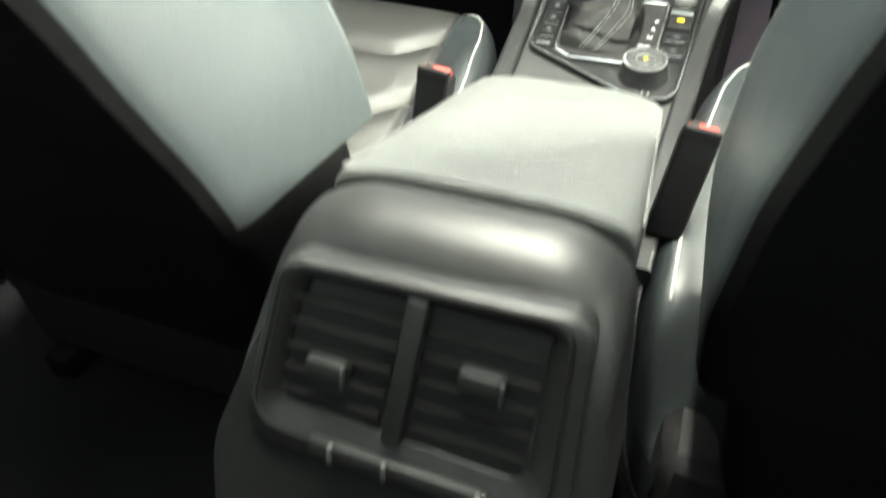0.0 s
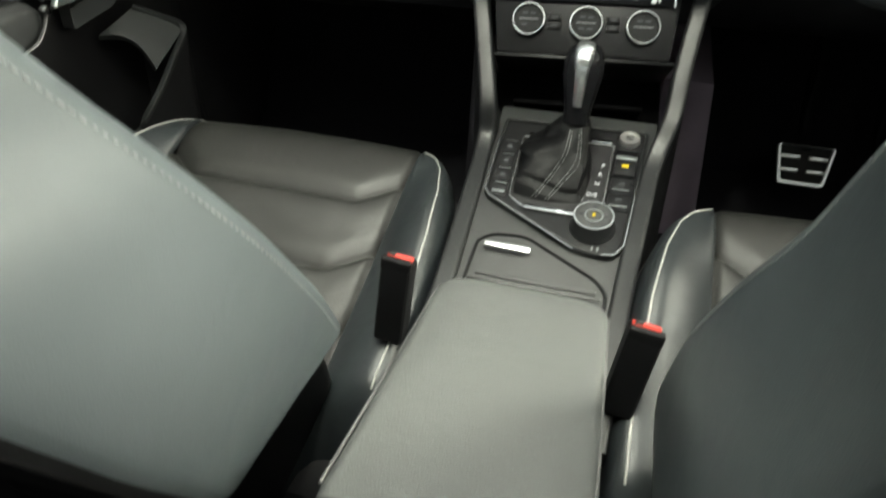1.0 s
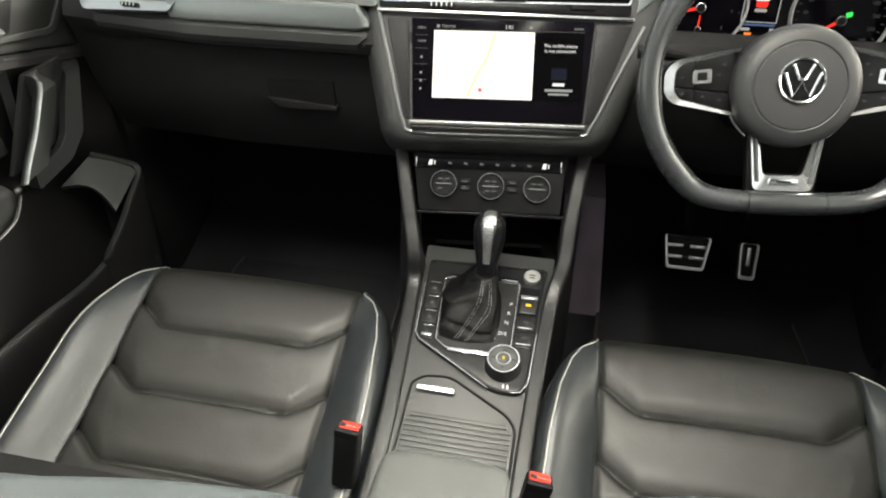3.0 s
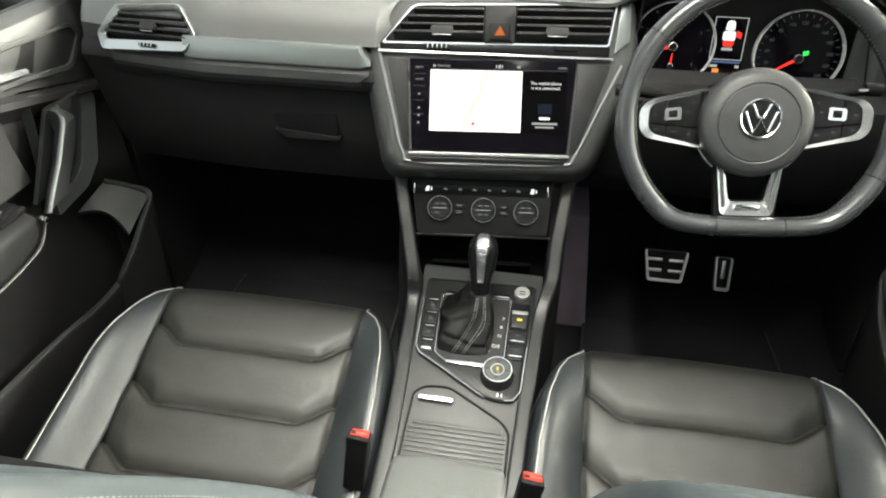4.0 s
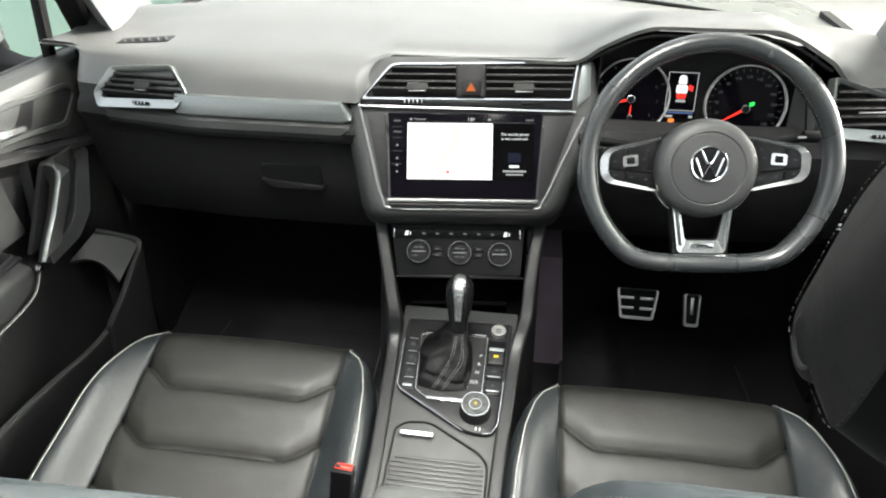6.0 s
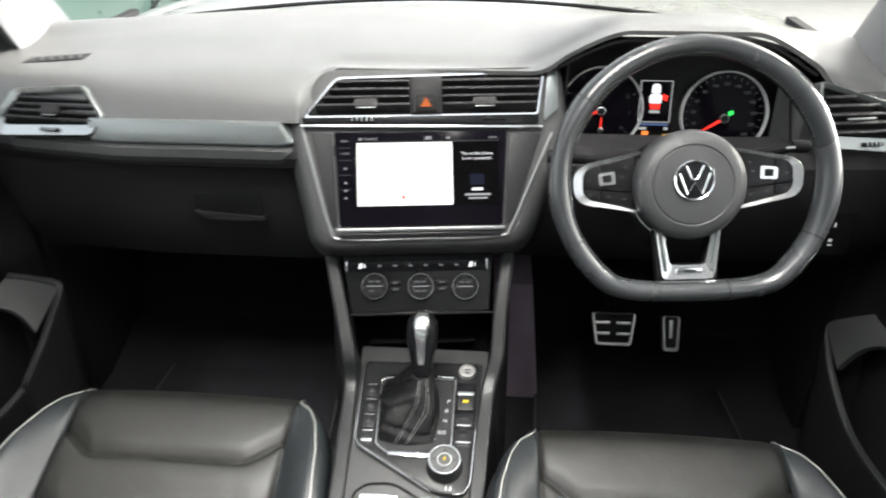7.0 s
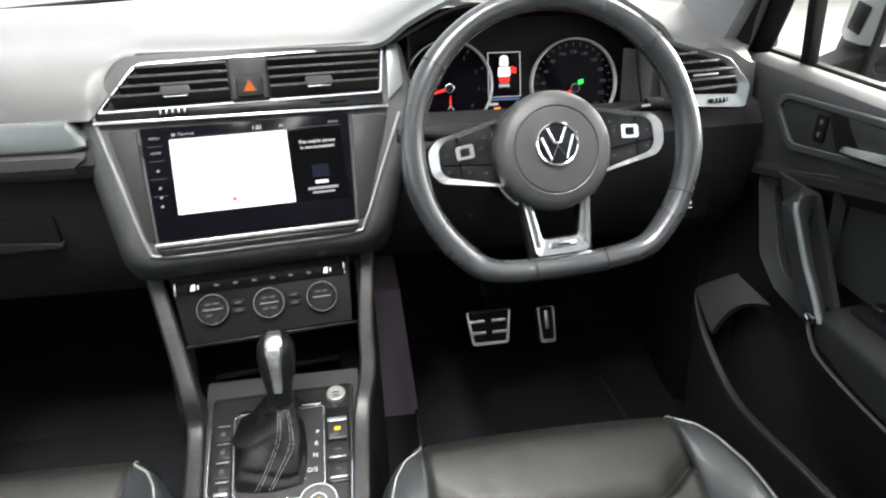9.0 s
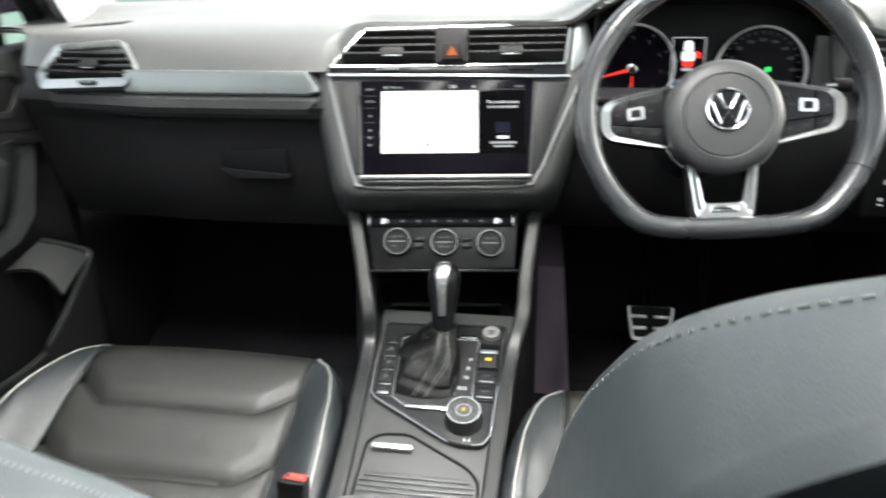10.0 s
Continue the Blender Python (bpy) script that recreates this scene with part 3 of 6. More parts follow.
part("gloss_band", prism(rounded([(-0.170, 0.1525), (0.177, 0.1470), (0.177, 0.1615), (-0.168, 0.1625)], 0.003, 2), -0.0035, 0.004, STACK, 0.001), PIANO, stack, "gloss black band under the vents")
for u in (-0.082, 0.112):
    tw = part("thumbwheel", rbox((0.034, 0.005, 0.007), STACK @ at(u, -0.0045, 0.1565), 0.001), DARK, stack)
    if u < 0:
        for i in range(5):
            part("mark", rbox((0.0012, 0.001, 0.0055), STACK @ at(u - 0.014 + i * 0.007, -0.0076, 0.1565), 0.0003), SATIN, tw)
part("chrome_strip", prism(rounded([(-0.172, 0.1460), (0.182, 0.1395), (0.182, 0.1440), (-0.172, 0.1505)], 0.002, 2), -0.0075, 0.004, STACK, 0.0022), CHROME, stack, "bright chrome strip above the screen")
# bright rim that runs down both sides of the surround and along its foot
for pts in ([(-0.174, 0.168), (-0.169, 0.145), (-0.150, 0.070), (-0.131, -0.002), (-0.112, -0.0175), (0.0, -0.0185), (0.112, -0.0170), (0.132, -0.003), (0.162, 0.060), (0.196, 0.134)],):
    line = [STACK @ Vector((u, -0.001, v)) for u, v in pts]
    part("rim", sweep(curve_through(line, 4), circle(0.0024, 8, 0.0028), up=STACK.to_3x3() @ Vector((0, -1, 0))), TABGREY, stack, "satin grey rim of the surround")
part("chrome_cheek", prism(rounded([(0.184, 0.150), (0.206, 0.170), (0.206, 0.226), (0.192, 0.226)], 0.003, 2), -0.004, 0.01, STACK, 0.0015), STRIP, stack, "satin silver cheek beside the vent")
# grey flanks beside the screen
part("flank", prism(rounded([(-0.158, 0.139), (-0.127, 0.139), (-0.121, 0.000), (-0.130, 0.004)], 0.003, 2), -0.003, 0.004, STACK, 0.001), FLANK, stack, "dark charcoal cheek beside the screen")
part("flank", prism(rounded([(0.132, 0.135), (0.180, 0.134), (0.134, 0.004), (0.123, 0.000)], 0.003, 2), -0.003, 0.004, STACK, 0.001), FLANK, stack, "dark charcoal cheek beside the screen")
part("foot_chrome", prism(rounded([(-0.121, -0.0075), (0.122, -0.0075), (0.123, -0.0020), (-0.122, -0.0020)], 0.002, 2), -0.0085, 0.004, STACK, 0.002), TABGREY, stack, "chrome strip under the screen")
part("foot_gloss", prism(rounded([(-0.116, -0.0165), (0.115, -0.0165), (0.121, -0.0095), (-0.120, -0.0095)], 0.002, 2), -0.006, 0.004, STACK, 0.0015), PIANO, stack)

unit = thing("infotainment_screen", (0.0, 0.06, 0.60), "black glass touchscreen showing a pale map and side panel", "touchscreen")
part("glass", prism(rounded([(-0.117, 0.001), (0.119, 0.001), (0.1285, 0.1375), (-0.1225, 0.1385)], 0.003, 3), -0.0065, 0.0, STACK, 0.001), SCREEN, unit, "gloss black screen glass")
SF = STACK @ at(0, -0.0072, 0)


def flat(name, pts, material, m, parent, y=0.0, label=""):
    return part(name, prism(pts, y - 0.0004, y, m, 0), material, parent, label, smooth=False)


def rect(u0, v0, u1, v1):
    return [(u0, v0), (u1, v0), (u1, v1), (u0, v1)]


mp = flat("map", rect(-0.0905, 0.0300, 0.0480, 0.1215), MAPLIGHT, SF, unit, 0, "pale cream lit map display")
for pts, w in (([(-0.042, 0.032), (-0.030, 0.060), (-0.016, 0.085), (-0.006, 0.120)], 0.0022),):
    for a, b in zip(pts, pts[1:]):
        d = Vector((b[0] - a[0], b[1] - a[1])).normalized() * w
        flat("route", [(a[0] + d.y, a[1] - d.x), (b[0] + d.y, b[1] - d.x), (b[0] - d.y, b[1] + d.x), (a[0] - d.y, a[1] + d.x)], ROUTE, SF, mp, -0.0006)
PALEROAD = glow("map_road", (1.0, 0.93, 0.86), 0.269)
for a, b in (((-0.088, 0.05), (-0.045, 0.055)), ((-0.08, 0.095), (-0.02, 0.088)), ((0.0, 0.04), (0.045, 0.06)), ((0.005, 0.1), (0.046, 0.108)), ((-0.07, 0.034), (-0.06, 0.118))):
    d = Vector((b[0] - a[0], b[1] - a[1])).normalized() * 0.0006
    flat("street", [(a[0] + d.y, a[1] - d.x), (b[0] + d.y, b[1] - d.x), (b[0] - d.y, b[1] + d.x), (a[0] - d.y, a[1] + d.x)], PALEROAD, SF, mp, -0.0005)
part("position_mark", lathe([(0.0, -0.0008), (0.0036, -0.0008), (0.0036, 0.0), (0.0, 0.0)], SF @ at(-0.024, 0, 0.042), 16), glow("position_grey", (0.75, 0.6, 0.58), 0.216), mp)
part("position_arrow", prism([(-0.0265, 0.0405), (-0.0215, 0.0405), (-0.024, 0.0448)], -0.0014, -0.0008, SF, 0), REDLIGHT, mp, smooth=False)
flat("header_line", rect(-0.0905, 0.1226, 0.1160, 0.1231), DIM, SF, unit)
letters("clock", "1:01", 0.0072, SF @ at(0.013, -0.0004, 0.1275), ICON_BRIGHT, unit)
letters("header_text", "Normal", 0.0060, SF @ at(-0.0705, -0.0004, 0.1275), ICON, unit)
flat("header_mark", rect(-0.0870, 0.1255, -0.0830, 0.1292), ICON, SF, unit)
flat("header_text", rect(0.040, 0.1258, 0.045, 0.1292), ICON, SF, unit)
flat("header_text", rect(0.101, 0.1258, 0.114, 0.1286), DIM, SF, unit)
flat("side_panel", rect(0.0500, 0.030, 0.1150, 0.1205), glow("side_panel_dark", (0.004, 0.003, 0.007), 0.03), SF, unit, 0, "dark lit side panel")
letters("message", "The mobile phone", 0.0062, SF @ at(0.084, -0.0004, 0.1040), ICON_BRIGHT, unit)
letters("message", "is not connected.", 0.0062, SF @ at(0.084, -0.0004, 0.0970), ICON_BRIGHT, unit)
flat("cover_tile", rect(0.073, 0.058, 0.094, 0.074), BLUELIGHT, SF, unit, -0.0005)
flat("title_bar", rect(0.0755, 0.0500, 0.0915, 0.0540), ICON_BRIGHT, SF, unit, -0.0005)
flat("title_bar", rect(0.0650, 0.0425, 0.1030, 0.0458), ICON, SF, unit, -0.0005)
flat("title_bar", rect(0.0700, 0.0375, 0.0980, 0.0402), ICON, SF, unit, -0.0005)
for i, v in enumerate((0.1245, 0.1065, 0.0850, 0.0640, 0.0530, 0.0420)):
    if i < 2:
        letters("key", ("MENU", "HOME")[i], 0.0042, SF @ at(-0.1075 + 0.0004 * i, -0.0004, v), ICON, unit)
    else:
        flat("key", rect(-0.1085, v - 0.0015, -0.1055, v + 0.0015), ICON, SF, unit)
    if i < 4:
        flat("key_line", rect(-0.116, v - 0.0098, -0.099, v - 0.0093), DIM, SF, unit)

# ---------------------------------------------------------------- climate panel
climate = thing("climate_panel", (0.0, 0.05, 0.45), "black climate control panel with three ringed rotary knobs", "climate panel")
part("face", prism(rounded([(-0.104, -0.036), (0.108, -0.036), (0.116, 0.056), (-0.117, 0.056)], 0.005, 3), 0.0, 0.03, HVAC, 0.0015), PADGLOSS, climate, "dark gloss panel face")
row = part("button_strip", rbox((0.216, 0.006, 0.017), HVAC @ at(-0.002, -0.0010, 0.0365), 0.0015), PIANO, climate, "black button row with white icons")
for u in (-0.111, 0.1065):
    part("end_trim", rbox((0.0022, 0.003, 0.017), HVAC @ at(u, -0.0042, 0.0365), 0.0005), CHROME, row)
for u in (-0.0880, 0.0830):
    part("seat_icon", prism([(u - 0.005, 0.0325), (u + 0.001, 0.0325), (u + 0.002, 0.0405), (u - 0.003, 0.0405)], -0.0046, -0.004, HVAC, 0), ICON_BRIGHT, row, smooth=False)
    part("seat_icon", prism(rect(u + 0.004, 0.0335, u + 0.0058, 0.039), -0.0046, -0.004, HVAC, 0), ICON_BRIGHT, row, smooth=False)
for i in range(6):
    u = -0.060 + i * 0.0238
    part("icon", prism([(u - 0.003, 0.0350), (u + 0.003, 0.0345), (u + 0.0035, 0.0365), (u - 0.002, 0.0385)], -0.0046, -0.004, HVAC, 0), DIM, row, smooth=False)
for u, v, bars in ((-0.068, 0.005, 3), (0.003, 0.0035, 4), (0.072, 0.002, 2)):
    m = HVAC @ at(u, 0, v)
    knob = part("knob", lathe([(0.0205, 0.002), (0.0205, -0.006), (0.0195, -0.0075), (0.0178, -0.0078), (0.0172, -0.0060), (0.0, -0.0060)], m, 40), DARK, climate, "black rotary climate knob")
    part("ring", lathe([(0.0200, -0.0072), (0.0197, -0.0083), (0.0192, -0.0083), (0.0189, -0.0072)], m, 40), SATIN, knob, "satin silver ring")
    part("bar", rbox((0.024, 0.0008, 0.0012), m @ at(0, -0.0066, 0), 0.0002), ICON, knob)
    for k in range(bars):
        part("mark", rbox((0.007, 0.0006, 0.0022), m @ at(-0.005 + 0.010 * (k % 2), -0.0064, 0.0072 if k < 2 else -0.0072), 0.0003), DIM, knob)
for u in (-0.036, 0.036):
    for k in (-1, 1):
        part("button", rbox((0.016, 0.004, 0.008), HVAC @ at(u, -0.001, 0.0045 + 0.0052 * k), 0.001), DARK, climate)
        part("mark", rbox((0.008, 0.0006, 0.0018), HVAC @ at(u, -0.0033, 0.0045 + 0.0052 * k), 0.0002), DIM, climate)

# ---------------------------------------------------------------- centre console
console = thing("centre_console", (0, -0.3, 0), "charcoal centre console with graphite rails and padded armrest", "centre console")


def H(u, v, d=0.0):
    return HVAC @ Vector((u, d, v))


def C(u, v, h=0.0):
    return CONSOLE @ Vector((u, v, h))


rail_l = [H(-0.138, 0.070, 0.01), H(-0.128, 0.010, 0.004), H(-0.117, -0.05, 0.0), H(-0.108, -0.105, -0.004), C(-0.098, 0.145, 0.003), C(-0.090, 0.03, 0.0), C(-0.083, -0.10, 0.0), C(-0.082, -0.24, 0.0)]
rail_r = [H(0.144, 0.066, 0.01), H(0.134, 0.010, 0.004), H(0.125, -0.05, 0.0), H(0.119, -0.105, -0.004), C(0.112, 0.145, 0.003), C(0.104, 0.03, 0.0), C(0.098, -0.10, 0.0), C(0.094, -0.24, 0.0)]
rsec = rounded([(-0.011, -0.03), (0.011, -0.03), (0.011, 0.001), (0.008, 0.004), (-0.008, 0.004), (-0.011, 0.001)], 0.002, 3)
for line, lab in ((rail_l, 1), (rail_r, 1)):
    part("rail", sweep(curve_through(line, 7), rsec, up=(0, -0.6, 1)), RAIL, console, "graphite side rail")
# side walls down to the floor
for line, sx in ((rail_l, -1), (rail_r, 1)):
    top = curve_through(line, 4)
    wall = sheet(lambda i, k: (top[i].x + sx * (0.004 + 0.012 * k), top[i].y + 0.03 * k * (1 if top[i].y > 0 else 0), top[i].z * (1 - k) - 0.012 * (1 - k)), range(len(top)), steps(0, 1, 5), 0.006)
    part("side_wall", wall, HARD, console, "black console side")
flap = prism([(0.120, 0.326), (0.199, 0.324), (0.214, 0.17), (0.229, 0.012), (0.120, 0.012)], 0.290, 0.66, I4, 0.004)
part("tunnel_side", flap, CARPET_SIDE, console, "purple-grey carpeted tunnel side ahead of the console")
part("tunnel_side", sheet(lambda y, z: (-0.140 - 0.05 * (0.5 - z), y, z), steps(0.05, 0.50, 6), steps(0.0, 0.47, 5), 0.01), CARPET, console)
# open tray under the climate panel, shade put into its back and shelf colour
part("tray_back", prism([(-0.106, -0.130), (0.120, -0.130), (0.112, -0.034), (-0.110, -0.034)], 0.090, 0.095, HVAC, 0), TRAY_SHADE, console, "near-black back of the tray, its shade put into the colour")
part("tray_roof", rbox((0.222, 0.09, 0.004), HVAC @ at(0.004, 0.047, -0.0385), 0.001), PADGLOSS, console)
part("tray_shelf", rbox((0.170, 0.03, 0.006), HVAC @ at(0.004, 0.072, -0.085), 0.002), TRAY_SHADE, console)
# top of the console
part("deck", prism(rounded([(-0.094, 0.235), (-0.084, 0.03), (-0.078, -0.30), (0.090, -0.30), (0.100, 0.03), (0.112, 0.235)], 0.004, 2), 0.004, 0.03, CPANEL, 0.001), PLATE, console, "charcoal console deck")
gp = rounded([(-0.083, 0.200), (-0.0765, 0.050), (0.048, -0.0195), (0.083, -0.0185), (0.093, -0.003), (0.103, 0.205)], [0.008, 0.014, 0.02, 0.008, 0.008, 0.008], 5)
gi = rounded([(-0.0790, 0.197), (-0.0725, 0.053), (0.049, -0.0155), (0.0815, -0.0145), (0.0892, -0.001), (0.099, 0.202)], [0.006, 0.012, 0.018, 0.006, 0.006, 0.006], 5)
plate = part("gear_plate", prism(gi, -0.0005, 0.012, CPANEL, 0.0008), GEARPLATE, console, "dark plate round the gear lever")
# Silver lines over parts of the dark rim model its glint.
for pts in ([(-0.0800, 0.150), (-0.0755, 0.058), (-0.068, 0.0470), (0.040, -0.0170)], [(0.070, -0.0190), (0.0835, -0.0165), (0.0925, -0.001), (0.0965, 0.080)]):
    part("plate_glint", tube([CPANEL @ Vector((u, -0.0046, v)) for u, v in pts], 0.0009, n=6, up=CPANEL.to_3x3() @ Vector((0, -1, 0))), SILVER, plate, "silver line laid where the gear plate's rim glints")
part("plate_rim", hoop(gp, gi, -0.004, 0.006, CPANEL, 0.0015), RAIL, plate, "bright rim of the gear plate")
bo = rounded([(-0.053, 0.168), (-0.046, 0.052), (-0.028, 0.038), (0.052, 0.040), (0.064, 0.056), (0.064, 0.172)], 0.004, 3)
bi = rounded([(-0.0505, 0.1655), (-0.0435, 0.053), (-0.027, 0.0405), (0.051, 0.0425), (0.0615, 0.0575), (0.0615, 0.1695)], 0.004, 3)
part("boot_rim", hoop(bo, bi, -0.0035, 0.002, CPANEL, 0.001), SILVER, plate, "thin chrome frame round the gaiter")
part("foot_bar", rbox((0.060, 0.004, 0.007), CPANEL @ pose(0.005, -0.003, 0.0375), 0.0015), CHROME, plate, "bright bar below the gaiter")
part("top_bar", rbox((0.030, 0.003, 0.005), CPANEL @ pose(-0.030, -0.003, 0.170), 0.001), CHROME, plate)
part("top_bar", rbox((0.026, 0.003, 0.005), CPANEL @ pose(0.047, -0.003, 0.175), 0.001), CHROME, plate)
part("inner_plate", prism(bi, -0.0015, 0.001, CPANEL, 0.0005), HARD, plate, "black selector plate")
for i in range(4):
    v = 0.150 - 0.027 * i
    b = part("button", rbox((0.019, 0.003, 0.0235), CPANEL @ at(-0.0640 + 0.0015 * i, -0.0005, v - 0.006), 0.0006), GEARPLATE, plate, "dark push button")
    part("button_line", rbox((0.015, 0.0008, 0.0011), CPANEL @ at(-0.0640 + 0.0015 * i, -0.0022, v + 0.0045), 0.0003), SATIN, b)
    part("icon", prism([(-0.067 + 0.0015 * i, v - 0.010), (-0.061 + 0.0015 * i, v - 0.010), (-0.062 + 0.0015 * i, v - 0.005), (-0.066 + 0.0015 * i, v - 0.004)], -0.0025, -0.0020, CPANEL, 0), DIM, b, smooth=False)
part("button_foot", rbox((0.015, 0.0012, 0.004), CPANEL @ at(-0.0595, -0.0035, 0.057), 0.0004), SATIN, plate)
st = part("start_button", lathe([(0.0130, 0.002), (0.0130, -0.005), (0.0122, -0.0068), (0.0104, -0.0070), (0.0098, -0.0060), (0.0, -0.0055)], CPANEL @ at(0.080, 0, 0.186), 32), PEDALSTEEL, plate, "silver round start button")
part("start_text", rbox((0.010, 0.0006, 0.0018), CPANEL @ at(0.080, -0.0060, 0.188), 0.0003), DARK, st)
part("start_text", rbox((0.008, 0.0006, 0.0018), CPANEL @ at(0.080, -0.0060, 0.183), 0.0003), DARK, st)
col = part("switch_column", rbox((0.029, 0.006, 0.110), CPANEL @ pose(0.0800, 0.0, 0.110), 0.002), PIANO, plate, "gloss black switch column")
pk = part("parking_brake_switch", rbox((0.026, 0.010, 0.030), CPANEL @ pose(0.0800, -0.003, 0.128, 6), 0.003, 3), GEARPLATE, col, "parking brake switch with yellow light")
part("switch_lip", rbox((0.025, 0.003, 0.006), CPANEL @ pose(0.0800, -0.0095, 0.1405, 6), 0.001), STRIP, pk)
part("led", rbox((0.008, 0.001, 0.0045), CPANEL @ pose(0.0800, -0.0085, 0.1275, 6), 0.0005), YELLOW, pk)
for v in (0.098, 0.070):
    b = part("button", rbox((0.026, 0.006, 0.022), CPANEL @ at(0.0795, -0.001, v), 0.0012), GEARPLATE, col)
    part("button_line", rbox((0.020, 0.0008, 0.0016), CPANEL @ at(0.0795, -0.0042, v - 0.009), 0.0003), SATIN, b)
    part("icon", rbox((0.007, 0.0006, 0.0025), CPANEL @ at(0.0795, -0.0042, v + 0.002), 0.0003), DIM, b)
for txt, u, v in (("P", 0.0545, 0.130), ("R", 0.0530, 0.113), ("N", 0.0515, 0.096), ("D/S", 0.0480, 0.076), ("+", 0.0385, 0.083), ("-", 0.0385, 0.066)):
    letters("selector_letter", txt, 0.0085, CPANEL @ at(u, -0.0017, v), ICON_BRIGHT, plate)
dm = CPANEL @ at(0.0560, 0, 0.0230)
dial = part("mode_dial", lathe([(0.0255, 0.003), (0.0255, -0.003), (0.0235, -0.006), (0.0225, -0.018), (0.0215, -0.0200), (0.0175, -0.0203), (0.0165, -0.0190), (0.0, -0.0188)], dm, 48), RAIL, plate, "grey ribbed drive mode dial")
part("dial_face", lathe([(0.0206, -0.0186), (0.0204, -0.0202), (0.0, -0.0204)], dm, 40), PLATE, dial, "charcoal face of the dial")
part("dial_ring", lathe([(0.0224, -0.0194), (0.0220, -0.0212), (0.0206, -0.0212), (0.0202, -0.0196)], dm, 48), SILVER, dial, "silver ring of the dial")
part("dial_ring", lathe([(0.0105, -0.0200), (0.0100, -0.0210), (0.0090, -0.0210), (0.0085, -0.0200)], dm, 32), SATIN, dial)
part("dial_light", rbox((0.0035, 0.0008, 0.005), dm @ at(0, -0.0207, 0.001), 0.0003), YELLOW, dial)
part("dial_mark", rbox((0.005, 0.001, 0.003), CPANEL @ at(0.050, -0.004, 0.0495), 0.0005), YELLOW, plate)
for k in range(4):
    part("dial_icon", rbox((0.0045, 0.0006, 0.002), dm @ pose(0.0138 * math.cos(k * math.pi / 2), -0.0206, 0.0138 * math.sin(k * math.pi / 2)), 0.0002), DIM, dial)
for u in (0.060, 0.066):
    part("tick", rbox((0.002, 0.0008, 0.006), CPANEL @ at(u, -0.0015, -0.0085), 0.0002), SATIN, plate)

# drinks tray with a ribbed shutter
co = rounded([(-0.066, -0.020), (-0.050, -0.005), (-0.012, -0.002), (0.072, -0.048), (0.085, -0.066), (0.085, -0.230), (-0.068, -0.230)], [0.006, 0.010, 0.012, 0.012, 0.008, 0.004, 0.004], 4)
ci = rounded([(-0.0625, -0.0215), (-0.049, -0.0085), (-0.013, -0.0055), (0.070, -0.051), (0.0815, -0.068), (0.0815, -0.228), (-0.0645, -0.228)], [0.005, 0.009, 0.011, 0.011, 0.007, 0.003, 0.003], 4)
tray = part("cup_tray", hoop(co, ci, 0.0015, 0.014, CPANEL, 0.001), DARK, console, "dark rim of the shuttered drinks tray")
part("shutter", prism(ci, 0.0055, 0.012, CPANEL, 0), PLATE, tray, "charcoal sliding shutter")
# Black sheet gives the slat gaps their shade; the shutter itself is charcoal.
part("slat_bed", prism([(-0.062, -0.062), (0.078, -0.068), (0.078, -0.226), (-0.062, -0.226)], 0.0042, 0.006, CPANEL, 0), DARK, tray, "black sheet that darkens the gaps between the shutter slats")
for i in range(15):
    v = -0.066 - i * 0.0072
    part("slat", rbox((0.140 if v < -0.07 else 0.128, 0.0040, 0.0058), CPANEL @ at(0.0085, 0.0040, v), 0.0012), PLATE, tray)
part("latch_pocket", prism(rounded([(-0.060, -0.037), (0.002, -0.037), (0.000, -0.022), (-0.056, -0.022)], 0.003, 2), 0.0045, 0.006, CPANEL, 0), DARK, tray)
part("latch", rbox((0.052, 0.008, 0.0075), CPANEL @ pose(-0.029, -0.001, -0.0285, 10), 0.0022, 3), SILVER, tray, "bright chrome latch bar")

# armrest lid, rising towards its hinge
lid_rings = []
for y, w, drop in ((-0.388, 0.046, 0.018), (-0.391, 0.060, 0.009), (-0.398, 0.067, 0.003), (-0.412, 0.070, 0.0), (-0.50, 0.070, -0.001), (-0.60, 0.069, -0.001), (-0.640, 0.0685, -0.001), (-0.6470, 0.068, 0.0000), (-0.6486, 0.0675, 0.0025)):
    zt = 0.409 + 0.236 * (-0.400 - y) - drop
    zb = zt - 0.066
    cx = 0.0178 + 0.0080 * sstep(-0.40, -0.64, y)
    sec = rounded([(-w, zb), (-w, zt - 0.004), (-w + 0.028, zt + 0.002), (w - 0.028, zt + 0.002), (w, zt - 0.004), (w, zb)], [0.002, 0.010, 0.02, 0.02, 0.010, 0.002], 5)
    lid_rings.append([(cx + u, y, z) for u, z in sec])
lid = part("armrest", loft(lid_rings), PADTOP, console, "smooth dark padded armrest lid")
for sx in (-1, 1):
    edge = [(0.0178 + 0.0080 * t + sx * (0.0692 - 0.001 * t), -0.412 - 0.226 * t, 0.4035 + 0.0565 * t) for t in steps(0, 1, 10)]
    part("seam", tube(edge, 0.0009, n=6), WHEELTHREAD, lid, "pale edge seam")
part("bin", rbox((0.128, 0.262, 0.345), at(0.020, -0.520, 0.1735), 0.01), HARD, console, "black console bin side")
part("bin_neck", rbox((0.120, 0.10, 0.10), at(0.024, -0.600, 0.350), 0.01), DARK, console, "black hinge block under the lid")
# rear end of the console with its air vents
back = []
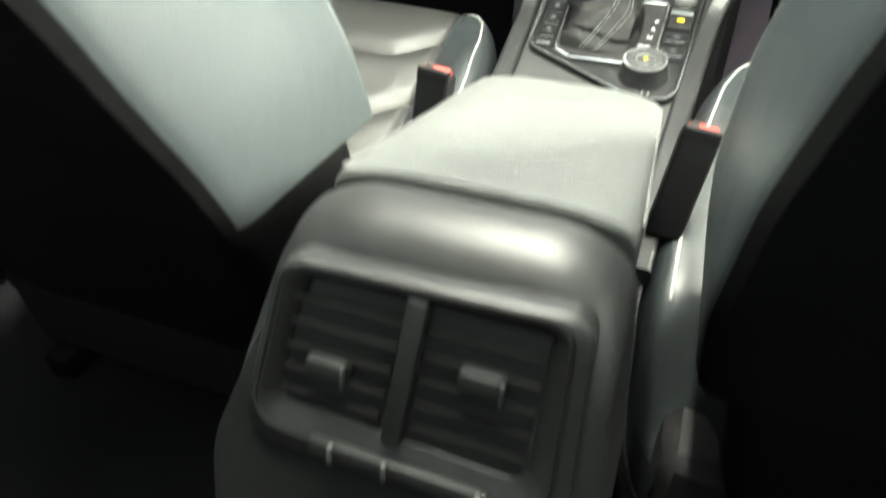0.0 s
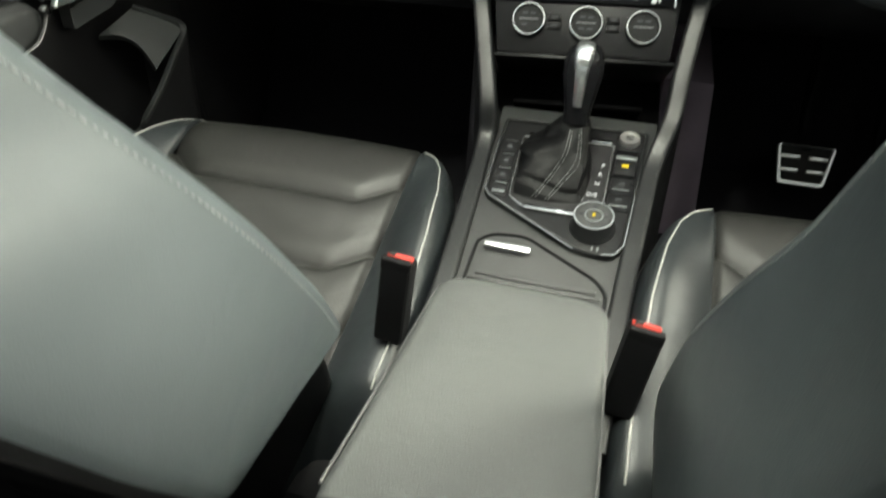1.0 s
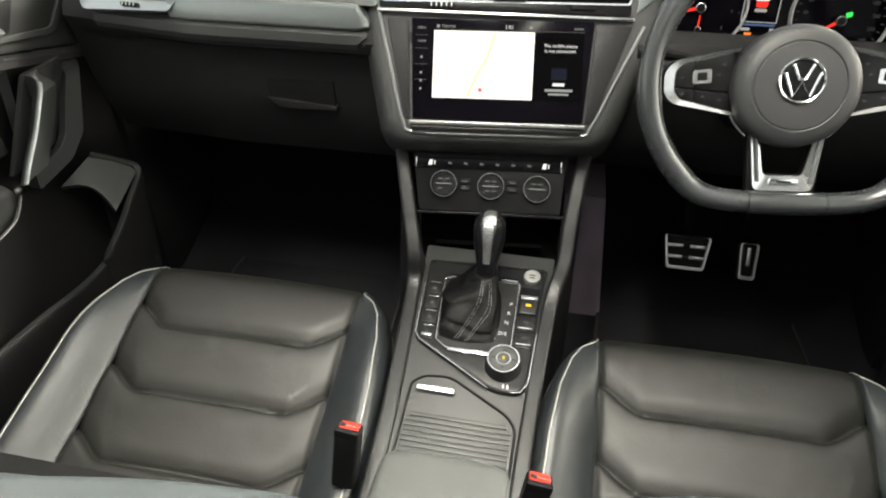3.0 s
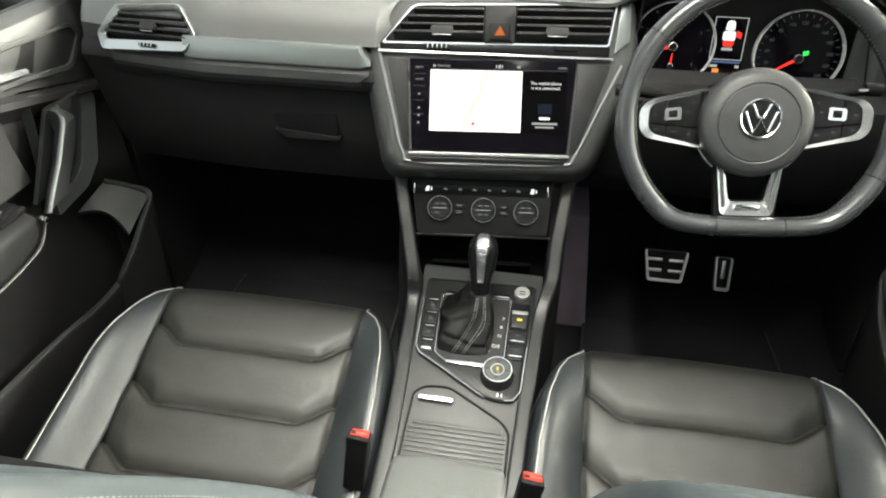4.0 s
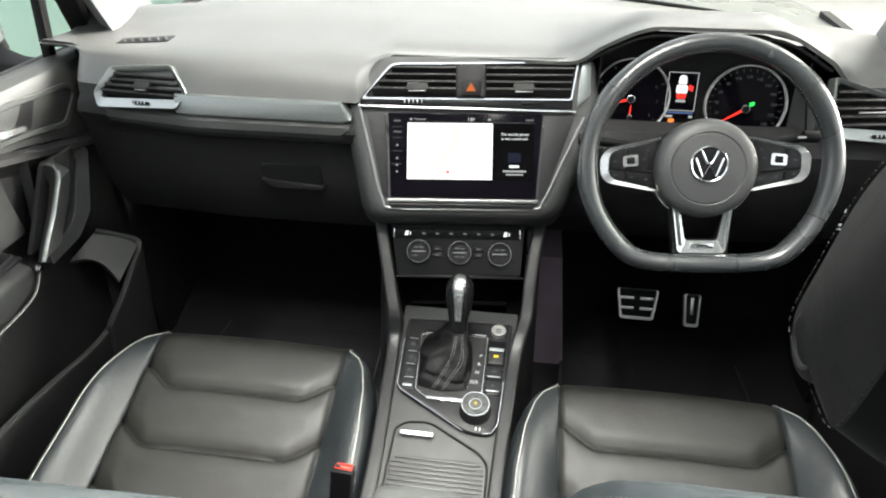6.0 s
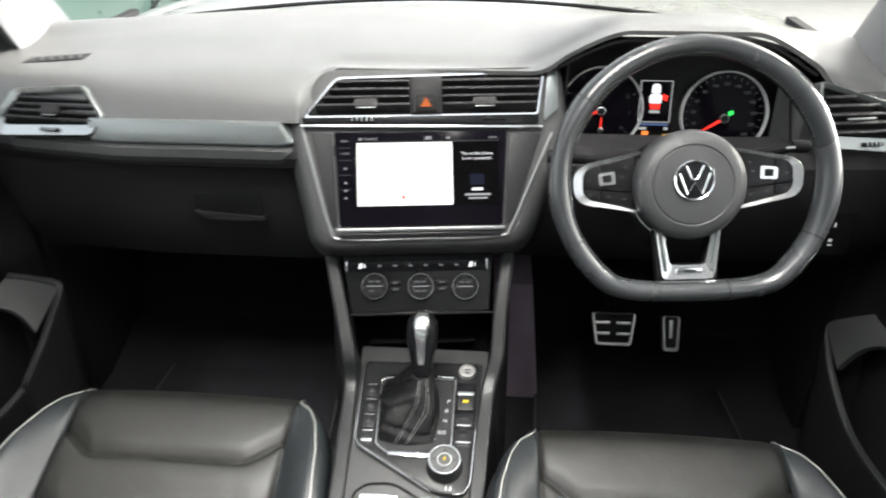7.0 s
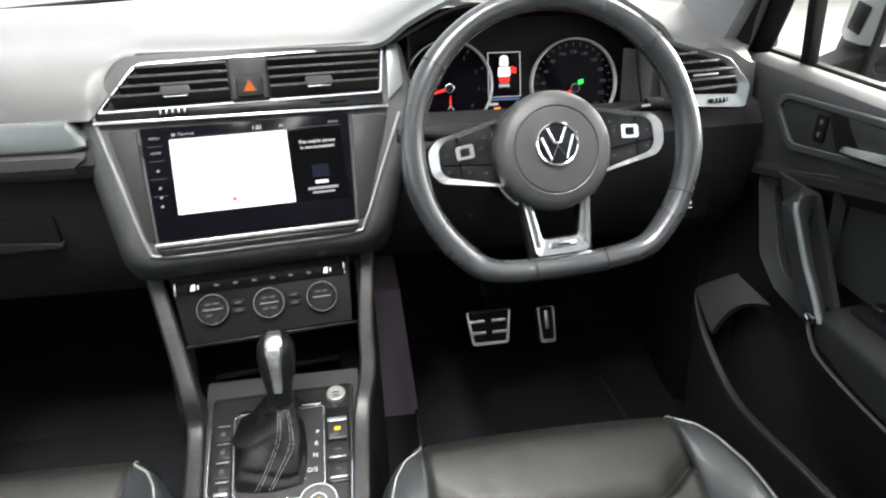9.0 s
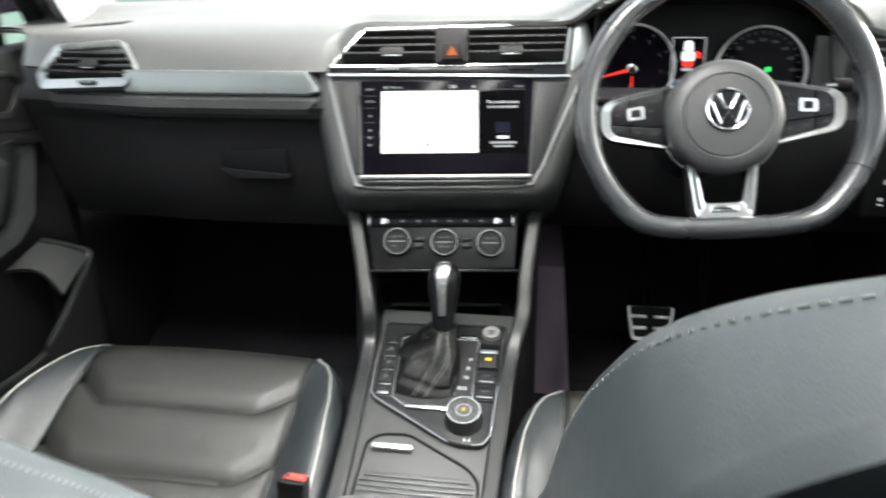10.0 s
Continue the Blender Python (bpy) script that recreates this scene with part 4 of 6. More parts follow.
for y, zt, lean in ((-0.6525, 0.448, 0.0), (-0.6530, 0.464, 0.0), (-0.6555, 0.468, 0.0), (-0.666, 0.468, 0.05), (-0.680, 0.462, 0.14), (-0.689, 0.452, 0.21), (-0.6945, 0.438, 0.25)):
    sec = rounded([(-0.100, 0.02), (-0.086, 0.34), (-0.050, zt - 0.016), (-0.022, zt), (0.072, zt), (0.096, zt - 0.014), (0.107, 0.34), (0.112, 0.02)], 0.018, 4)
    back.append([(u, y - lean * max(0.0, 0.45 - z), z) for u, z in sec])
part("rear_panel", loft(back), RAIL, console, "charcoal rear end of the console")
RV = pose(0.020, -0.7030, 0.420, -14, 0, 0)
ro = rounded([(-0.086, -0.066), (0.072, -0.070), (0.067, 0.039), (-0.061, 0.035)], [0.024, 0.024, 0.014, 0.014], 6)
rm = rounded([(-0.077, -0.053), (0.063, -0.058), (0.060, 0.035), (-0.056, 0.0315)], [0.018, 0.018, 0.011, 0.011], 6)
ri = rounded([(-0.065, -0.040), (0.051, -0.045), (0.052, 0.0305), (-0.048, 0.0275)], [0.010, 0.010, 0.007, 0.007], 6)
rv = part("rear_vent", hoop(ro, rm, -0.003, 0.012, RV, 0.0015, y_in=-0.0055), RAIL, console, "charcoal framed rear air vents")
part("vent_bezel", hoop(rm, ri, -0.0052, 0.008, RV, 0.001, y_in=0.0005), RAIL, rv, "satin inner bezel of the rear vents")
part("duct", prism(ri, 0.009, 0.012, RV, 0), DARK, rv)
part("divider", rbox((0.009, 0.010, 0.074), RV @ pose(-0.0035, -0.0005, -0.007, 0, 7, 0), 0.002), RAIL, rv)
for a, b, skew in ((-0.058, -0.009, 0.011), (0.002, 0.051, 0.004)):
    for i in range(6):
        part("slat", rbox((b - a, 0.010, 0.0028), RV @ pose((a + b) / 2 - skew * (0.5 - i / 5), 0.003, -0.035 + i * 0.0122, -20), 0.0008), DARK, rv)
for u, v in ((-0.038, -0.0143), (0.029, 0.0000)):
    knob = part("tab", rbox((0.019, 0.010, 0.010), RV @ at(u, -0.002, v), 0.0025), RAIL, rv)
    part("tab_edge", rbox((0.0018, 0.002, 0.010), RV @ at(u + 0.0088, -0.0070, v), 0.0004), SATIN, knob)
low = part("lower_vent_trim", rbox((0.084, 0.005, 0.009), RV @ at(-0.004, -0.0060, -0.0555), 0.002), RAIL, rv)
for u in (-0.034, -0.008, 0.034):
    part("clip", rbox((0.0022, 0.003, 0.009), RV @ at(u, -0.0085, -0.0555), 0.0004), TABGREY, low)

# ---------------------------------------------------------------- gear lever
lever = thing("gear_lever", C(0.006, 0.105), "black leather gear lever with silver insert and creased gaiter", "gear lever")
base_c, top_c = C(-0.002, 0.103, 0.002), Vector((0.015, -0.070, 0.404))
rings = []
n_ring = 56


def gaiter_at(t, a):
    """The hide bag of the lever: t up its height, a round it; deep slack folds on the passenger side."""
    c = base_c.lerp(top_c, t) + Vector((-0.010 * math.sin(math.pi * min(1.0, t * 1.15)) * (1 - t), 0, 0))
    sq = 1 / max(abs(math.cos(a)), abs(math.sin(a))) ** 0.65
    fall = (1 - t) ** 0.95
    r = 0.0440 * fall * sq * (1 + 0.16 * math.sin(math.pi * t)) + 0.0165 * (1 - fall)
    left = max(0.0, -math.cos(a - 0.5)) ** 1.5
    fold = math.sin(math.pi * t) * (0.0030 * math.sin(3 * a + 7 * t) + 0.0020 * math.sin(5 * a - 6 * t + 1.3) - 0.0135 * left * math.exp(-((t - 0.56 - 0.30 * (a - 2.9)) / 0.11) ** 2) + 0.0100 * left * math.exp(-((t - 0.34 - 0.30 * (a - 2.9)) / 0.11) ** 2))
    fold -= 0.0045 * math.exp(-((t - 0.20 - 0.10 * math.sin(2 * a)) / 0.05) ** 2) * max(0.0, -math.sin(a))
    rr = r + fold
    return c + CONSOLE.to_3x3() @ Vector((rr * math.cos(a), rr * math.sin(a) * 1.15, 0))


for k in range(29):
    rings.append([gaiter_at(k / 28, 2 * math.pi * i / n_ring) for i in range(n_ring)])
gaiter = part("gaiter", loft(rings), GAITER, lever, "black creased leather gaiter with pale stitching")
for off in (-0.20, -0.05, 0.42, 0.56):
    line = []
    for k in range(1, 29):
        t = k / 28
        a = 1.5 * math.pi + (off * (0.55 + 0.45 * t)) + 0.30 * math.sin(math.pi * t) - 0.30 * (1 - t) ** 2
        p = gaiter_at(t, a)
        line.append(p + Vector((0, -0.0008, 0.0006)))
    part("stitching", dashes(line, 0.0046, 0.0005, 0.00032, bmesh.new()), STITCH, gaiter, "pale twin stitching")
KN = Matrix.Translation(top_c) @ pose(0, 0, 0, -12, 0, 0)
part("collar", lathe([(0.0158, -0.004), (0.0160, 0.004), (0.0140, 0.008), (0.0, 0.008)], KN @ pose(0, 0, 0, 90), 24), PIANO, lever, "gloss black collar")
krings = []
for z, rx, ry, oy in ((0.0, 0.0135, 0.0145, 0), (0.012, 0.0142, 0.0155, 0), (0.030, 0.0170, 0.0180, 0.001), (0.048, 0.0200, 0.0215, 0.002), (0.064, 0.0205, 0.0230, 0.003), (0.076, 0.0185, 0.0215, 0.004), (0.084, 0.0140, 0.017, 0.005), (0.0885, 0.007, 0.009, 0.006), (0.0895, 0.001, 0.001, 0.006)):
    krings.append([KN @ Vector((rx * math.cos(2 * math.pi * i / 24), oy + ry * math.sin(2 * math.pi * i / 24), z)) for i in range(24)])
krings = [[KN @ Vector((q.x * 1.16, q.y * 1.12, q.z)) for q in (KN.inverted() @ p for p in ring)] for ring in krings]
part("knob", loft(krings), PIANO, lever, "black leather gear knob")
ins = []
for z, w, y in ((0.018, 0.0055, -0.0172), (0.034, 0.0062, -0.0192), (0.050, 0.0070, -0.0208), (0.064, 0.0080, -0.0214), (0.075, 0.0095, -0.0188), (0.083, 0.0095, -0.0132), (0.0885, 0.0085, -0.0050), (0.0905, 0.006, 0.0040)):
    ins.append([KN @ Vector(p) for p in ((-w, y + 0.0035, z), (-w * 0.7, y - 0.0005, z + 0.0004), (0, y - 0.0014, z + 0.0008), (w * 0.7, y - 0.0005, z + 0.0004), (w, y + 0.0035, z), (0, y + 0.006, z - 0.002))])
ins = [[KN @ Vector((q.x * 1.12, q.y * 1.12, q.z)) for q in (KN.inverted() @ p for p in ring)] for ring in ins]
part("insert", loft(ins), SILVER, lever, "polished silver knob insert")

# ---------------------------------------------------------------- steering wheel
wheel = thing("steering_wheel", WHEEL.translation, "black leather flat-bottomed steering wheel with silver spoke trim", "steering wheel")
WN = WHEEL.to_3x3() @ Vector((0, -1, 0))


def rim_point(a, d=-0.018):
    r = 0.1662
    u, v = r * math.sin(a), r * math.cos(a)
    low = -0.1445
    if v < low + 0.024:
        t = (low + 0.024 - v)
        v = low + 0.024 - 0.024 * (1 - math.exp(-t / 0.020))
    return WHEEL @ Vector((u, d, v))


ring_n = 120
rim_line = [rim_point(2 * math.pi * i / ring_n) for i in range(ring_n)]
thick = []
for i in range(ring_n):
    a = abs(((i / ring_n + 0.5) % 1.0) - 0.5) * 360
    thick.append(1.0 + 0.13 * math.exp(-((a - 56) / 13) ** 2) + 0.12 * math.exp(-((a - 97) / 12) ** 2) + 0.07 * math.exp(-((a - 130) / 16) ** 2) + 0.04 * math.exp(-((a - 180) / 20) ** 2))
rim = part("rim", sweep(rim_line, circle(0.0131, 20, 0.0160), True, WN, scale=thick), RIMHIDE, wheel, "smooth black leather rim")
for deg in (-50, 50, -118, 118, -165, 165):
    i = round((deg % 360) / 360 * ring_n) % ring_n
    c = rim_line[i]
    d = (rim_line[(i + 1) % ring_n] - rim_line[i - 1]).normalized()
    s = d.cross(WN).normalized()
    part("seam", tube([c + (s * math.cos(2 * math.pi * k / 20) * 0.0132 + WN * math.sin(2 * math.pi * k / 20) * 0.0161) * thick[i] for k in range(20)], 0.0007, True, 5, up=d), DARK, rim)
inner = []
for i in range(ring_n):
    c = rim_line[i]
    d = (rim_line[(i + 1) % ring_n] - rim_line[i - 1]).normalized()
    s = d.cross(WN).normalized()
    toward = -1 if (c + s * 0.01 - WHEEL.translation).length > (c - WHEEL.translation).length else 1
    inner.append(c + s * toward * 0.0131 * thick[i] + WN * 0.0058)
for a0, a1 in ((30, 72), (112, 160), (200, 246), (288, 330)):
    seg = [inner[i % ring_n] for i in range(round(a0 / 3), round(a1 / 3) + 1)]
    part("stitching", dashes(seg, 0.0032, 0.0022, 0.0005, bmesh.new()), WHEELTHREAD, rim, "grey cross stitching inside the rim")

# hub with airbag cover
hub = part("airbag_cover", lathe([(0.0700, 0.030), (0.0705, 0.006), (0.0692, -0.003), (0.0655, -0.0080), (0.0590, -0.0117), (0.0515, -0.0132), (0.0500, -0.0122), (0.0485, -0.0134), (0.030, -0.0152), (0.0, -0.0157)], WHEEL @ pose(0, -0.010, -0.006), 64), HUBSOFT, wheel, "charcoal round airbag cover")
em = WHEEL @ at(0.0, -0.0255, 0.0)
badge = part("badge", lathe([(0.0250, 0.002), (0.0250, -0.0010), (0.0236, -0.0018), (0.0, -0.0024)], em, 40), PIANO, hub, "round chrome and black badge")
part("badge_ring", lathe([(0.0258, 0.0), (0.0255, -0.0030), (0.0243, -0.0042), (0.0228, -0.0034), (0.0225, -0.0015)], em, 40), CHROME, badge, "chrome ring")
for pts in ([(-0.0112, 0.0180), (-0.0038, 0.0012), (0.0038, 0.0012), (0.0112, 0.0180)], [(-0.0192, 0.0085), (-0.0090, -0.0178), (0.0, -0.0010), (0.0090, -0.0178), (0.0192, 0.0085)]):
    part("badge_bar", sweep([em @ Vector((u, -0.0034, v)) for u, v in pts], rounded([(-0.0019, -0.0012), (0.0019, -0.0012), (0.0019, 0.0010), (0.0, 0.0018), (-0.0019, 0.0010)], 0.0004, 2), up=WN), CHROME, badge)
# bright line round the foot of the hub, from spoke to fork
for a0, a1 in ((206, 232), (308, 334)):
    arc = [WHEEL @ Vector((0.0735 * math.cos(radians(a)), 0.0065, -0.006 + 0.0735 * math.sin(radians(a)))) for a in steps(a0, a1, 14)]
    part("hub_line", sweep(arc, circle(0.0020, 8, 0.0026), up=WN), SILVER, hub, "thin silver line under the hub")

SPOKES, FORK = WHEEL @ at(0, 0.017, 0), WHEEL @ at(0, 0.008, 0)
for sx in (-1, 1):
    def mir(pts):
        q = [(sx * (u if u > -0.07 else -0.07 + (u + 0.07) * 0.95), v) for u, v in pts]
        return q if sx < 0 else q[::-1]
    pod_o = rounded(mir([(-0.152, 0.012), (-0.142, 0.024), (-0.064, 0.039), (-0.060, -0.042), (-0.136, -0.027), (-0.150, -0.018)]), 0.006, 4)
    spoke = part("spoke", prism(pod_o, -0.008, 0.012, SPOKES, 0.004), DARK, wheel, "black spoke with buttons")
    # one bent silver band: thin along top and foot, broad at the outer end
    band_o = rounded(mir([(-0.060, 0.0390), (-0.138, 0.0240), (-0.1500, 0.0110), (-0.1490, -0.0150), (-0.1385, -0.0265), (-0.060, -0.0405)]), [0.001, 0.010, 0.008, 0.008, 0.010, 0.001], 5)
    band_i = rounded(mir([(-0.060, 0.0350), (-0.1285, 0.0205), (-0.1365, 0.0125), (-0.1370, -0.0120), (-0.1290, -0.0215), (-0.060, -0.0370)]), [0.001, 0.006, 0.006, 0.006, 0.006, 0.001], 5)
    part("spoke_trim", hoop(band_o, band_i, -0.0135, -0.006, SPOKES, 0.0012, y_in=-0.0115), SILVER, spoke, "bright silver spoke trim")
    upper = [((-0.1355, 0.0120), (-0.1285, 0.0198), (-0.1130, 0.0232), (-0.1130, -0.0085), (-0.1360, -0.0062)), ((-0.1118, 0.0235), (-0.0670, 0.0330), (-0.0660, -0.0130), (-0.1118, -0.0086))]
    pads = [part("button_pad", prism(rounded(mir(list(q)), 0.0022, 3), -0.0128, -0.007, SPOKES, 0.0010), PADGLOSS, spoke, "gloss black button pad") for q in upper]
    for q in (((-0.1362, -0.0078), (-0.1130, -0.0100), (-0.1130, -0.0242), (-0.1288, -0.0208), (-0.1358, -0.0120)), ((-0.1118, -0.0101), (-0.0660, -0.0146), (-0.0650, -0.0345), (-0.1118, -0.0245))):
        part("button_pad", prism(rounded(mir(list(q)), 0.0022, 3), -0.0124, -0.007, SPOKES, 0.0010), PADGLOSS, spoke)
    bo_ = rounded(mir([(-0.1160, 0.0125), (-0.0930, 0.0150), (-0.0920, -0.0020), (-0.1155, -0.0035)]), 0.003, 3)
    bi_ = rounded(mir([(-0.1098, 0.0095), (-0.0985, 0.0105), (-0.0980, 0.0015), (-0.1095, 0.0008)]), 0.0012, 3)
    part("key_frame", hoop(bo_, bi_, -0.0148, -0.011, SPOKES, 0.0006), SILVER, pads[1], "bright framed key")
    part("key", prism(bi_, -0.0140, -0.011, SPOKES, 0.0006), DARK, pads[1])
    for u, v in ((-0.125, 0.0045), (-0.083, 0.008), (-0.124, -0.0150), (-0.100, -0.0180), (-0.080, -0.0215), (-0.078, 0.020)):
        part("icon", rbox((0.0040, 0.0006, 0.0014), SPOKES @ at(sx * u, -0.0132, v), 0.0002), DIM, pads[1])

# lower twin spoke
o_ = rounded([(-0.0425, -0.0580), (0.0415, -0.0580), (0.0335, -0.1290), (-0.0335, -0.1290)], [0.002, 0.002, 0.008, 0.008], 4)
i_ = rounded([(-0.0315, -0.0620), (0.0310, -0.0620), (0.0225, -0.1105), (-0.0225, -0.1105)], [0.002, 0.002, 0.006, 0.006], 4)
lower = part("lower_spoke", hoop(rounded([(-0.045, -0.056), (0.044, -0.056), (0.038, -0.142), (-0.038, -0.142)], 0.004, 3), rounded([(-0.0310, -0.0625), (0.0305, -0.0625), (0.0220, -0.1100), (-0.0220, -0.1100)], 0.004, 3), -0.004, 0.012, FORK, 0.002), DARK, wheel, "black lower spoke with silver frame")
part("silver_frame", hoop(o_, i_, -0.0120, 0.000, FORK, 0.0018, y_in=-0.0075), SILVER, lower, "polished silver fork trim")
part("badge_plate", prism(rounded([(-0.0160, -0.1210), (0.0160, -0.1210), (0.0170, -0.1140), (-0.0145, -0.1140)], 0.001, 2), -0.0136, -0.010, FORK, 0.0004), CHROME, lower, "small engraved silver plate")
# Darker line down each fork leg stands for a reflection in the polish.
for sx in (-1, 1):
    part("fork_streak", tube([FORK @ Vector((sx * 0.0355, -0.0121, -0.066)), FORK @ Vector((sx * 0.0285, -0.0121, -0.118))], 0.0016, n=8), STRIP, lower)
part("badge_mark", rbox((0.016, 0.0005, 0.002), FORK @ at(0.001, -0.0138, -0.1176), 0.0002), DARK, lower)
part("column_shroud", loft([[WHEEL @ Vector((0.052 * s * math.cos(a), 0.03 + d, 0.052 * s * math.sin(a) - 0.004)) for a in steps(0, 2 * math.pi * 23 / 24, 23)] for d, s in ((0, 0.9), (0.05, 1.05), (0.13, 1.2), (0.19, 1.3))]), DARK, wheel, "black steering column shroud")
for sx in (-1, 1):
    line = curve_through([WHEEL @ Vector(p) for p in ((sx * 0.04, 0.075, 0.02), (sx * 0.09, 0.068, 0.028), (sx * 0.135, 0.060, 0.034), (sx * 0.162, 0.055, 0.038))], 5)
    st_ = part("stalk", sweep(line, circle(0.0065, 10, 0.009), up=WN), DARK, wheel, "black column stalk")
    part("stalk_tip", lathe([(0.0085, -0.012), (0.0092, 0.0), (0.0085, 0.010), (0.0, 0.012)], Matrix.Translation(line[-1]) @ pose(0, 0, 0, 0, 0, 90 * sx), 16), DARK, st_)
    part("stalk_mark", rbox((0.012, 0.0008, 0.003), WHEEL @ at(sx * 0.148, 0.0455, 0.037), 0.0003), ICON, st_)

# ---------------------------------------------------------------- instruments
cluster = thing("instrument_cluster", CLUSTER.translation, "black instrument cluster with two silver-ringed dials and lit display", "instrument cluster")
part("panel", prism(rounded([(-0.195, -0.10), (0.195, -0.10), (0.195, 0.04), (0.11, 0.085), (-0.11, 0.085), (-0.195, 0.04)], 0.02, 4), 0.012, 0.03, CLUSTER, 0), DARK, cluster, "matt black instrument panel")
for sx in (-1, 1):
    part("cowl_side", sheet(lambda v, d: tuple(CLUSTER @ Vector((sx * (0.162 + 0.030 * (1 - d) + 0.02 * max(0, -v * 8)), 0.012 - 0.075 * d * 0.9, v))), steps(-0.10, 0.06, 6), steps(0, 1, 5), 0.003), DARK, cluster, "charcoal cowl beside the dials")
needle_paths = (((-0.1015, -0.0255), 0.0640, 8), ((0.0890, -0.0300), 0.0650, 12))
for (u, v), r, count in needle_paths:
    m = CLUSTER @ at(u, 0, v)
    gauge = part("gauge", lathe([(r, 0.012), (r, 0.006), (0.0, 0.006)], m, 64), SCREEN, cluster, "black round gauge with pale scale")
    part("gauge_ring", lathe([(r + 0.0017, 0.010), (r + 0.0016, -0.002), (r + 0.0006, -0.0034), (r - 0.0010, -0.001), (r - 0.0012, 0.006)], m, 72), RINGW, gauge, "satin silver gauge ring")
    tick = bmesh.new()
    total = (count if r < 0.0645 else count * 2)
    for k in range(total + 1):
        a = radians(-130 + 260 * k / total)
        rbox((0.0011, 0.0004, 0.005), m @ pose((r - 0.0075) * math.sin(a), 0.0055, (r - 0.0075) * math.cos(a), 0, math.degrees(a), 0), 0, bm=tick)
    part("scale", tick, FAINT, gauge, "pale scale marks")
    for k in range(count + 1):
        a = radians(-130 + 260 * k / count)
        if r < 0.0645:
            txt = str(k)
        else:
            txt = str(k * 20) if k else "0"
        letters("numeral", txt, 0.0072, m @ at((r - 0.0185) * math.sin(a), 0.0055, (r - 0.0185) * math.cos(a)), FAINT, gauge)
    na = radians(-105 if r < 0.0645 else -122)
    nl = r * 0.72
    part("needle", prism([(-0.0022, 0.006), (0.0022, 0.006), (0.0008, nl), (-0.0008, nl)], -0.001, 0.001, m @ pose(0, 0, -0.003 if r < 0.0645 else -0.006, 0, math.degrees(na), 0), 0), REDLIGHT, gauge, "glowing red needle", smooth=False)
    part("needle_hub", lathe([(0.0065, 0.004), (0.0065, -0.003), (0.0050, -0.0045), (0.0, -0.0045)], m @ at(0, 0, -0.003 if r < 0.0645 else -0.006), 24), DARK, gauge)
    part("hub_ring", lathe([(0.0072, 0.0), (0.0070, -0.0050), (0.0060, -0.0054), (0.0054, -0.0046)], m @ at(0, 0, -0.003 if r < 0.0645 else -0.006), 28), TABGREY if r > 0.0645 else SILVER, gauge, "bright ring round the needle pivot")
    if r < 0.0645:
        part("needle", prism([(-0.0015, 0.0), (0.0015, 0.0), (0.0006, 0.020), (-0.0006, 0.020)], 0.0, 0.001, m @ pose(0.001, 0, -0.033, 0, 2, 0), 0), REDLIGHT, gauge, smooth=False)
        part("needle_hub", lathe([(0.0036, 0.004), (0.0036, -0.002), (0.0, -0.002)], m @ at(0.001, 0, -0.033), 16), DARK, gauge)
        part("hub_ring", lathe([(0.0044, 0.0), (0.0043, -0.0026), (0.0036, -0.0030), (0.0032, -0.0022)], m @ at(0.001, 0, -0.033), 20), SILVER, gauge)
    else:
        part("indicator", prism(rounded([(0.004, -0.002), (0.012, 0.001), (0.011, 0.007), (0.003, 0.005)], 0.001, 2), -0.001, 0.0, m @ at(0.002, 0.0, 0.000), 0), GREENLIGHT, gauge, "green lit indicator", smooth=False)
disp = part("display", prism(rect(-0.0440, -0.0575, 0.0085, 0.0215), 0.004, 0.012, CLUSTER, 0.0006), SCREEN, cluster, "lit colour display between the dials")
part("display_frame", hoop(rect(-0.0425, -0.0445, 0.0070, 0.0200), rect(-0.0412, -0.0432, 0.0057, 0.0187), 0.0030, 0.0045, CLUSTER, 0), ICON, disp)
part("display_car", prism(rounded([(-0.0250, 0.0000), (-0.0110, 0.0000), (-0.0120, 0.0125), (-0.0150, 0.0150), (-0.0210, 0.0150), (-0.0240, 0.0125)], 0.003, 3), 0.0028, 0.0038, CLUSTER, 0), ICON_BRIGHT, disp, "white car outline", smooth=False)
part("display_car_body", prism(rounded([(-0.0275, -0.0150), (-0.0085, -0.0150), (-0.0090, -0.0010), (-0.0270, -0.0010)], 0.003, 3), 0.0028, 0.0038, CLUSTER, 0), ICON_BRIGHT, disp, smooth=False)
part("display_car_tail", prism(rounded([(-0.0250, -0.0240), (-0.0110, -0.0240), (-0.0095, -0.0155), (-0.0265, -0.0155)], 0.002, 2), 0.0018, 0.0027, CLUSTER, 0), REDLIGHT, disp, smooth=False)
part("display_car_sill", prism(rounded([(-0.0265, -0.0300), (-0.0095, -0.0300), (-0.0100, -0.0255), (-0.0260, -0.0255)], 0.0015, 2), 0.0028, 0.0038, CLUSTER, 0), ICON, disp, smooth=False)
part("display_mark", prism([(-0.0075, -0.0090), (0.0000, -0.0115), (0.0005, -0.0030), (-0.0070, 0.0000)], 0.0028, 0.0038, CLUSTER, 0), REDLIGHT, disp, smooth=False)
part("display_bar", prism(rect(-0.0410, -0.0490, 0.0055, -0.0462), 0.0030, 0.0038, CLUSTER, 0), glow("blue_line", (0.10, 0.16, 0.35), 0.144), disp, smooth=False)
part("display_text", prism(rect(-0.0410, -0.0560, -0.0280, -0.0520), 0.0030, 0.0038, CLUSTER, 0), ICON, disp, smooth=False)
part("display_text", prism(rect(-0.0010, -0.0560, 0.0050, -0.0515), 0.0030, 0.0038, CLUSTER, 0), ICON, disp, smooth=False)
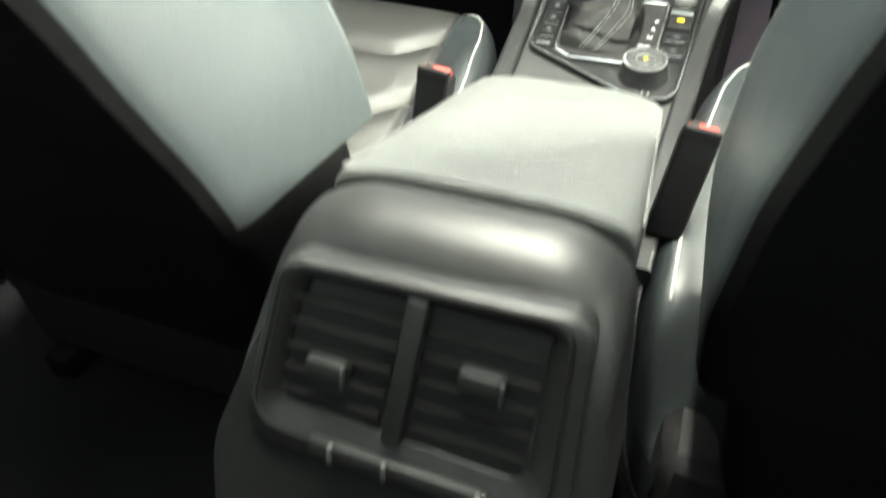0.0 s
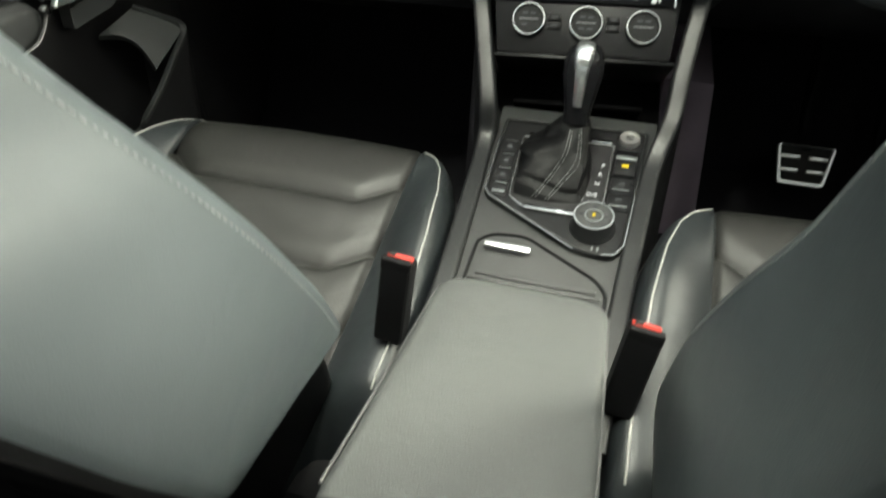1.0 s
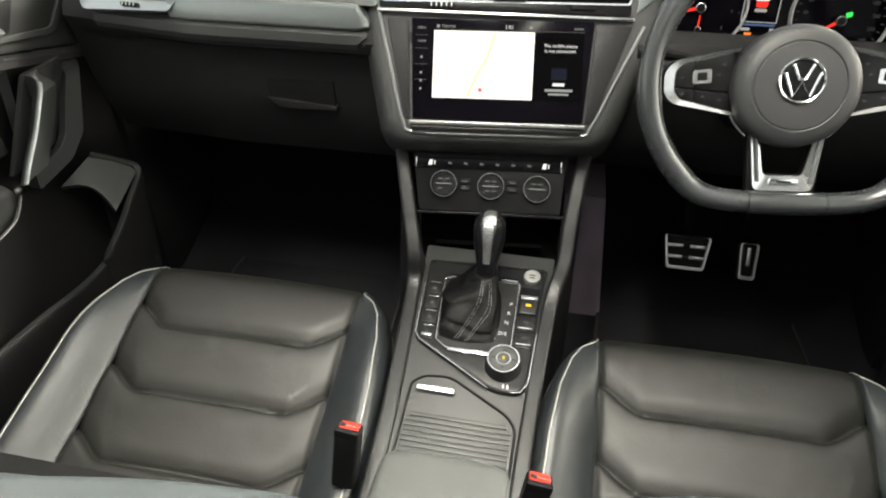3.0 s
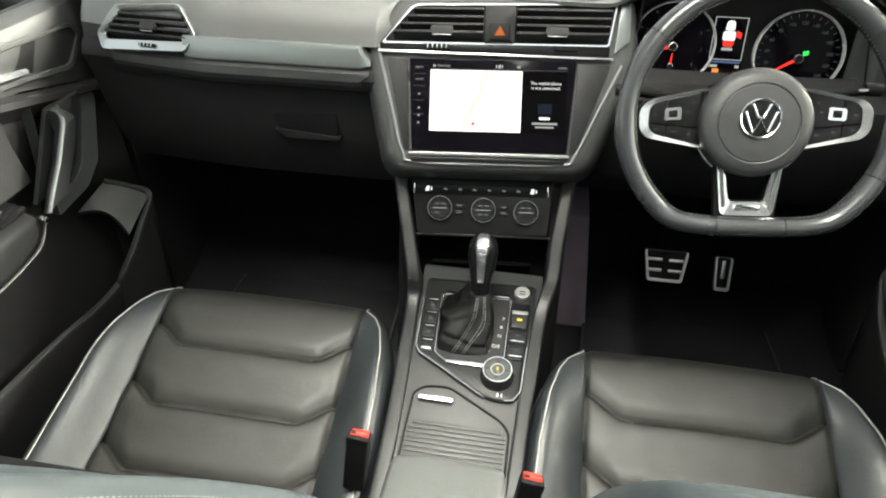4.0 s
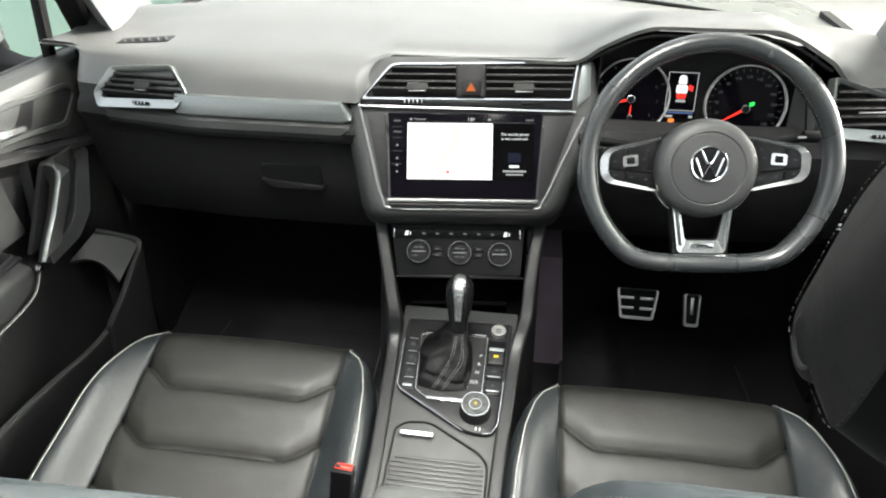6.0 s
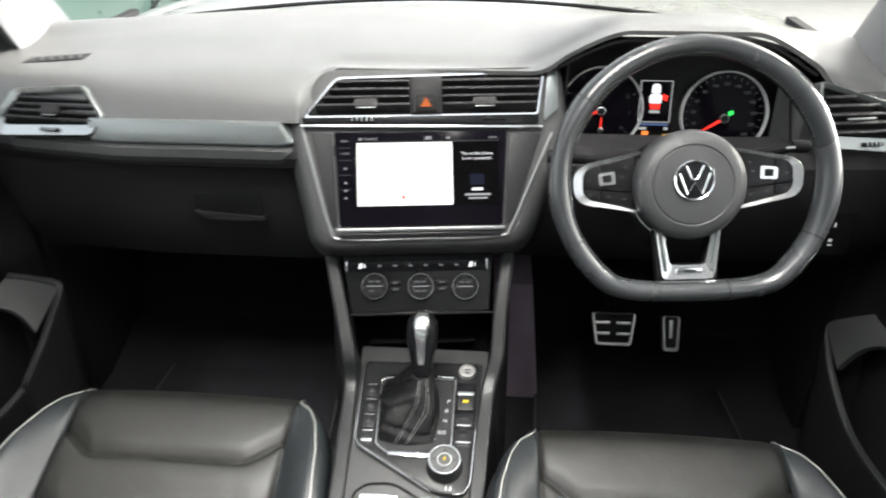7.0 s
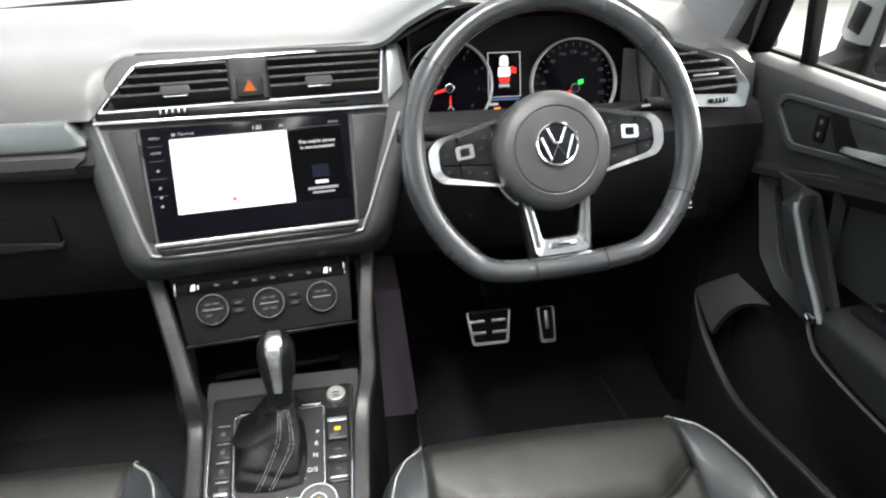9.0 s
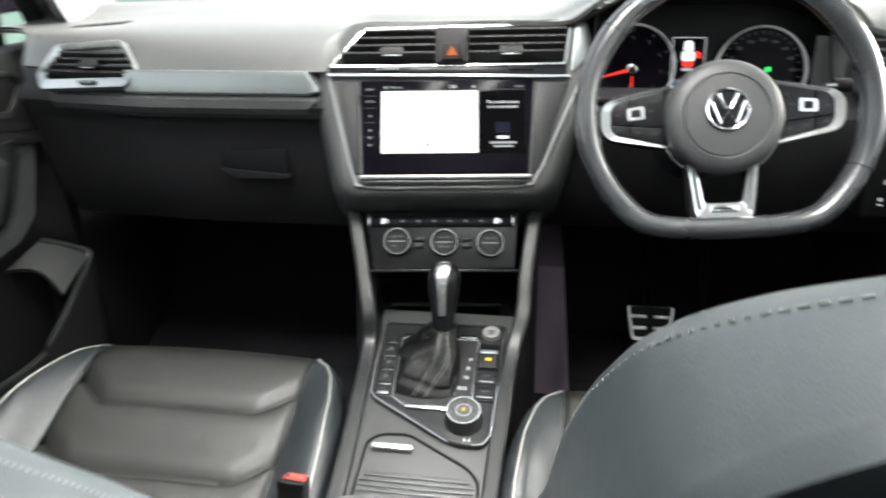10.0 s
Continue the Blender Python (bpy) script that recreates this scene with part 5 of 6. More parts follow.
part("warning_lamp", prism(rect(-0.0325, -0.0660, -0.0235, -0.0590), 0.008, 0.012, CLUSTER, 0), ORANGELIGHT, cluster, "orange lit warning lamp", smooth=False)
part("warning_lamp", prism(rect(0.0, -0.0685, 0.006, -0.063), 0.008, 0.012, CLUSTER, 0), glow("amber_lamp", (1.0, 0.5, 0.05), 0.120), cluster, smooth=False)
# light switch icons on the knee panel
sw = thing("light_switch", (0.640, 0.13, 0.54), "black light switch panel with small white symbols", "light switch")
LS = pose(0.640, 0.112, 0.555, -4, 0, 6)
part("switch_plate", rbox((0.06, 0.06, 0.075), LS @ at(0.0, 0.034, 0), 0.006), DARK, sw, "black switch plate")
for du, dv, w, h in ((-0.002, 0.016, 0.0025, 0.007), (-0.004, -0.010, 0.005, 0.005), (-0.003, -0.018, 0.007, 0.0022)):
    part("symbol", rbox((w, 0.001, h), LS @ at(du, 0.0035, dv), 0.0004), ICON, sw)

# ---------------------------------------------------------------- pedals


def pedal(name, x0, x1, z0, z1, y, taper, label, bars):
    th = thing(name, ((x0 + x1) / 2, y, z0), label, "pedal")
    cx, cz = (x0 + x1) / 2, (z0 + z1) / 2
    m = pose(cx, y, cz, -32, 0, 0)
    w, h = (x1 - x0) / 2, (z1 - z0) / 2 / math.cos(radians(32))
    o = rounded([(-w + taper, -h), (w - taper, -h), (w, h), (-w, h)], 0.008, 4)
    i = rounded([(-w + taper + 0.006, -h + 0.008), (w - taper - 0.006, -h + 0.008), (w - 0.006, h - 0.0025), (-w + 0.006, h - 0.0025)], 0.004, 4)
    part("pad", prism(i, -0.001, 0.008, m, 0.001), RUBBER, th, "black rubber pad")
    part("plate", hoop(o, i, -0.004, 0.008, m, 0.0015), PEDALSTEEL, th, "brushed steel pedal plate")
    for u, v, bw, bh in bars:
        part("stud", rbox((bw, 0.005, bh), m @ at(u, -0.0025, v), 0.0012), PEDALSTEEL, th, "steel stud")
    part("arm", sweep(curve_through([m @ Vector((0, 0.008, h * 0.5)), m @ Vector((0.0, 0.05, h + 0.05)), Vector((cx - 0.01, y + 0.12, cz + 0.22)), Vector((cx - 0.01, y + 0.18, cz + 0.36))], 5), rounded([(-0.008, -0.014), (0.008, -0.014), (0.008, 0.014), (-0.008, 0.014)], 0.003, 2)), DARK, th, "black pedal arm")
    return th


pedal("brake_pedal", 0.342, 0.440, 0.128, 0.190, 0.372, 0.010, "brushed steel brake pedal with black rubber inserts", [(-0.024, 0.014, 0.032, 0.007), (0.022, 0.014, 0.032, 0.007), (-0.024, -0.010, 0.032, 0.007), (0.022, -0.010, 0.032, 0.007)])
pedal("accelerator_pedal", 0.497, 0.537, 0.120, 0.186, 0.372, 0.003, "brushed steel accelerator pedal with rubber insert", [(0.0, 0.010, 0.008, 0.040)])

# floor mats
for sx, cx in ((-1, -0.42), (1, 0.43)):
    mt = thing("floor_mat", (cx, 0.2, 0.01), "black carpet floor mat with bound edge in the footwell", "floor mat", "front floor mats")
    o = rounded([(cx - 0.22, 0.02), (cx + 0.22, 0.02), (cx + 0.20, 0.40), (cx - 0.20, 0.40)], 0.05, 5)
    part("mat_base", prism([(x, z) for x, z in o], -0.012, -0.004, pose(0, 0, 0.018, -90), 0.002), CARPET, mt)
    part("binding", tube([(x, y, 0.028) for x, y in o], 0.004, True, 6), RUBBER, mt)

# ---------------------------------------------------------------- front seats
PROF = [(-0.520, 0.240), (-0.44, 0.246), (-0.36, 0.264), (-0.28, 0.287), (-0.20, 0.313), (-0.14, 0.332), (-0.105, 0.339), (-0.085, 0.336), (-0.068, 0.325), (-0.056, 0.305), (-0.050, 0.275), (-0.052, 0.20)]


def prof(t):
    t = min(max(t, 0), len(PROF) - 1.0001)
    i = int(t)
    f = t - i
    q = [PROF[min(max(i + k, 0), len(PROF) - 1)] for k in (-1, 0, 1, 2)]
    return tuple(0.5 * (2 * q[1][k] + (q[2][k] - q[0][k]) * f + (2 * q[0][k] - 5 * q[1][k] + 4 * q[2][k] - q[3][k]) * f * f + (3 * q[1][k] - q[0][k] - 3 * q[2][k] + q[3][k]) * f ** 3) for k in (0, 1))


def seam_dip(x, y):
    """Depth of the stitched grooves across the cushion."""
    out = 0.0
    for ys in (-0.187, -0.2855, -0.384):
        ax = abs(x)
        e = ax - 0.117
        rise = 0.5 * (e + math.sqrt(e * e + 0.00006))
        line = ys + rise * 0.74
        d = (y - line) * (1.0 - 0.25 * min(1.0, rise / 0.02))
        side = 0.0125 if d > 0 else 0.0065
        out += 0.0034 * math.exp(-(d / 0.0028) ** 2) + 0.0072 * math.exp(-(d / side) ** 2) - 0.0030 * math.exp(-((d + 0.026) / 0.020) ** 2)
    return out


def piping_x(y):
    k = [(-0.52, 0.200), (-0.48, 0.222), (-0.43, 0.233), (-0.35, 0.234), (-0.25, 0.229), (-0.18, 0.220), (-0.13, 0.207), (-0.105, 0.194), (-0.09, 0.178), (-0.08, 0.171), (-0.05, 0.170)]
    for (a, b), (c, d) in zip(k, k[1:]):
        if y <= c:
            return b + (d - b) * (y - a) / (c - a)
    return 0.17


def crest(y):
    return 0.036 * (1 - sstep(-0.24, -0.078, y)) - 0.110 * (1 - sstep(-0.51, -0.42, y))


def along(k, z):
    for (a, b), (c, d) in zip(k, k[1:]):
        if z <= c:
            return b + (d - b) * (z - a) / (c - a)
    return k[-1][1]


def smooth(k, z, r):
    return sum(along(k, z + r * i / 3) for i in range(-3, 4)) / 7


def y_front(z):
    return smooth([(0.20, -0.37), (0.33, -0.432), (0.40, -0.467), (0.50, -0.523), (0.60, -0.583), (0.70, -0.648), (0.77, -0.697), (0.85, -0.757), (0.90, -0.79), (0.95, -0.81)], z, 0.04)


def y_back(z):
    return smooth([(0.20, -0.56), (0.33, -0.610), (0.413, -0.647), (0.49, -0.683), (0.56, -0.713), (0.70, -0.772), (0.80, -0.815), (0.87, -0.835), (0.90, -0.83), (0.95, -0.82)], z, 0.03)


def half_width(z):
    return smooth([(0.20, 0.195), (0.30, 0.220), (0.40, 0.238), (0.46, 0.245), (0.54, 0.244), (0.60, 0.235), (0.65, 0.223), (0.72, 0.219), (0.77, 0.212), (0.81, 0.198), (0.838, 0.178), (0.857, 0.152), (0.871, 0.115), (0.88, 0.07)], z, 0.012)


def back_ring(z):
    """Half a section of the backrest, from the middle of its front to the edge of its shell."""
    w, f, b = half_width(z), y_front(z), y_back(z)
    if z > 0.80:
        k = min(1.0, (z - 0.80) / 0.08)
        f = f + (b - f) * 0.42 * k * k
        b = b + (b - f) * 0.32 * k * k
    dip = 0.040 * (1 - sstep(0.60, 0.80, z))
    s = min(1.0, (f - b) / 0.075)
    return [(0.0, f - dip), (w * 0.35, f - dip), (w * 0.62, f - dip * 0.95), (w * 0.76, f - dip * 0.65), (w * 0.86, f - dip * 0.25), (w * 0.93, f - 0.006 * s), (w * 0.955, f - 0.002 * s), (w * 0.975, f - 0.002 * s), (w * 0.990, f - 0.006 * s), (w * 0.999, f - 0.012 * s), (w * 1.003, f - 0.021 * s), (w, f * 0.5 + b * 0.5), (w * 0.998, b + 0.022 * s), (w * 0.992, b + 0.008 * s)], b, w


def make_seat(cx, bx, dy, back_y, back_z, lean, head_y, head_z):
    seat = thing("front_seat", (cx, -0.35, 0.0), "black leather front car seat with ribbed cushion and pale piping", "car seat", "front seats")

    def P(x, y, z):
        return (cx + x, y + dy, z)

    ts = steps(0, len(PROF) - 1, 320)

    def centre(x, t):
        y, z = prof(t)
        z += 0.006 * (1 - (x / 0.17) ** 2) - seam_dip(x, y) * (1 - sstep(-0.10, -0.07, y))
        edge = math.exp(-((abs(x) - 0.17) / 0.006) ** 2)
        return P(x, y, z - 0.005 * edge)

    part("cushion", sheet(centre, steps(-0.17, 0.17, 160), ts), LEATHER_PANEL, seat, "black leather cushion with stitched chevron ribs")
    for sx in (-1, 1):
        def side(t, s):
            y, z = prof(t)
            xp, h = piping_x(y), crest(y)
            pts = [(0.168, z - 0.006), (0.172, z + 0.002), (0.168 + 0.35 * (xp - 0.168) + 0.002, z + h * 0.55), (0.168 + 0.75 * (xp - 0.168) + 0.001, z + h * 0.95), (xp, z + h), (xp + 0.010, z + h - 0.006), (xp + 0.019, z + h - 0.030), (xp + 0.022, z + h - 0.075), (xp + 0.016, min(z - 0.06, 0.20))]
            i = min(int(s * 8), 7)
            f = s * 8 - i
            q = [pts[min(max(i + k, 0), 8)] for k in (-1, 0, 1, 2)]
            x, zz = (0.5 * (2 * q[1][k] + (q[2][k] - q[0][k]) * f + (2 * q[0][k] - 5 * q[1][k] + 4 * q[2][k] - q[3][k]) * f * f + (3 * q[1][k] - q[0][k] - 3 * q[2][k] + q[3][k]) * f ** 3) for k in (0, 1))
            return P(sx * x, y, zz)
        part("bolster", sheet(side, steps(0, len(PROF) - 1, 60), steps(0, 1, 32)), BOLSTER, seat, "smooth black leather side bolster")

        # Added cover, dark so that the cushion side looks shaded.
        def skirt(t, k):
            y, z = prof(t)
            top_z = z + crest(y) - 0.050 + 0.028 * (1 - sstep(-0.38, -0.29, y))
            return P(sx * (piping_x(y) + 0.0245 + 0.004 * math.sin(math.pi * k)), y, top_z + (0.12 - top_z) * k)
        part("side_shade_cover", sheet(skirt, steps(0, 5.4, 24), steps(0, 1, 6), 0.003), HARD, seat, "added black cover that darkens the cushion side")
        line = []
        for t in steps(1.1, 8.2, 60):
            y, z = prof(t)
            line.append(P(sx * (piping_x(y) + 0.001), y, z + crest(y) + 0.0005))
        part("piping", tube(line, 0.0012, n=6), PIPING, seat, "pale piping along the bolster")
    part("seat_base", rbox((0.44, 0.46, 0.17), at(cx, -0.30 + dy, 0.13), 0.03, 3), HARD, seat, "black plastic seat base")
    for sx in (-1, 1):
        part("runner", rbox((0.035, 0.50, 0.05), at(cx + sx * 0.17, -0.30 + dy, 0.026), 0.006), DARK, seat, "dark steel seat runner")
    # backrest

    def P(x, y, z):
        # the lower edge rises towards the back
        rise = 0.008 * (1 - sstep(0.40, 0.52, z)) * min(1.0, max(0.0, (y_front(z) - y) / 0.17)) if z > 0.39 else 0.0
        return (bx + x, y + back_y + lean * (z - 0.5), z + back_z + rise)

    zs = [0.395, 0.402, 0.41] + steps(0.43, 0.79, 24) + steps(0.795, 0.880, 26)
    rings, shell = [], []
    for z in zs:
        half, b, w = back_ring(z)
        half = [(p.x, p.y) for p in curve_through([(x, y, 0.0) for x, y in half], 4)]
        ring = [P(-x, y, z) for x, y in half[::-1]] + [P(x, y, z) for x, y in half[1:]]
        rings.append(ring)
        shell.append([P(-w * 0.990, b + 0.006, z), P(-w * 0.97, b - 0.001, z), P(-w * 0.88, b - 0.006, z), P(-w * 0.5, b - 0.010, z), P(0, b - 0.012, z), P(w * 0.5, b - 0.010, z), P(w * 0.88, b - 0.006, z), P(w * 0.97, b - 0.001, z), P(w * 0.990, b + 0.006, z)])
    cover = []
    for z in (0.16, 0.22, 0.30, 0.36, 0.405):
        half, b, w = back_ring(z)
        w -= 0.020
        cover.append([P(u, v, z) for u, v in rounded([(-w, y_front(z) - 0.012), (-w, b + 0.006), (w, b + 0.006), (w, y_front(z) - 0.012)], 0.02, 4)])
    part("recliner_cover", loft(cover), DARK, seat, "black plastic cover at the foot of the backrest")
    hull = [[Vector(p) for p in a + b[-2:0:-1]] for a, b in zip(rings, shell)]
    mid = sum(hull[-1], Vector()) / len(hull[-1])
    hull += [[mid + (p - mid) * k + Vector((0, 0, h)) for p in hull[-1]] for k, h in ((0.88, 0.0030), (0.65, 0.0052), (0.35, 0.0064), (0.02, 0.0068))]
    part("backrest", loft(hull, True, False), LEATHER_LIT, seat, "black leather backrest")
    cut = next(i for i, z in enumerate(zs) if z > 0.66)
    part("back_shell", loft([[(x, y - 0.004, z) for x, y, z in row] for row in shell[:cut + 1]], False, False), DARK, seat, "black plastic shell of the backrest")
    foot = bmesh.new()
    foot.faces.new([foot.verts.new(p) for p in rings[0] + shell[0][::-1]])
    part("backrest_foot", foot, HARD, seat)
    # seam over the edge of the backrest
    for sx in (-1, 1):
        edge = []
        for z in steps(0.405, 0.868, 60):
            half, b, w = back_ring(z)
            edge.append(Vector(P(sx * (half[9][0] + 0.0012), half[9][1] - 0.003, z + 0.0004)))
        st = dashes(edge, 0.0036, 0.0016, 0.0004, bmesh.new())
        part("stitching", st, STITCH, seat, "pale stitching along the seam")
    # headrest on two posts

    def P(x, y, z):
        return (bx + 0.003 + x, y + head_y, z + head_z)

    hr = []
    for x in (-0.128, -0.122, -0.105, -0.06, 0.0, 0.06, 0.105, 0.122, 0.128):
        e = max(0.0, (abs(x) - 0.108) / 0.021)
        k = math.sqrt(max(0.03, 1 - e * e * 0.92))
        hr.append([P(x, -0.688 + 0.052 * k * u - 0.10 * v * 0.18, 0.966 + 0.082 * (0.55 + 0.45 * k) * v) for u, v in rounded([(-0.9, -0.95), (1.0, -0.85), (1.0, 0.4), (0.55, 1.0), (-0.7, 1.0)], 0.28, 5)])
    head = part("headrest", loft(hr), LEATHER, seat, "black leather headrest with stitched edge")
    for sx in (-1, 1):
        m = Matrix.Translation(P(sx * 0.1266, -0.664, 0.915)) @ pose(0, 0, 0, 0, 0, 90 * sx)
        part("end_disc", lathe([(0.0190, 0.004), (0.0180, 0.0014), (0.0160, -0.0002), (0.0135, -0.0009), (0.0118, -0.0004), (0.0108, 0.0006), (0.0, 0.0002)], m, 32), LEATHER, head, "round moulded end of the headrest")
        ring = [Vector((bx + 0.003 + sx * 0.1240, q[1], q[2])) for q in hr[1]]
        part("stitching", dashes(ring + ring[:1], 0.0042, 0.0016, 0.00035, bmesh.new()), RUBBER, head)
        part("post", tube([P(sx * 0.06, -0.705, 0.93), P(sx * 0.06, -0.742, 0.84)], 0.007, n=10), CHROME, head, "chrome headrest post")
    return seat


make_seat(-0.346, -0.348, 0.0, 0.0, 0.0, 0.0, 0.0, 0.0)
make_seat(0.357, 0.371, -0.034, 0.040, -0.048, 0.155, 0.011, -0.025)

# ---------------------------------------------------------------- belt buckles


def buckle(x, y, z, lean, label):
    b = thing("belt_buckle", (x, y, z - 0.10), label, "belt buckle", "front belt buckles")
    m = pose(x, y, z, -8, lean, 0)
    part("body", rbox((0.029, 0.026, 0.088), m @ at(0, 0, -0.046), 0.005, 3), DARK, b, "black buckle body")
    part("button", rbox((0.0235, 0.017, 0.010), m @ pose(0, 0.0035, -0.0035, -30), 0.0025, 3), RED, b, "red release button")
    part("rear_rim", rbox((0.029, 0.007, 0.012), m @ at(0, -0.0095, -0.001), 0.0025, 3), DARK, b)
    part("slot", rbox((0.007, 0.006, 0.004), m @ pose(-0.007, 0.0005, 0.0025, -30), 0.001), RUBBER, b)
    part("stalk", sweep([m @ Vector((0, 0, -0.085)), m @ Vector((0, 0.0, -0.14)), m @ Vector((0, 0.01, -0.22))], rounded([(-0.009, -0.004), (0.009, -0.004), (0.009, 0.004), (-0.009, 0.004)], 0.002, 2), up=(0, 1, 0)), RUBBER, b, "black buckle stalk")


buckle(-0.1025, -0.366, 0.387, 6, "black seat belt buckle with red release button, upright")
buckle(0.1185, -0.388, 0.381, 7, "black belt buckle with red button, sunk beside the seat")

# ---------------------------------------------------------------- front doors


def make_door(sx):
    label = "charcoal door panel with silver lever and grey pull handle, shut"
    door = thing("car_door", (sx * 0.80, -0.35, 0.0), label, "car door", "front doors")

    def P(x, y, z):
        return (sx * x, y, z)


    def plate(name, pts, y0, y1, material, parent, lab="", edge=0.0015, r=0.006, x=0.0):
        q = [((p[0], p[1]) if sx > 0 else (-p[0], p[1])) for p in pts]
        if sx < 0:
            q = q[::-1]
        # frame looks out of the cabin: negative depth stands proud of the panel
        m = pose(sx * (0.747 - x), 0, 0, 0, 0, -90 if sx > 0 else 90)
        q = [(-a, b) for a, b in q][::-1]
        return part(name, prism(rounded(q, r, 4), y0, y1, m, edge), material, parent, lab)

    def frame_plate(name, po, pi, y0, y1, material, parent, lab="", ro=0.012, rin=0.010, y_in=None):
        m = pose(sx * 0.747, 0, 0, 0, 0, -90 if sx > 0 else 90)

        def fix(pts):
            q = [((p[0], p[1]) if sx > 0 else (-p[0], p[1])) for p in pts]
            if sx < 0:
                q = q[::-1]
            return [(-a, b) for a, b in q][::-1]
        return part(name, hoop(rounded(fix(po), ro, 4), rounded(fix(pi), rin, 4), y0, y1, m, 0.0015, y_in=y_in), material, parent, lab)

    oy, hexy = (0.0, -0.017) if sx > 0 else (0.055, 0.034)
    prof_u = [(0.86, 0.722), (0.815, 0.735), (0.790, 0.742), (0.768, 0.742), (0.754, 0.735), (0.746, 0.720), (0.746, 0.690), (0.748, 0.660), (0.750, 0.645)]
    def fall(y):
        """How the joint under the upper panel drops towards the hinges."""
        return min(0.042, -0.004 - 0.24 * (y - hexy + 0.034))
    part("upper_panel", sheet(lambda y, i: P(prof_u[i][0], y, prof_u[i][1] + 0.006 * sstep(-0.1, -0.9, y) + (0.006 if sx < 0 else 0.0) + (0.0, 0.5, 1.0)[max(0, i - 6)] * min(0.0, fall(y))), steps(-1.00, 0.225 + 0.6 * oy, 24), range(len(prof_u)), 0.004), SOFT, door, "charcoal soft upper door panel")
    prof_l = [(0.750, 0.648), (0.738, 0.640), (0.736, 0.630), (0.752, 0.622), (0.772, 0.60), (0.778, 0.52), (0.778, 0.40), (0.775, 0.28), (0.770, 0.16), (0.775, 0.05), (0.80, -0.02)]
    part("lower_panel", sheet(lambda y, i: P(prof_l[i][0], y, prof_l[i][1] + (fall(y) if i < 5 else 0)), steps(-1.00, 0.32, 30), range(len(prof_l)), 0.004), HARD, door, "black lower door panel")
    part("outer_skin", sheet(lambda y, z: P(0.86 - 0.02 * (z - 0.4) ** 2, y, z), steps(-1.02, 0.55, 6), steps(-0.10, 0.722, 6), 0.01), BODY, door, "silver grey painted door skin")
    # six-sided trim round lever and lock switch
    po = [(y + hexy, z - 0.007) for y, z in ((0.138, 0.698), (0.119, 0.7205), (-0.10, 0.7385), (-0.33, 0.744), (-0.40, 0.705), (-0.36, 0.690), (-0.127, 0.679), (-0.02, 0.6665), (0.087, 0.648))]
    pi = [(y + hexy, z - 0.007) for y, z in ((0.124, 0.699), (0.111, 0.7140), (-0.10, 0.7295), (-0.33, 0.735), (-0.385, 0.705), (-0.35, 0.698), (-0.127, 0.688), (-0.02, 0.6760), (0.081, 0.659))]
    frame = frame_plate("lever_surround", po, pi, -0.007, 0.004, HANDLE, door, "charcoal raised surround")
    plate("lever_panel", pi, -0.0035, 0.004, INSERT, frame, "black inlay")
    q0 = hexy - 0.034
    # Flat dark plate: the shade of the lever recess is put into its colour.
    plate("lever_recess_shade", [(q0 + y, z) for y, z in ((0.062, 0.7140), (0.032, 0.6690), (-0.20, 0.695), (-0.20, 0.722))], -0.0050, 0.0, DARK, frame, "dark plate for the shade in the lever recess", r=0.006)
    cup = [[P(0.7405 - 0.0035 * math.sin(math.pi * 0.5 * k) - 0.002 * math.sin(math.pi * v), q0 + 0.024 - 0.034 * (1 - v) - 0.05 * k - 0.12 * k * k, 0.684 + 0.032 * v + 0.006 * k) for v in steps(0, 1, 8)] for k in steps(0, 1, 10)]
    part("lever_cup", sheet(lambda i, j: cup[i][j], range(11), range(9), 0.001), INSERT, frame, "charcoal hollow behind the lever")
    sw_ = None if sx < 0 else plate("lock_switch", [(0.028, 0.705), (0.008, 0.707), (0.006, 0.671), (0.026, 0.669)], -0.0065, 0.0, DARK, frame, "black lock switch", r=0.003)
    for v in (0.697, 0.680) if sx > 0 else ():
        plate("symbol", [(0.019, v + 0.003), (0.014, v + 0.003), (0.014, v - 0.003), (0.019, v - 0.003)], -0.0072, -0.0065, FAINT, sw_, r=0.001, edge=0)
    lever_rings = []
    for x, y, z, h in ((0.736, 0.016, 0.678, 0.0030), (0.733, 0.008, 0.680, 0.0042), (0.729, -0.025, 0.686, 0.0050), (0.726, -0.065, 0.693, 0.0062), (0.724, -0.105, 0.699, 0.0078), (0.725, -0.150, 0.703, 0.0085), (0.732, -0.175, 0.704, 0.006)):
        lever_rings.append([P(x + a, q0 + y, z + b * h) for a, b in rounded([(-0.003, -0.9), (0.005, -1.0), (0.007, 0.9), (0.0, 1.0)], 0.0015, 3)])
    part("lever", loft(lever_rings), SILVER, frame, "satin silver door lever")
    # pull handle
    hy = -0.016 if sx > 0 else 0.020
    rows = [(0.690, 0.486, -0.124, 0.024), (0.690, 0.515, -0.099, 0.025), (0.690, 0.545, -0.070, 0.026), (0.690, 0.575, -0.047, 0.027), (0.690, 0.592, -0.034, 0.030), (0.6905, 0.601, -0.028, 0.045), (0.692, 0.608, -0.024, 0.058), (0.697, 0.613, -0.021, 0.052), (0.704, 0.615, -0.017, 0.045)]
    rings, bright = [], []
    for k, (xe, z, ye, thick) in enumerate(rows):
        ye += hy
        top = sstep(3.5, 6, k)
        rear, ahead = 0.014 + 0.010 * top, 0.084 - 0.016 * k / 8
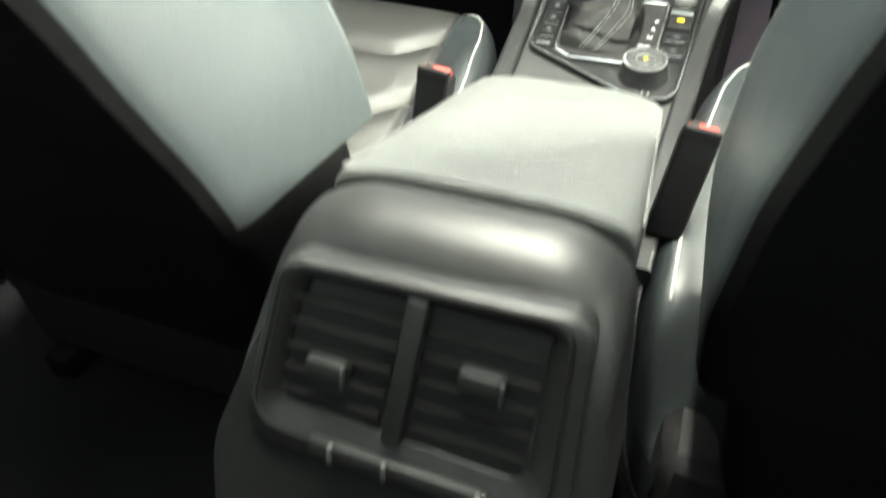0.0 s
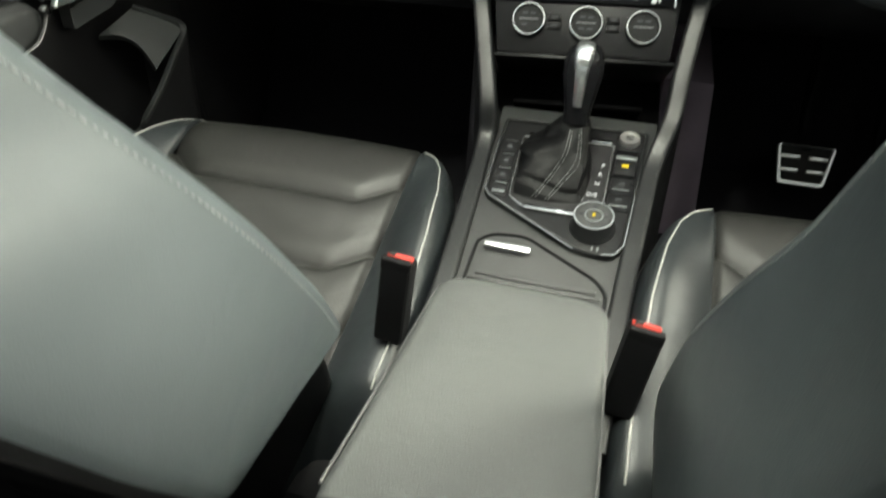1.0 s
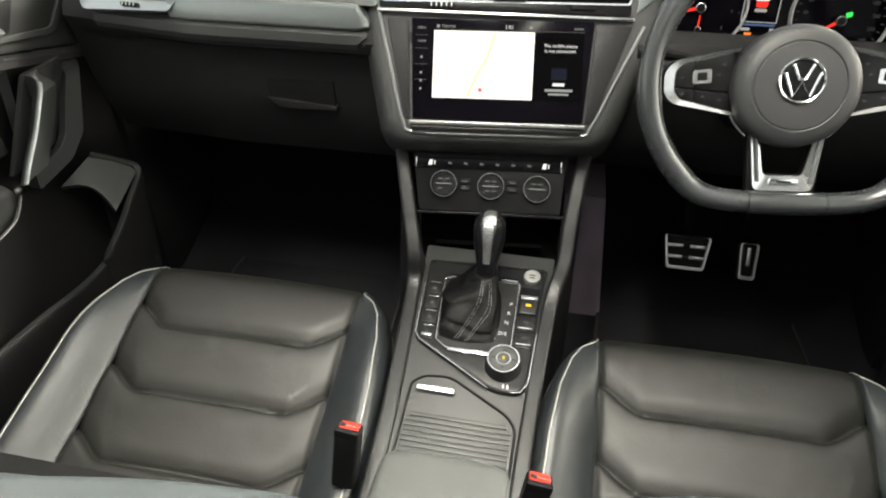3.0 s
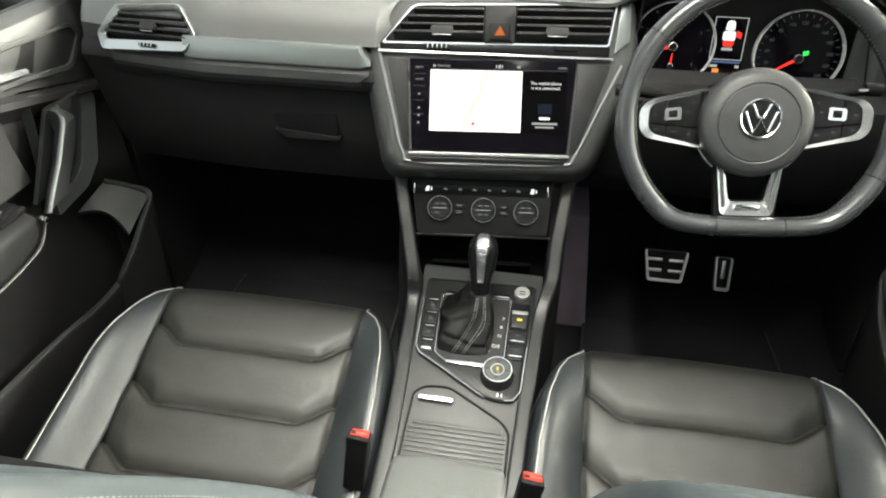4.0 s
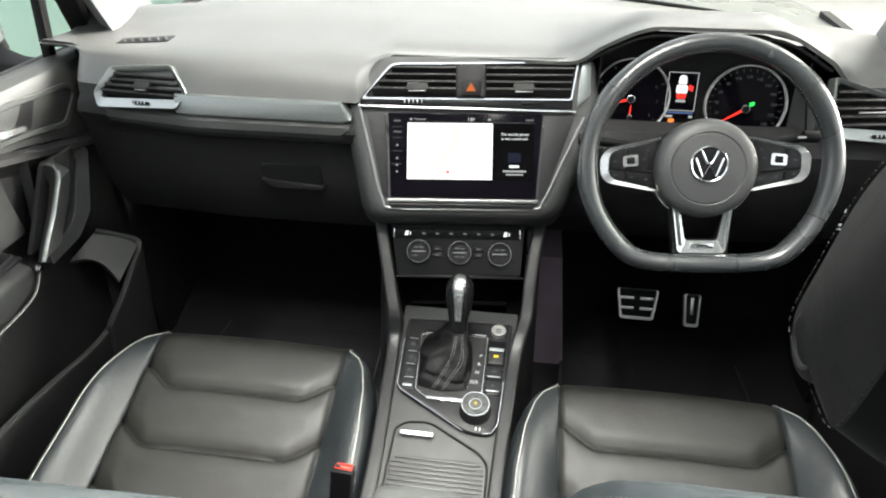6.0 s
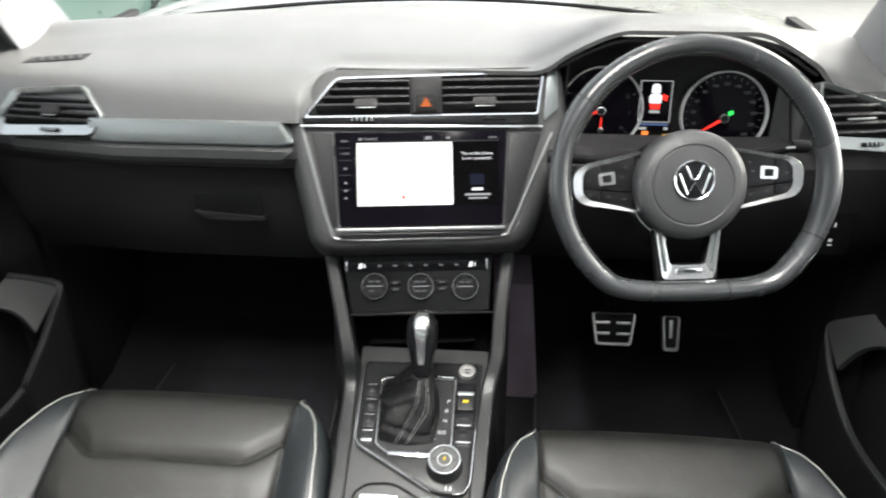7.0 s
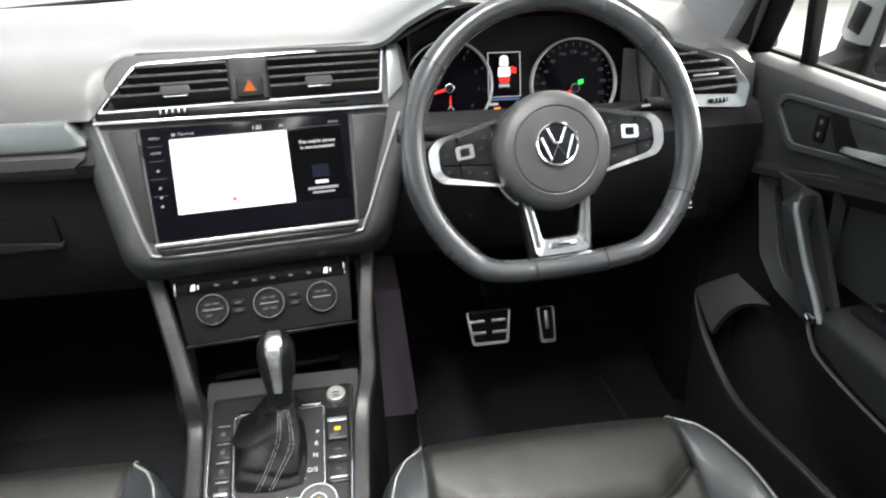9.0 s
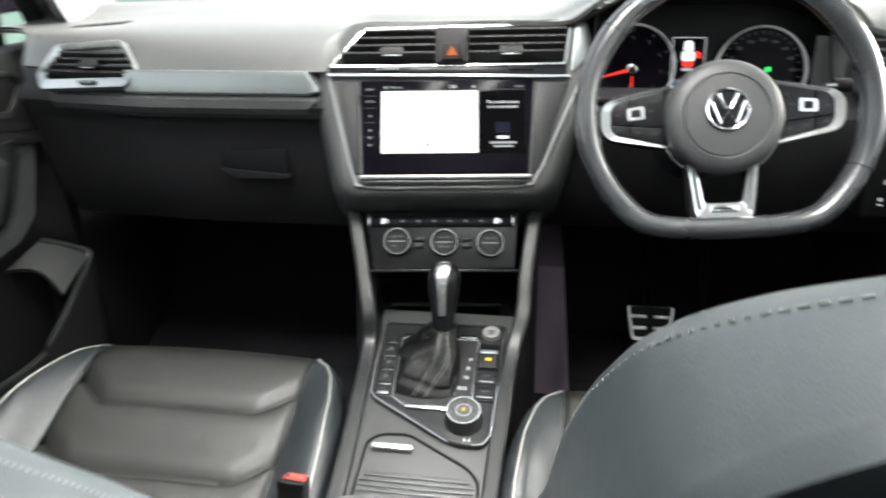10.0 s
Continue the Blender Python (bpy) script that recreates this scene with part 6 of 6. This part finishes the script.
        rings.append([P(x, y, z + (0.25 * top - 0.45) * (x - xe)) for x, y in rounded([(xe, ye), (xe + thick, ye + rear), (xe + thick, ye + ahead), (xe + 0.003, ye + 0.009)], [0.002, 0.006, 0.006, 0.003], 3)])
        bright.append(P(xe + 0.0008, ye + 0.0040, z))
    pull = part("pull_handle", loft(rings), DOORGREY, door, "charcoal pull handle with a bright edge")
    # Lighter strip carries the light that catches the handle's edge.
    part("handle_lit_edge", sweep(curve_through(bright[:7], 4), circle(0.0045, 8, 0.0034)), STRIP, pull, "lighter strip laid along the lit edge of the handle")
    # raised rim that runs round the front of the handle
    fo_ = [(y + hy - 0.020, z) for y, z in ((0.000, 0.640), (0.089, 0.6150), (0.143, 0.5930), (0.150, 0.5780), (0.106, 0.470), (0.058, 0.4380), (-0.03, 0.4280), (-0.03, 0.438))]
    fi_ = [(y + hy - 0.020, z) for y, z in ((0.000, 0.628), (0.087, 0.6020), (0.112, 0.5900), (0.121, 0.5700), (0.072, 0.481), (0.050, 0.4640), (-0.02, 0.4550), (-0.02, 0.462))]
    frame_plate("handle_rim", fo_, fi_, -0.006, 0.016, DOORGREY, door, "charcoal raised rim round the handle", ro=0.006, rin=0.006, y_in=0.002)
    part("handle_back", sheet(lambda y, z: P(0.738 - 0.02 * (0.66 - z) + 0.012 * sstep(0.02, 0.06, y), y + hy + 0.75 * (z - 0.56), z), steps(-0.045, 0.045 if sx > 0 else 0.068, 8), steps(0.485, 0.610, 6), 0.008), PLATE, door, "black panel behind the handle")
    # upholstered insert above the armrest
    part("insert", sheet(lambda y, z: P(0.770 - 0.010 * sstep(0.58, 0.50, z), y, z), steps(-0.95, -0.045, 16), steps(0.505, 0.628, 8), 0.004), INSERT, door, "dark grey padded insert above the armrest")
    # armrest
    arm = []
    for y, x, zt, zb in ((-0.118, 0.700, 0.494, 0.470), (-0.135, 0.690, 0.503, 0.455), (-0.20, 0.684, 0.507, 0.445), (-0.40, 0.682, 0.510, 0.440), (-0.75, 0.684, 0.515, 0.445), (-0.92, 0.70, 0.51, 0.46)):
        arm.append([P(a, y, b) for a, b in rounded([(x, zb), (x, zt - 0.010), (x + 0.018, zt), (0.775, zt + 0.002), (0.775, zb - 0.02)], 0.008, 3)])
    rest = part("armrest", loft(arm), DOORDARK, door, "black padded armrest")
    edge = curve_through([P(0.684, -0.120, 0.488), P(0.680, -0.140, 0.466), P(0.678, -0.175, 0.452), P(0.677, -0.30, 0.445), P(0.677, -0.60, 0.447), P(0.69, -0.9, 0.46)], 6)
    part("armrest_line", sweep(edge, circle(0.0015, 8, 0.0026), up=(sx, 0, 0)), PLATE, rest, "satin grey line under the armrest")
    part("handle_joint", rbox((0.012, 0.010, 0.010), Matrix.Translation(P(0.681, -0.124, 0.489)) @ pose(0, 0, 0, 30), 0.003), CHROME, rest, "bright end cap")
    pan = part("switch_panel", rbox((0.050, 0.20, 0.010) if sx > 0 else (0.036, 0.056, 0.010), Matrix.Translation(P(0.742, -0.245, 0.5105) if sx > 0 else P(0.721, -0.154, 0.5090)), 0.003), PIANO, rest, "gloss black switch panel")
    if sx > 0:
        part("mirror_knob", lathe([(0.011, 0.0), (0.011, -0.008), (0.009, -0.010), (0.0, -0.010)], Matrix.Translation(P(0.742, -0.165, 0.5155)) @ pose(0, 0, 0, -90), 20), DARK, pan, "black mirror knob")
        for k, (du, dy) in enumerate(((-0.011, 0.01), (0.011, 0.01), (-0.011, -0.03), (0.011, -0.03))):
            b = part("window_switch", rbox((0.018, 0.026, 0.008), Matrix.Translation(P(0.742 + du, -0.215 + dy, 0.5175)) @ pose(0, 0, 0, 8), 0.002), DARK, pan, "black window switch")
            part("symbol", rbox((0.005, 0.004, 0.0006), Matrix.Translation(P(0.742 + du, -0.213 + dy, 0.5218)) @ pose(0, 0, 0, 8), 0.0002), ICON, b)
    else:
        b = part("window_switch", rbox((0.022, 0.034, 0.008), Matrix.Translation(P(0.721, -0.150, 0.5150)) @ pose(0, 0, 0, 8), 0.002), DARK, pan, "black window switch")
        part("symbol", rbox((0.006, 0.006, 0.0006), Matrix.Translation(P(0.721, -0.158, 0.5193)) @ pose(0, 0, 0, 8), 0.0002), ICON, b)
    # door pocket: block at its front end, rim that runs back
    qa, qb, qc, qd = (P(0.742, 0.100, 0.424), P(0.672, 0.124, 0.388), P(0.676, 0.040, 0.348), P(0.752, 0.020, 0.402)) if sx < 0 else (P(0.762, 0.130, 0.390), P(0.712, 0.158, 0.346), P(0.708, 0.082, 0.312), P(0.762, 0.033, 0.387))
    rim_pts = curve_through([qa, tuple(0.5 * (Vector(qa) + Vector(qb)) + Vector((0, 0.004, 0.002))), qb] + ([P(0.674, 0.085, 0.350), P(0.680, 0.040, 0.310), P(0.690, 0.000, 0.276)] if sx < 0 else [P(0.706, 0.122, 0.308), P(0.703, 0.060, 0.274)]) + [ P(0.700, -0.010, 0.256), P(0.700, -0.08, 0.257), P(0.700, -0.22, 0.276), P(0.700, -0.50, 0.290), P(0.705, -0.90, 0.30)], 6)
    pocket = part("pocket_wall", sheet(lambda i, k: (rim_pts[i].x + sx * 0.02 * k, rim_pts[i].y * (1 - 0.15 * k) if rim_pts[i].y > 0 else rim_pts[i].y, rim_pts[i].z * (1 - k) + 0.06 * k), range(len(rim_pts)), steps(0, 1, 6), 0.006), HARD, door, "black moulded pocket wall")
    part("pocket_rim", sweep(rim_pts, rounded([(-0.006, -0.004), (0.006, -0.004), (0.006, 0.004), (-0.006, 0.004)], 0.002, 2)), INSERT, pocket, "charcoal pocket rim")

    def head_at(u, v):
        e0, e1 = Vector(qd).lerp(Vector(qa), v), Vector(qc).lerp(Vector(qb), v)
        p = e0.lerp(e1, u)
        arch = math.sin(math.pi * u) * (1 - v)
        return (p.x, p.y + 0.016 * arch, p.z + 0.003 * math.sin(math.pi * u) + 0.012 * arch)
    block = part("pocket_head", sheet(head_at, steps(0, 1, 10), steps(0, 1, 8), 0.010), INSERT, pocket, "charcoal sloping front end of the pocket")
    if sx > 0:
        part("boot_switch", rbox((0.016, 0.030, 0.006), Matrix.Translation(P(0.736, 0.098, 0.3735)) @ pose(0, 0, 0, 12, -38, -8), 0.002), DARK, block, "black tailgate switch")
    part("speaker", lathe([(0.075, 0.0), (0.075, -0.006), (0.068, -0.010), (0.0, -0.012)], Matrix.Translation(P(0.772, -0.30, 0.16)) @ pose(0, 0, 0, 0, 0, 90 * sx), 32), RUBBER, door, "black round speaker grille")
    # window frame
    part("window_seal", rbox((0.014, 1.24, 0.010), Matrix.Translation(P(0.814, -0.36 + 0.5 * oy, 0.738)), 0.002), RUBBER, door, "black rubber window seal")
    post = [P(0.806, 0.152 + oy, 0.736), P(0.768, 0.122 + oy, 0.86), P(0.735, 0.098 + oy, 0.96)]
    part("window_post", sweep(post, rounded([(-0.009, -0.009), (0.009, -0.009), (0.009, 0.009), (-0.009, 0.009)], 0.003, 2), up=(0, 1, 0)), DARK, door, "black upright window post")
    arch = curve_through([P(0.808, 0.272 + oy, 0.738), P(0.800, 0.262 + oy, 0.765), P(0.785, 0.226 + oy, 0.82), P(0.768, 0.182 + oy, 0.87), P(0.742, 0.080 + 0.7 * oy, 0.965), P(0.690, -0.10, 1.09), P(0.650, -0.30, 1.17), P(0.640, -0.70, 1.19), P(0.650, -1.00, 1.18)], 6)
    part("window_frame", sweep(arch, rounded([(-0.018, -0.020), (0.018, -0.020), (0.018, 0.020), (-0.018, 0.020)], 0.008, 3)), DARK, door, "black window frame")
    sail = bmesh.new()
    tri = [(y + oy, z) for y, z in ((0.285, 0.736), (0.40, 0.736), (0.355, 0.80), (0.28, 0.89), (0.11, 1.03), (0.09, 0.98), (0.20, 0.865), (0.245, 0.815), (0.275, 0.765))]
    vs1 = [sail.verts.new(P(0.800 - 0.33 * (z - 0.752), y, z)) for y, z in tri]
    vs2 = [sail.verts.new(P(0.820 - 0.33 * (z - 0.752), y, z)) for y, z in tri]
    sail.faces.new(vs1)
    sail.faces.new(vs2[::-1])
    for i in range(len(tri)):
        sail.faces.new((vs1[i], vs2[i], vs2[(i + 1) % len(tri)], vs1[(i + 1) % len(tri)]))
    part("sail_panel", sail, DARK, door, "black corner panel")
    gl_ = part("window_glass", sheet(lambda y, z: P(0.806 - 0.36 * (z - 0.755), y, z), steps(-0.98, 0.255 + oy, 8), steps(0.737, 1.16, 5)), GLASS, door, "clear side window glass")
    gl_.visible_shadow = False
    return door


BODY = mat("silver_grey_paint", (0.20, 0.215, 0.215), 0.28, 0.5, vary=0.04, coat=0.5)
bonnet = sheet(lambda x, v: (x, 0.735 - 0.26 * (x / 0.7) ** 2 * (1 - v) + 0.95 * v, 0.772 - 0.012 * v - 0.16 * v ** 3 - 0.05 * (x / 0.8) ** 4), steps(-0.82, 0.82, 24), steps(0, 1, 12), 0.01)
structure("bonnet", bonnet, BODY, "silver grey painted bonnet beyond the windscreen", "car bonnet")
make_door(-1)
make_door(1)

# door mirrors outside
for sx in (-1, 1):
    mr = thing("door_mirror", (sx * 0.98, 0.08, 0.72), "silver grey door mirror with black edge outside the window", "door mirror", "door mirrors")
    full = rounded([(-0.12, -0.085), (0.10, -0.075), (0.12, 0.03), (0.07, 0.085), (-0.11, 0.085)], 0.035, 6)
    MX, MY, MZ = 1.055, 0.245, 0.765
    for name, mat_, keep, lab in (("housing", BODY, 1, "silver grey housing"), ("lower_housing", DARK, -1, "black lower shell")):
        rings = []
        for d, s in ((-0.035, 0.96), (-0.02, 1.0), (0.02, 0.97), (0.06, 0.80), (0.09, 0.45), (0.098, 0.1)):
            rings.append([(sx * (MX + u * s), MY + d, MZ + (max(v, -0.020) if keep > 0 else min(v, -0.022)) * s) for u, v in full])
        part(name, loft(rings), mat_, mr, lab)
    part("side_lamp", rbox((0.004, 0.030, 0.045), pose(sx * (MX - 0.1165), MY + 0.0, MZ + 0.018, 12), 0.0015), PIANO, mr, "dark side lamp lens")
    o = rounded([(-0.115, -0.080), (0.095, -0.070), (0.115, 0.03), (0.065, 0.080), (-0.105, 0.080)], 0.033, 4)
    i = rounded([(-0.102, -0.066), (0.086, -0.058), (0.102, 0.026), (0.058, 0.067), (-0.094, 0.067)], 0.026, 4)
    mm = pose(sx * MX, MY - 0.038, MZ, 0, 0, 0)
    if sx < 0:
        o, i = [(-u, v) for u, v in o][::-1], [(-u, v) for u, v in i][::-1]
    part("edge", hoop(o, i, -0.004, 0.01, mm, 0.002), DARK, mr, "black mirror edge")
    part("mirror_glass", prism(i, 0.003, 0.006, mm, 0), CHROME, mr, "silvered mirror glass")
    part("foot", sweep([(sx * 0.85, MY, 0.700), (sx * 0.91, MY, 0.705), (sx * 0.96, MY, 0.725)], rounded([(-0.03, -0.015), (0.03, -0.015), (0.03, 0.015), (-0.03, 0.015)], 0.01, 3)), DARK, mr, "black mirror foot")

# ---------------------------------------------------------------- overhead lamps on an added, unseen gantry
gantry = thing("added_lamp_gantry", (0.0, 0.2, -0.42), "unseen steel gantry, added over the car to carry two fill lamps", "lamp gantry")
for y in (0.2, -1.5):
    part("beam", rbox((5.2, 0.10, 0.12), at(0, y, 3.10), 0.01), STRIP, gantry, "grey steel beam")
    for x in (-2.55, 2.55):
        part("post", rbox((0.10, 0.10, 3.50), at(x, y, 1.33), 0.01), STRIP, gantry, "grey steel post")
# Two lamps, as the chrome's glints suggest, moved to fill the seats with light.
for x in (-0.30, 0.20):
    part("lamp_housing", rbox((0.16, 1.90, 0.07), at(x, -0.65, 3.005), 0.01), STRIP, gantry, "grey lamp housing")
    la = new("seat_fill_light", bpy.data.lights.new("seat_fill_light", "AREA"))
    la.data.shape, la.data.size, la.data.size_y, la.data.energy, la.data.color = "RECTANGLE", 0.12, 1.8, 12.0, (1.0, 0.98, 0.95)
    la.matrix_world = pose(x, -0.65, 2.965)

# ---------------------------------------------------------------- outside
hall = thing("building", (2.5, 7.0, -0.42), "cream panelled building wall ahead of the car", "building")
PANEL = mat("cream_wall", (0.45, 0.42, 0.35), 0.8, grain=0.4, grain_size=40, vary=0.1)
part("wall", rbox((9.0, 0.3, 5.0), at(5.6, 8.0, 2.1), 0.0), PANEL, hall, "cream panelled wall", smooth=False)
for i in range(16):
    part("batten", rbox((0.12, 0.05, 5.0), at(1.4 + i * 0.56, 7.84, 2.1), 0.01), mat("batten_grey", (0.38, 0.36, 0.30), 0.8) if i == 0 else bpy.data.materials["batten_grey"], hall, "grey-brown upright batten")
part("plinth", rbox((9.0, 0.1, 0.5), at(5.6, 7.82, -0.17), 0.01), CONCRETE, hall, "pale plinth")


def car(x, y, rz, paint, label):
    c = thing("parked_car", (x, y, -0.42), label, "parked car")
    m = pose(x, y, -0.42, 0, 0, rz)
    sil = rounded([(-2.2, 0.25), (2.2, 0.25), (2.25, 0.75), (1.9, 0.95), (1.0, 1.05), (0.35, 1.58), (-1.3, 1.62), (-2.0, 1.1), (-2.25, 0.9)], [0.15, 0.15, 0.15, 0.2, 0.2, 0.3, 0.3, 0.2, 0.15], 5)
    rings = []
    for w, s in ((-0.90, 0.90), (-0.86, 0.97), (-0.6, 1.0), (0.6, 1.0), (0.86, 0.97), (0.90, 0.90)):
        rings.append([m @ Vector((w, u * s, 0.85 + (v - 0.85) * s)) for u, v in sil])
    part("body", loft(rings), paint, c, "painted body")
    for sx in (-1, 1):
        part("side_window", prism(rounded([(-1.55, 1.05), (0.55, 1.05), (0.20, 1.45), (-1.2, 1.48)], 0.08, 4), -0.006, 0.02, m @ pose(sx * 0.905, 0, 0, 0, 0, 90 * sx), 0.002), SCREEN, c, "dark side window")
        for yy in (-1.35, 1.35):
            w = part("wheel", lathe([(0.33, -0.02), (0.33, 0.18), (0.0, 0.18)], m @ pose(sx * 0.92, yy, 0.33, 0, 0, 90 * sx), 32), RUBBER, c, "black tyre")
            part("rim", lathe([(0.23, -0.025), (0.21, -0.01), (0.05, 0.0), (0.0, -0.01)], m @ pose(sx * 0.92, yy, 0.33, 0, 0, 90 * sx), 24), SATIN, w, "alloy rim")
    return c


car(-3.0, 2.2, -3, mat("dark_green_paint", (0.05, 0.085, 0.075), 0.3, 0.3, vary=0.05, coat=0.5), "dark green car parked beside the passenger door")
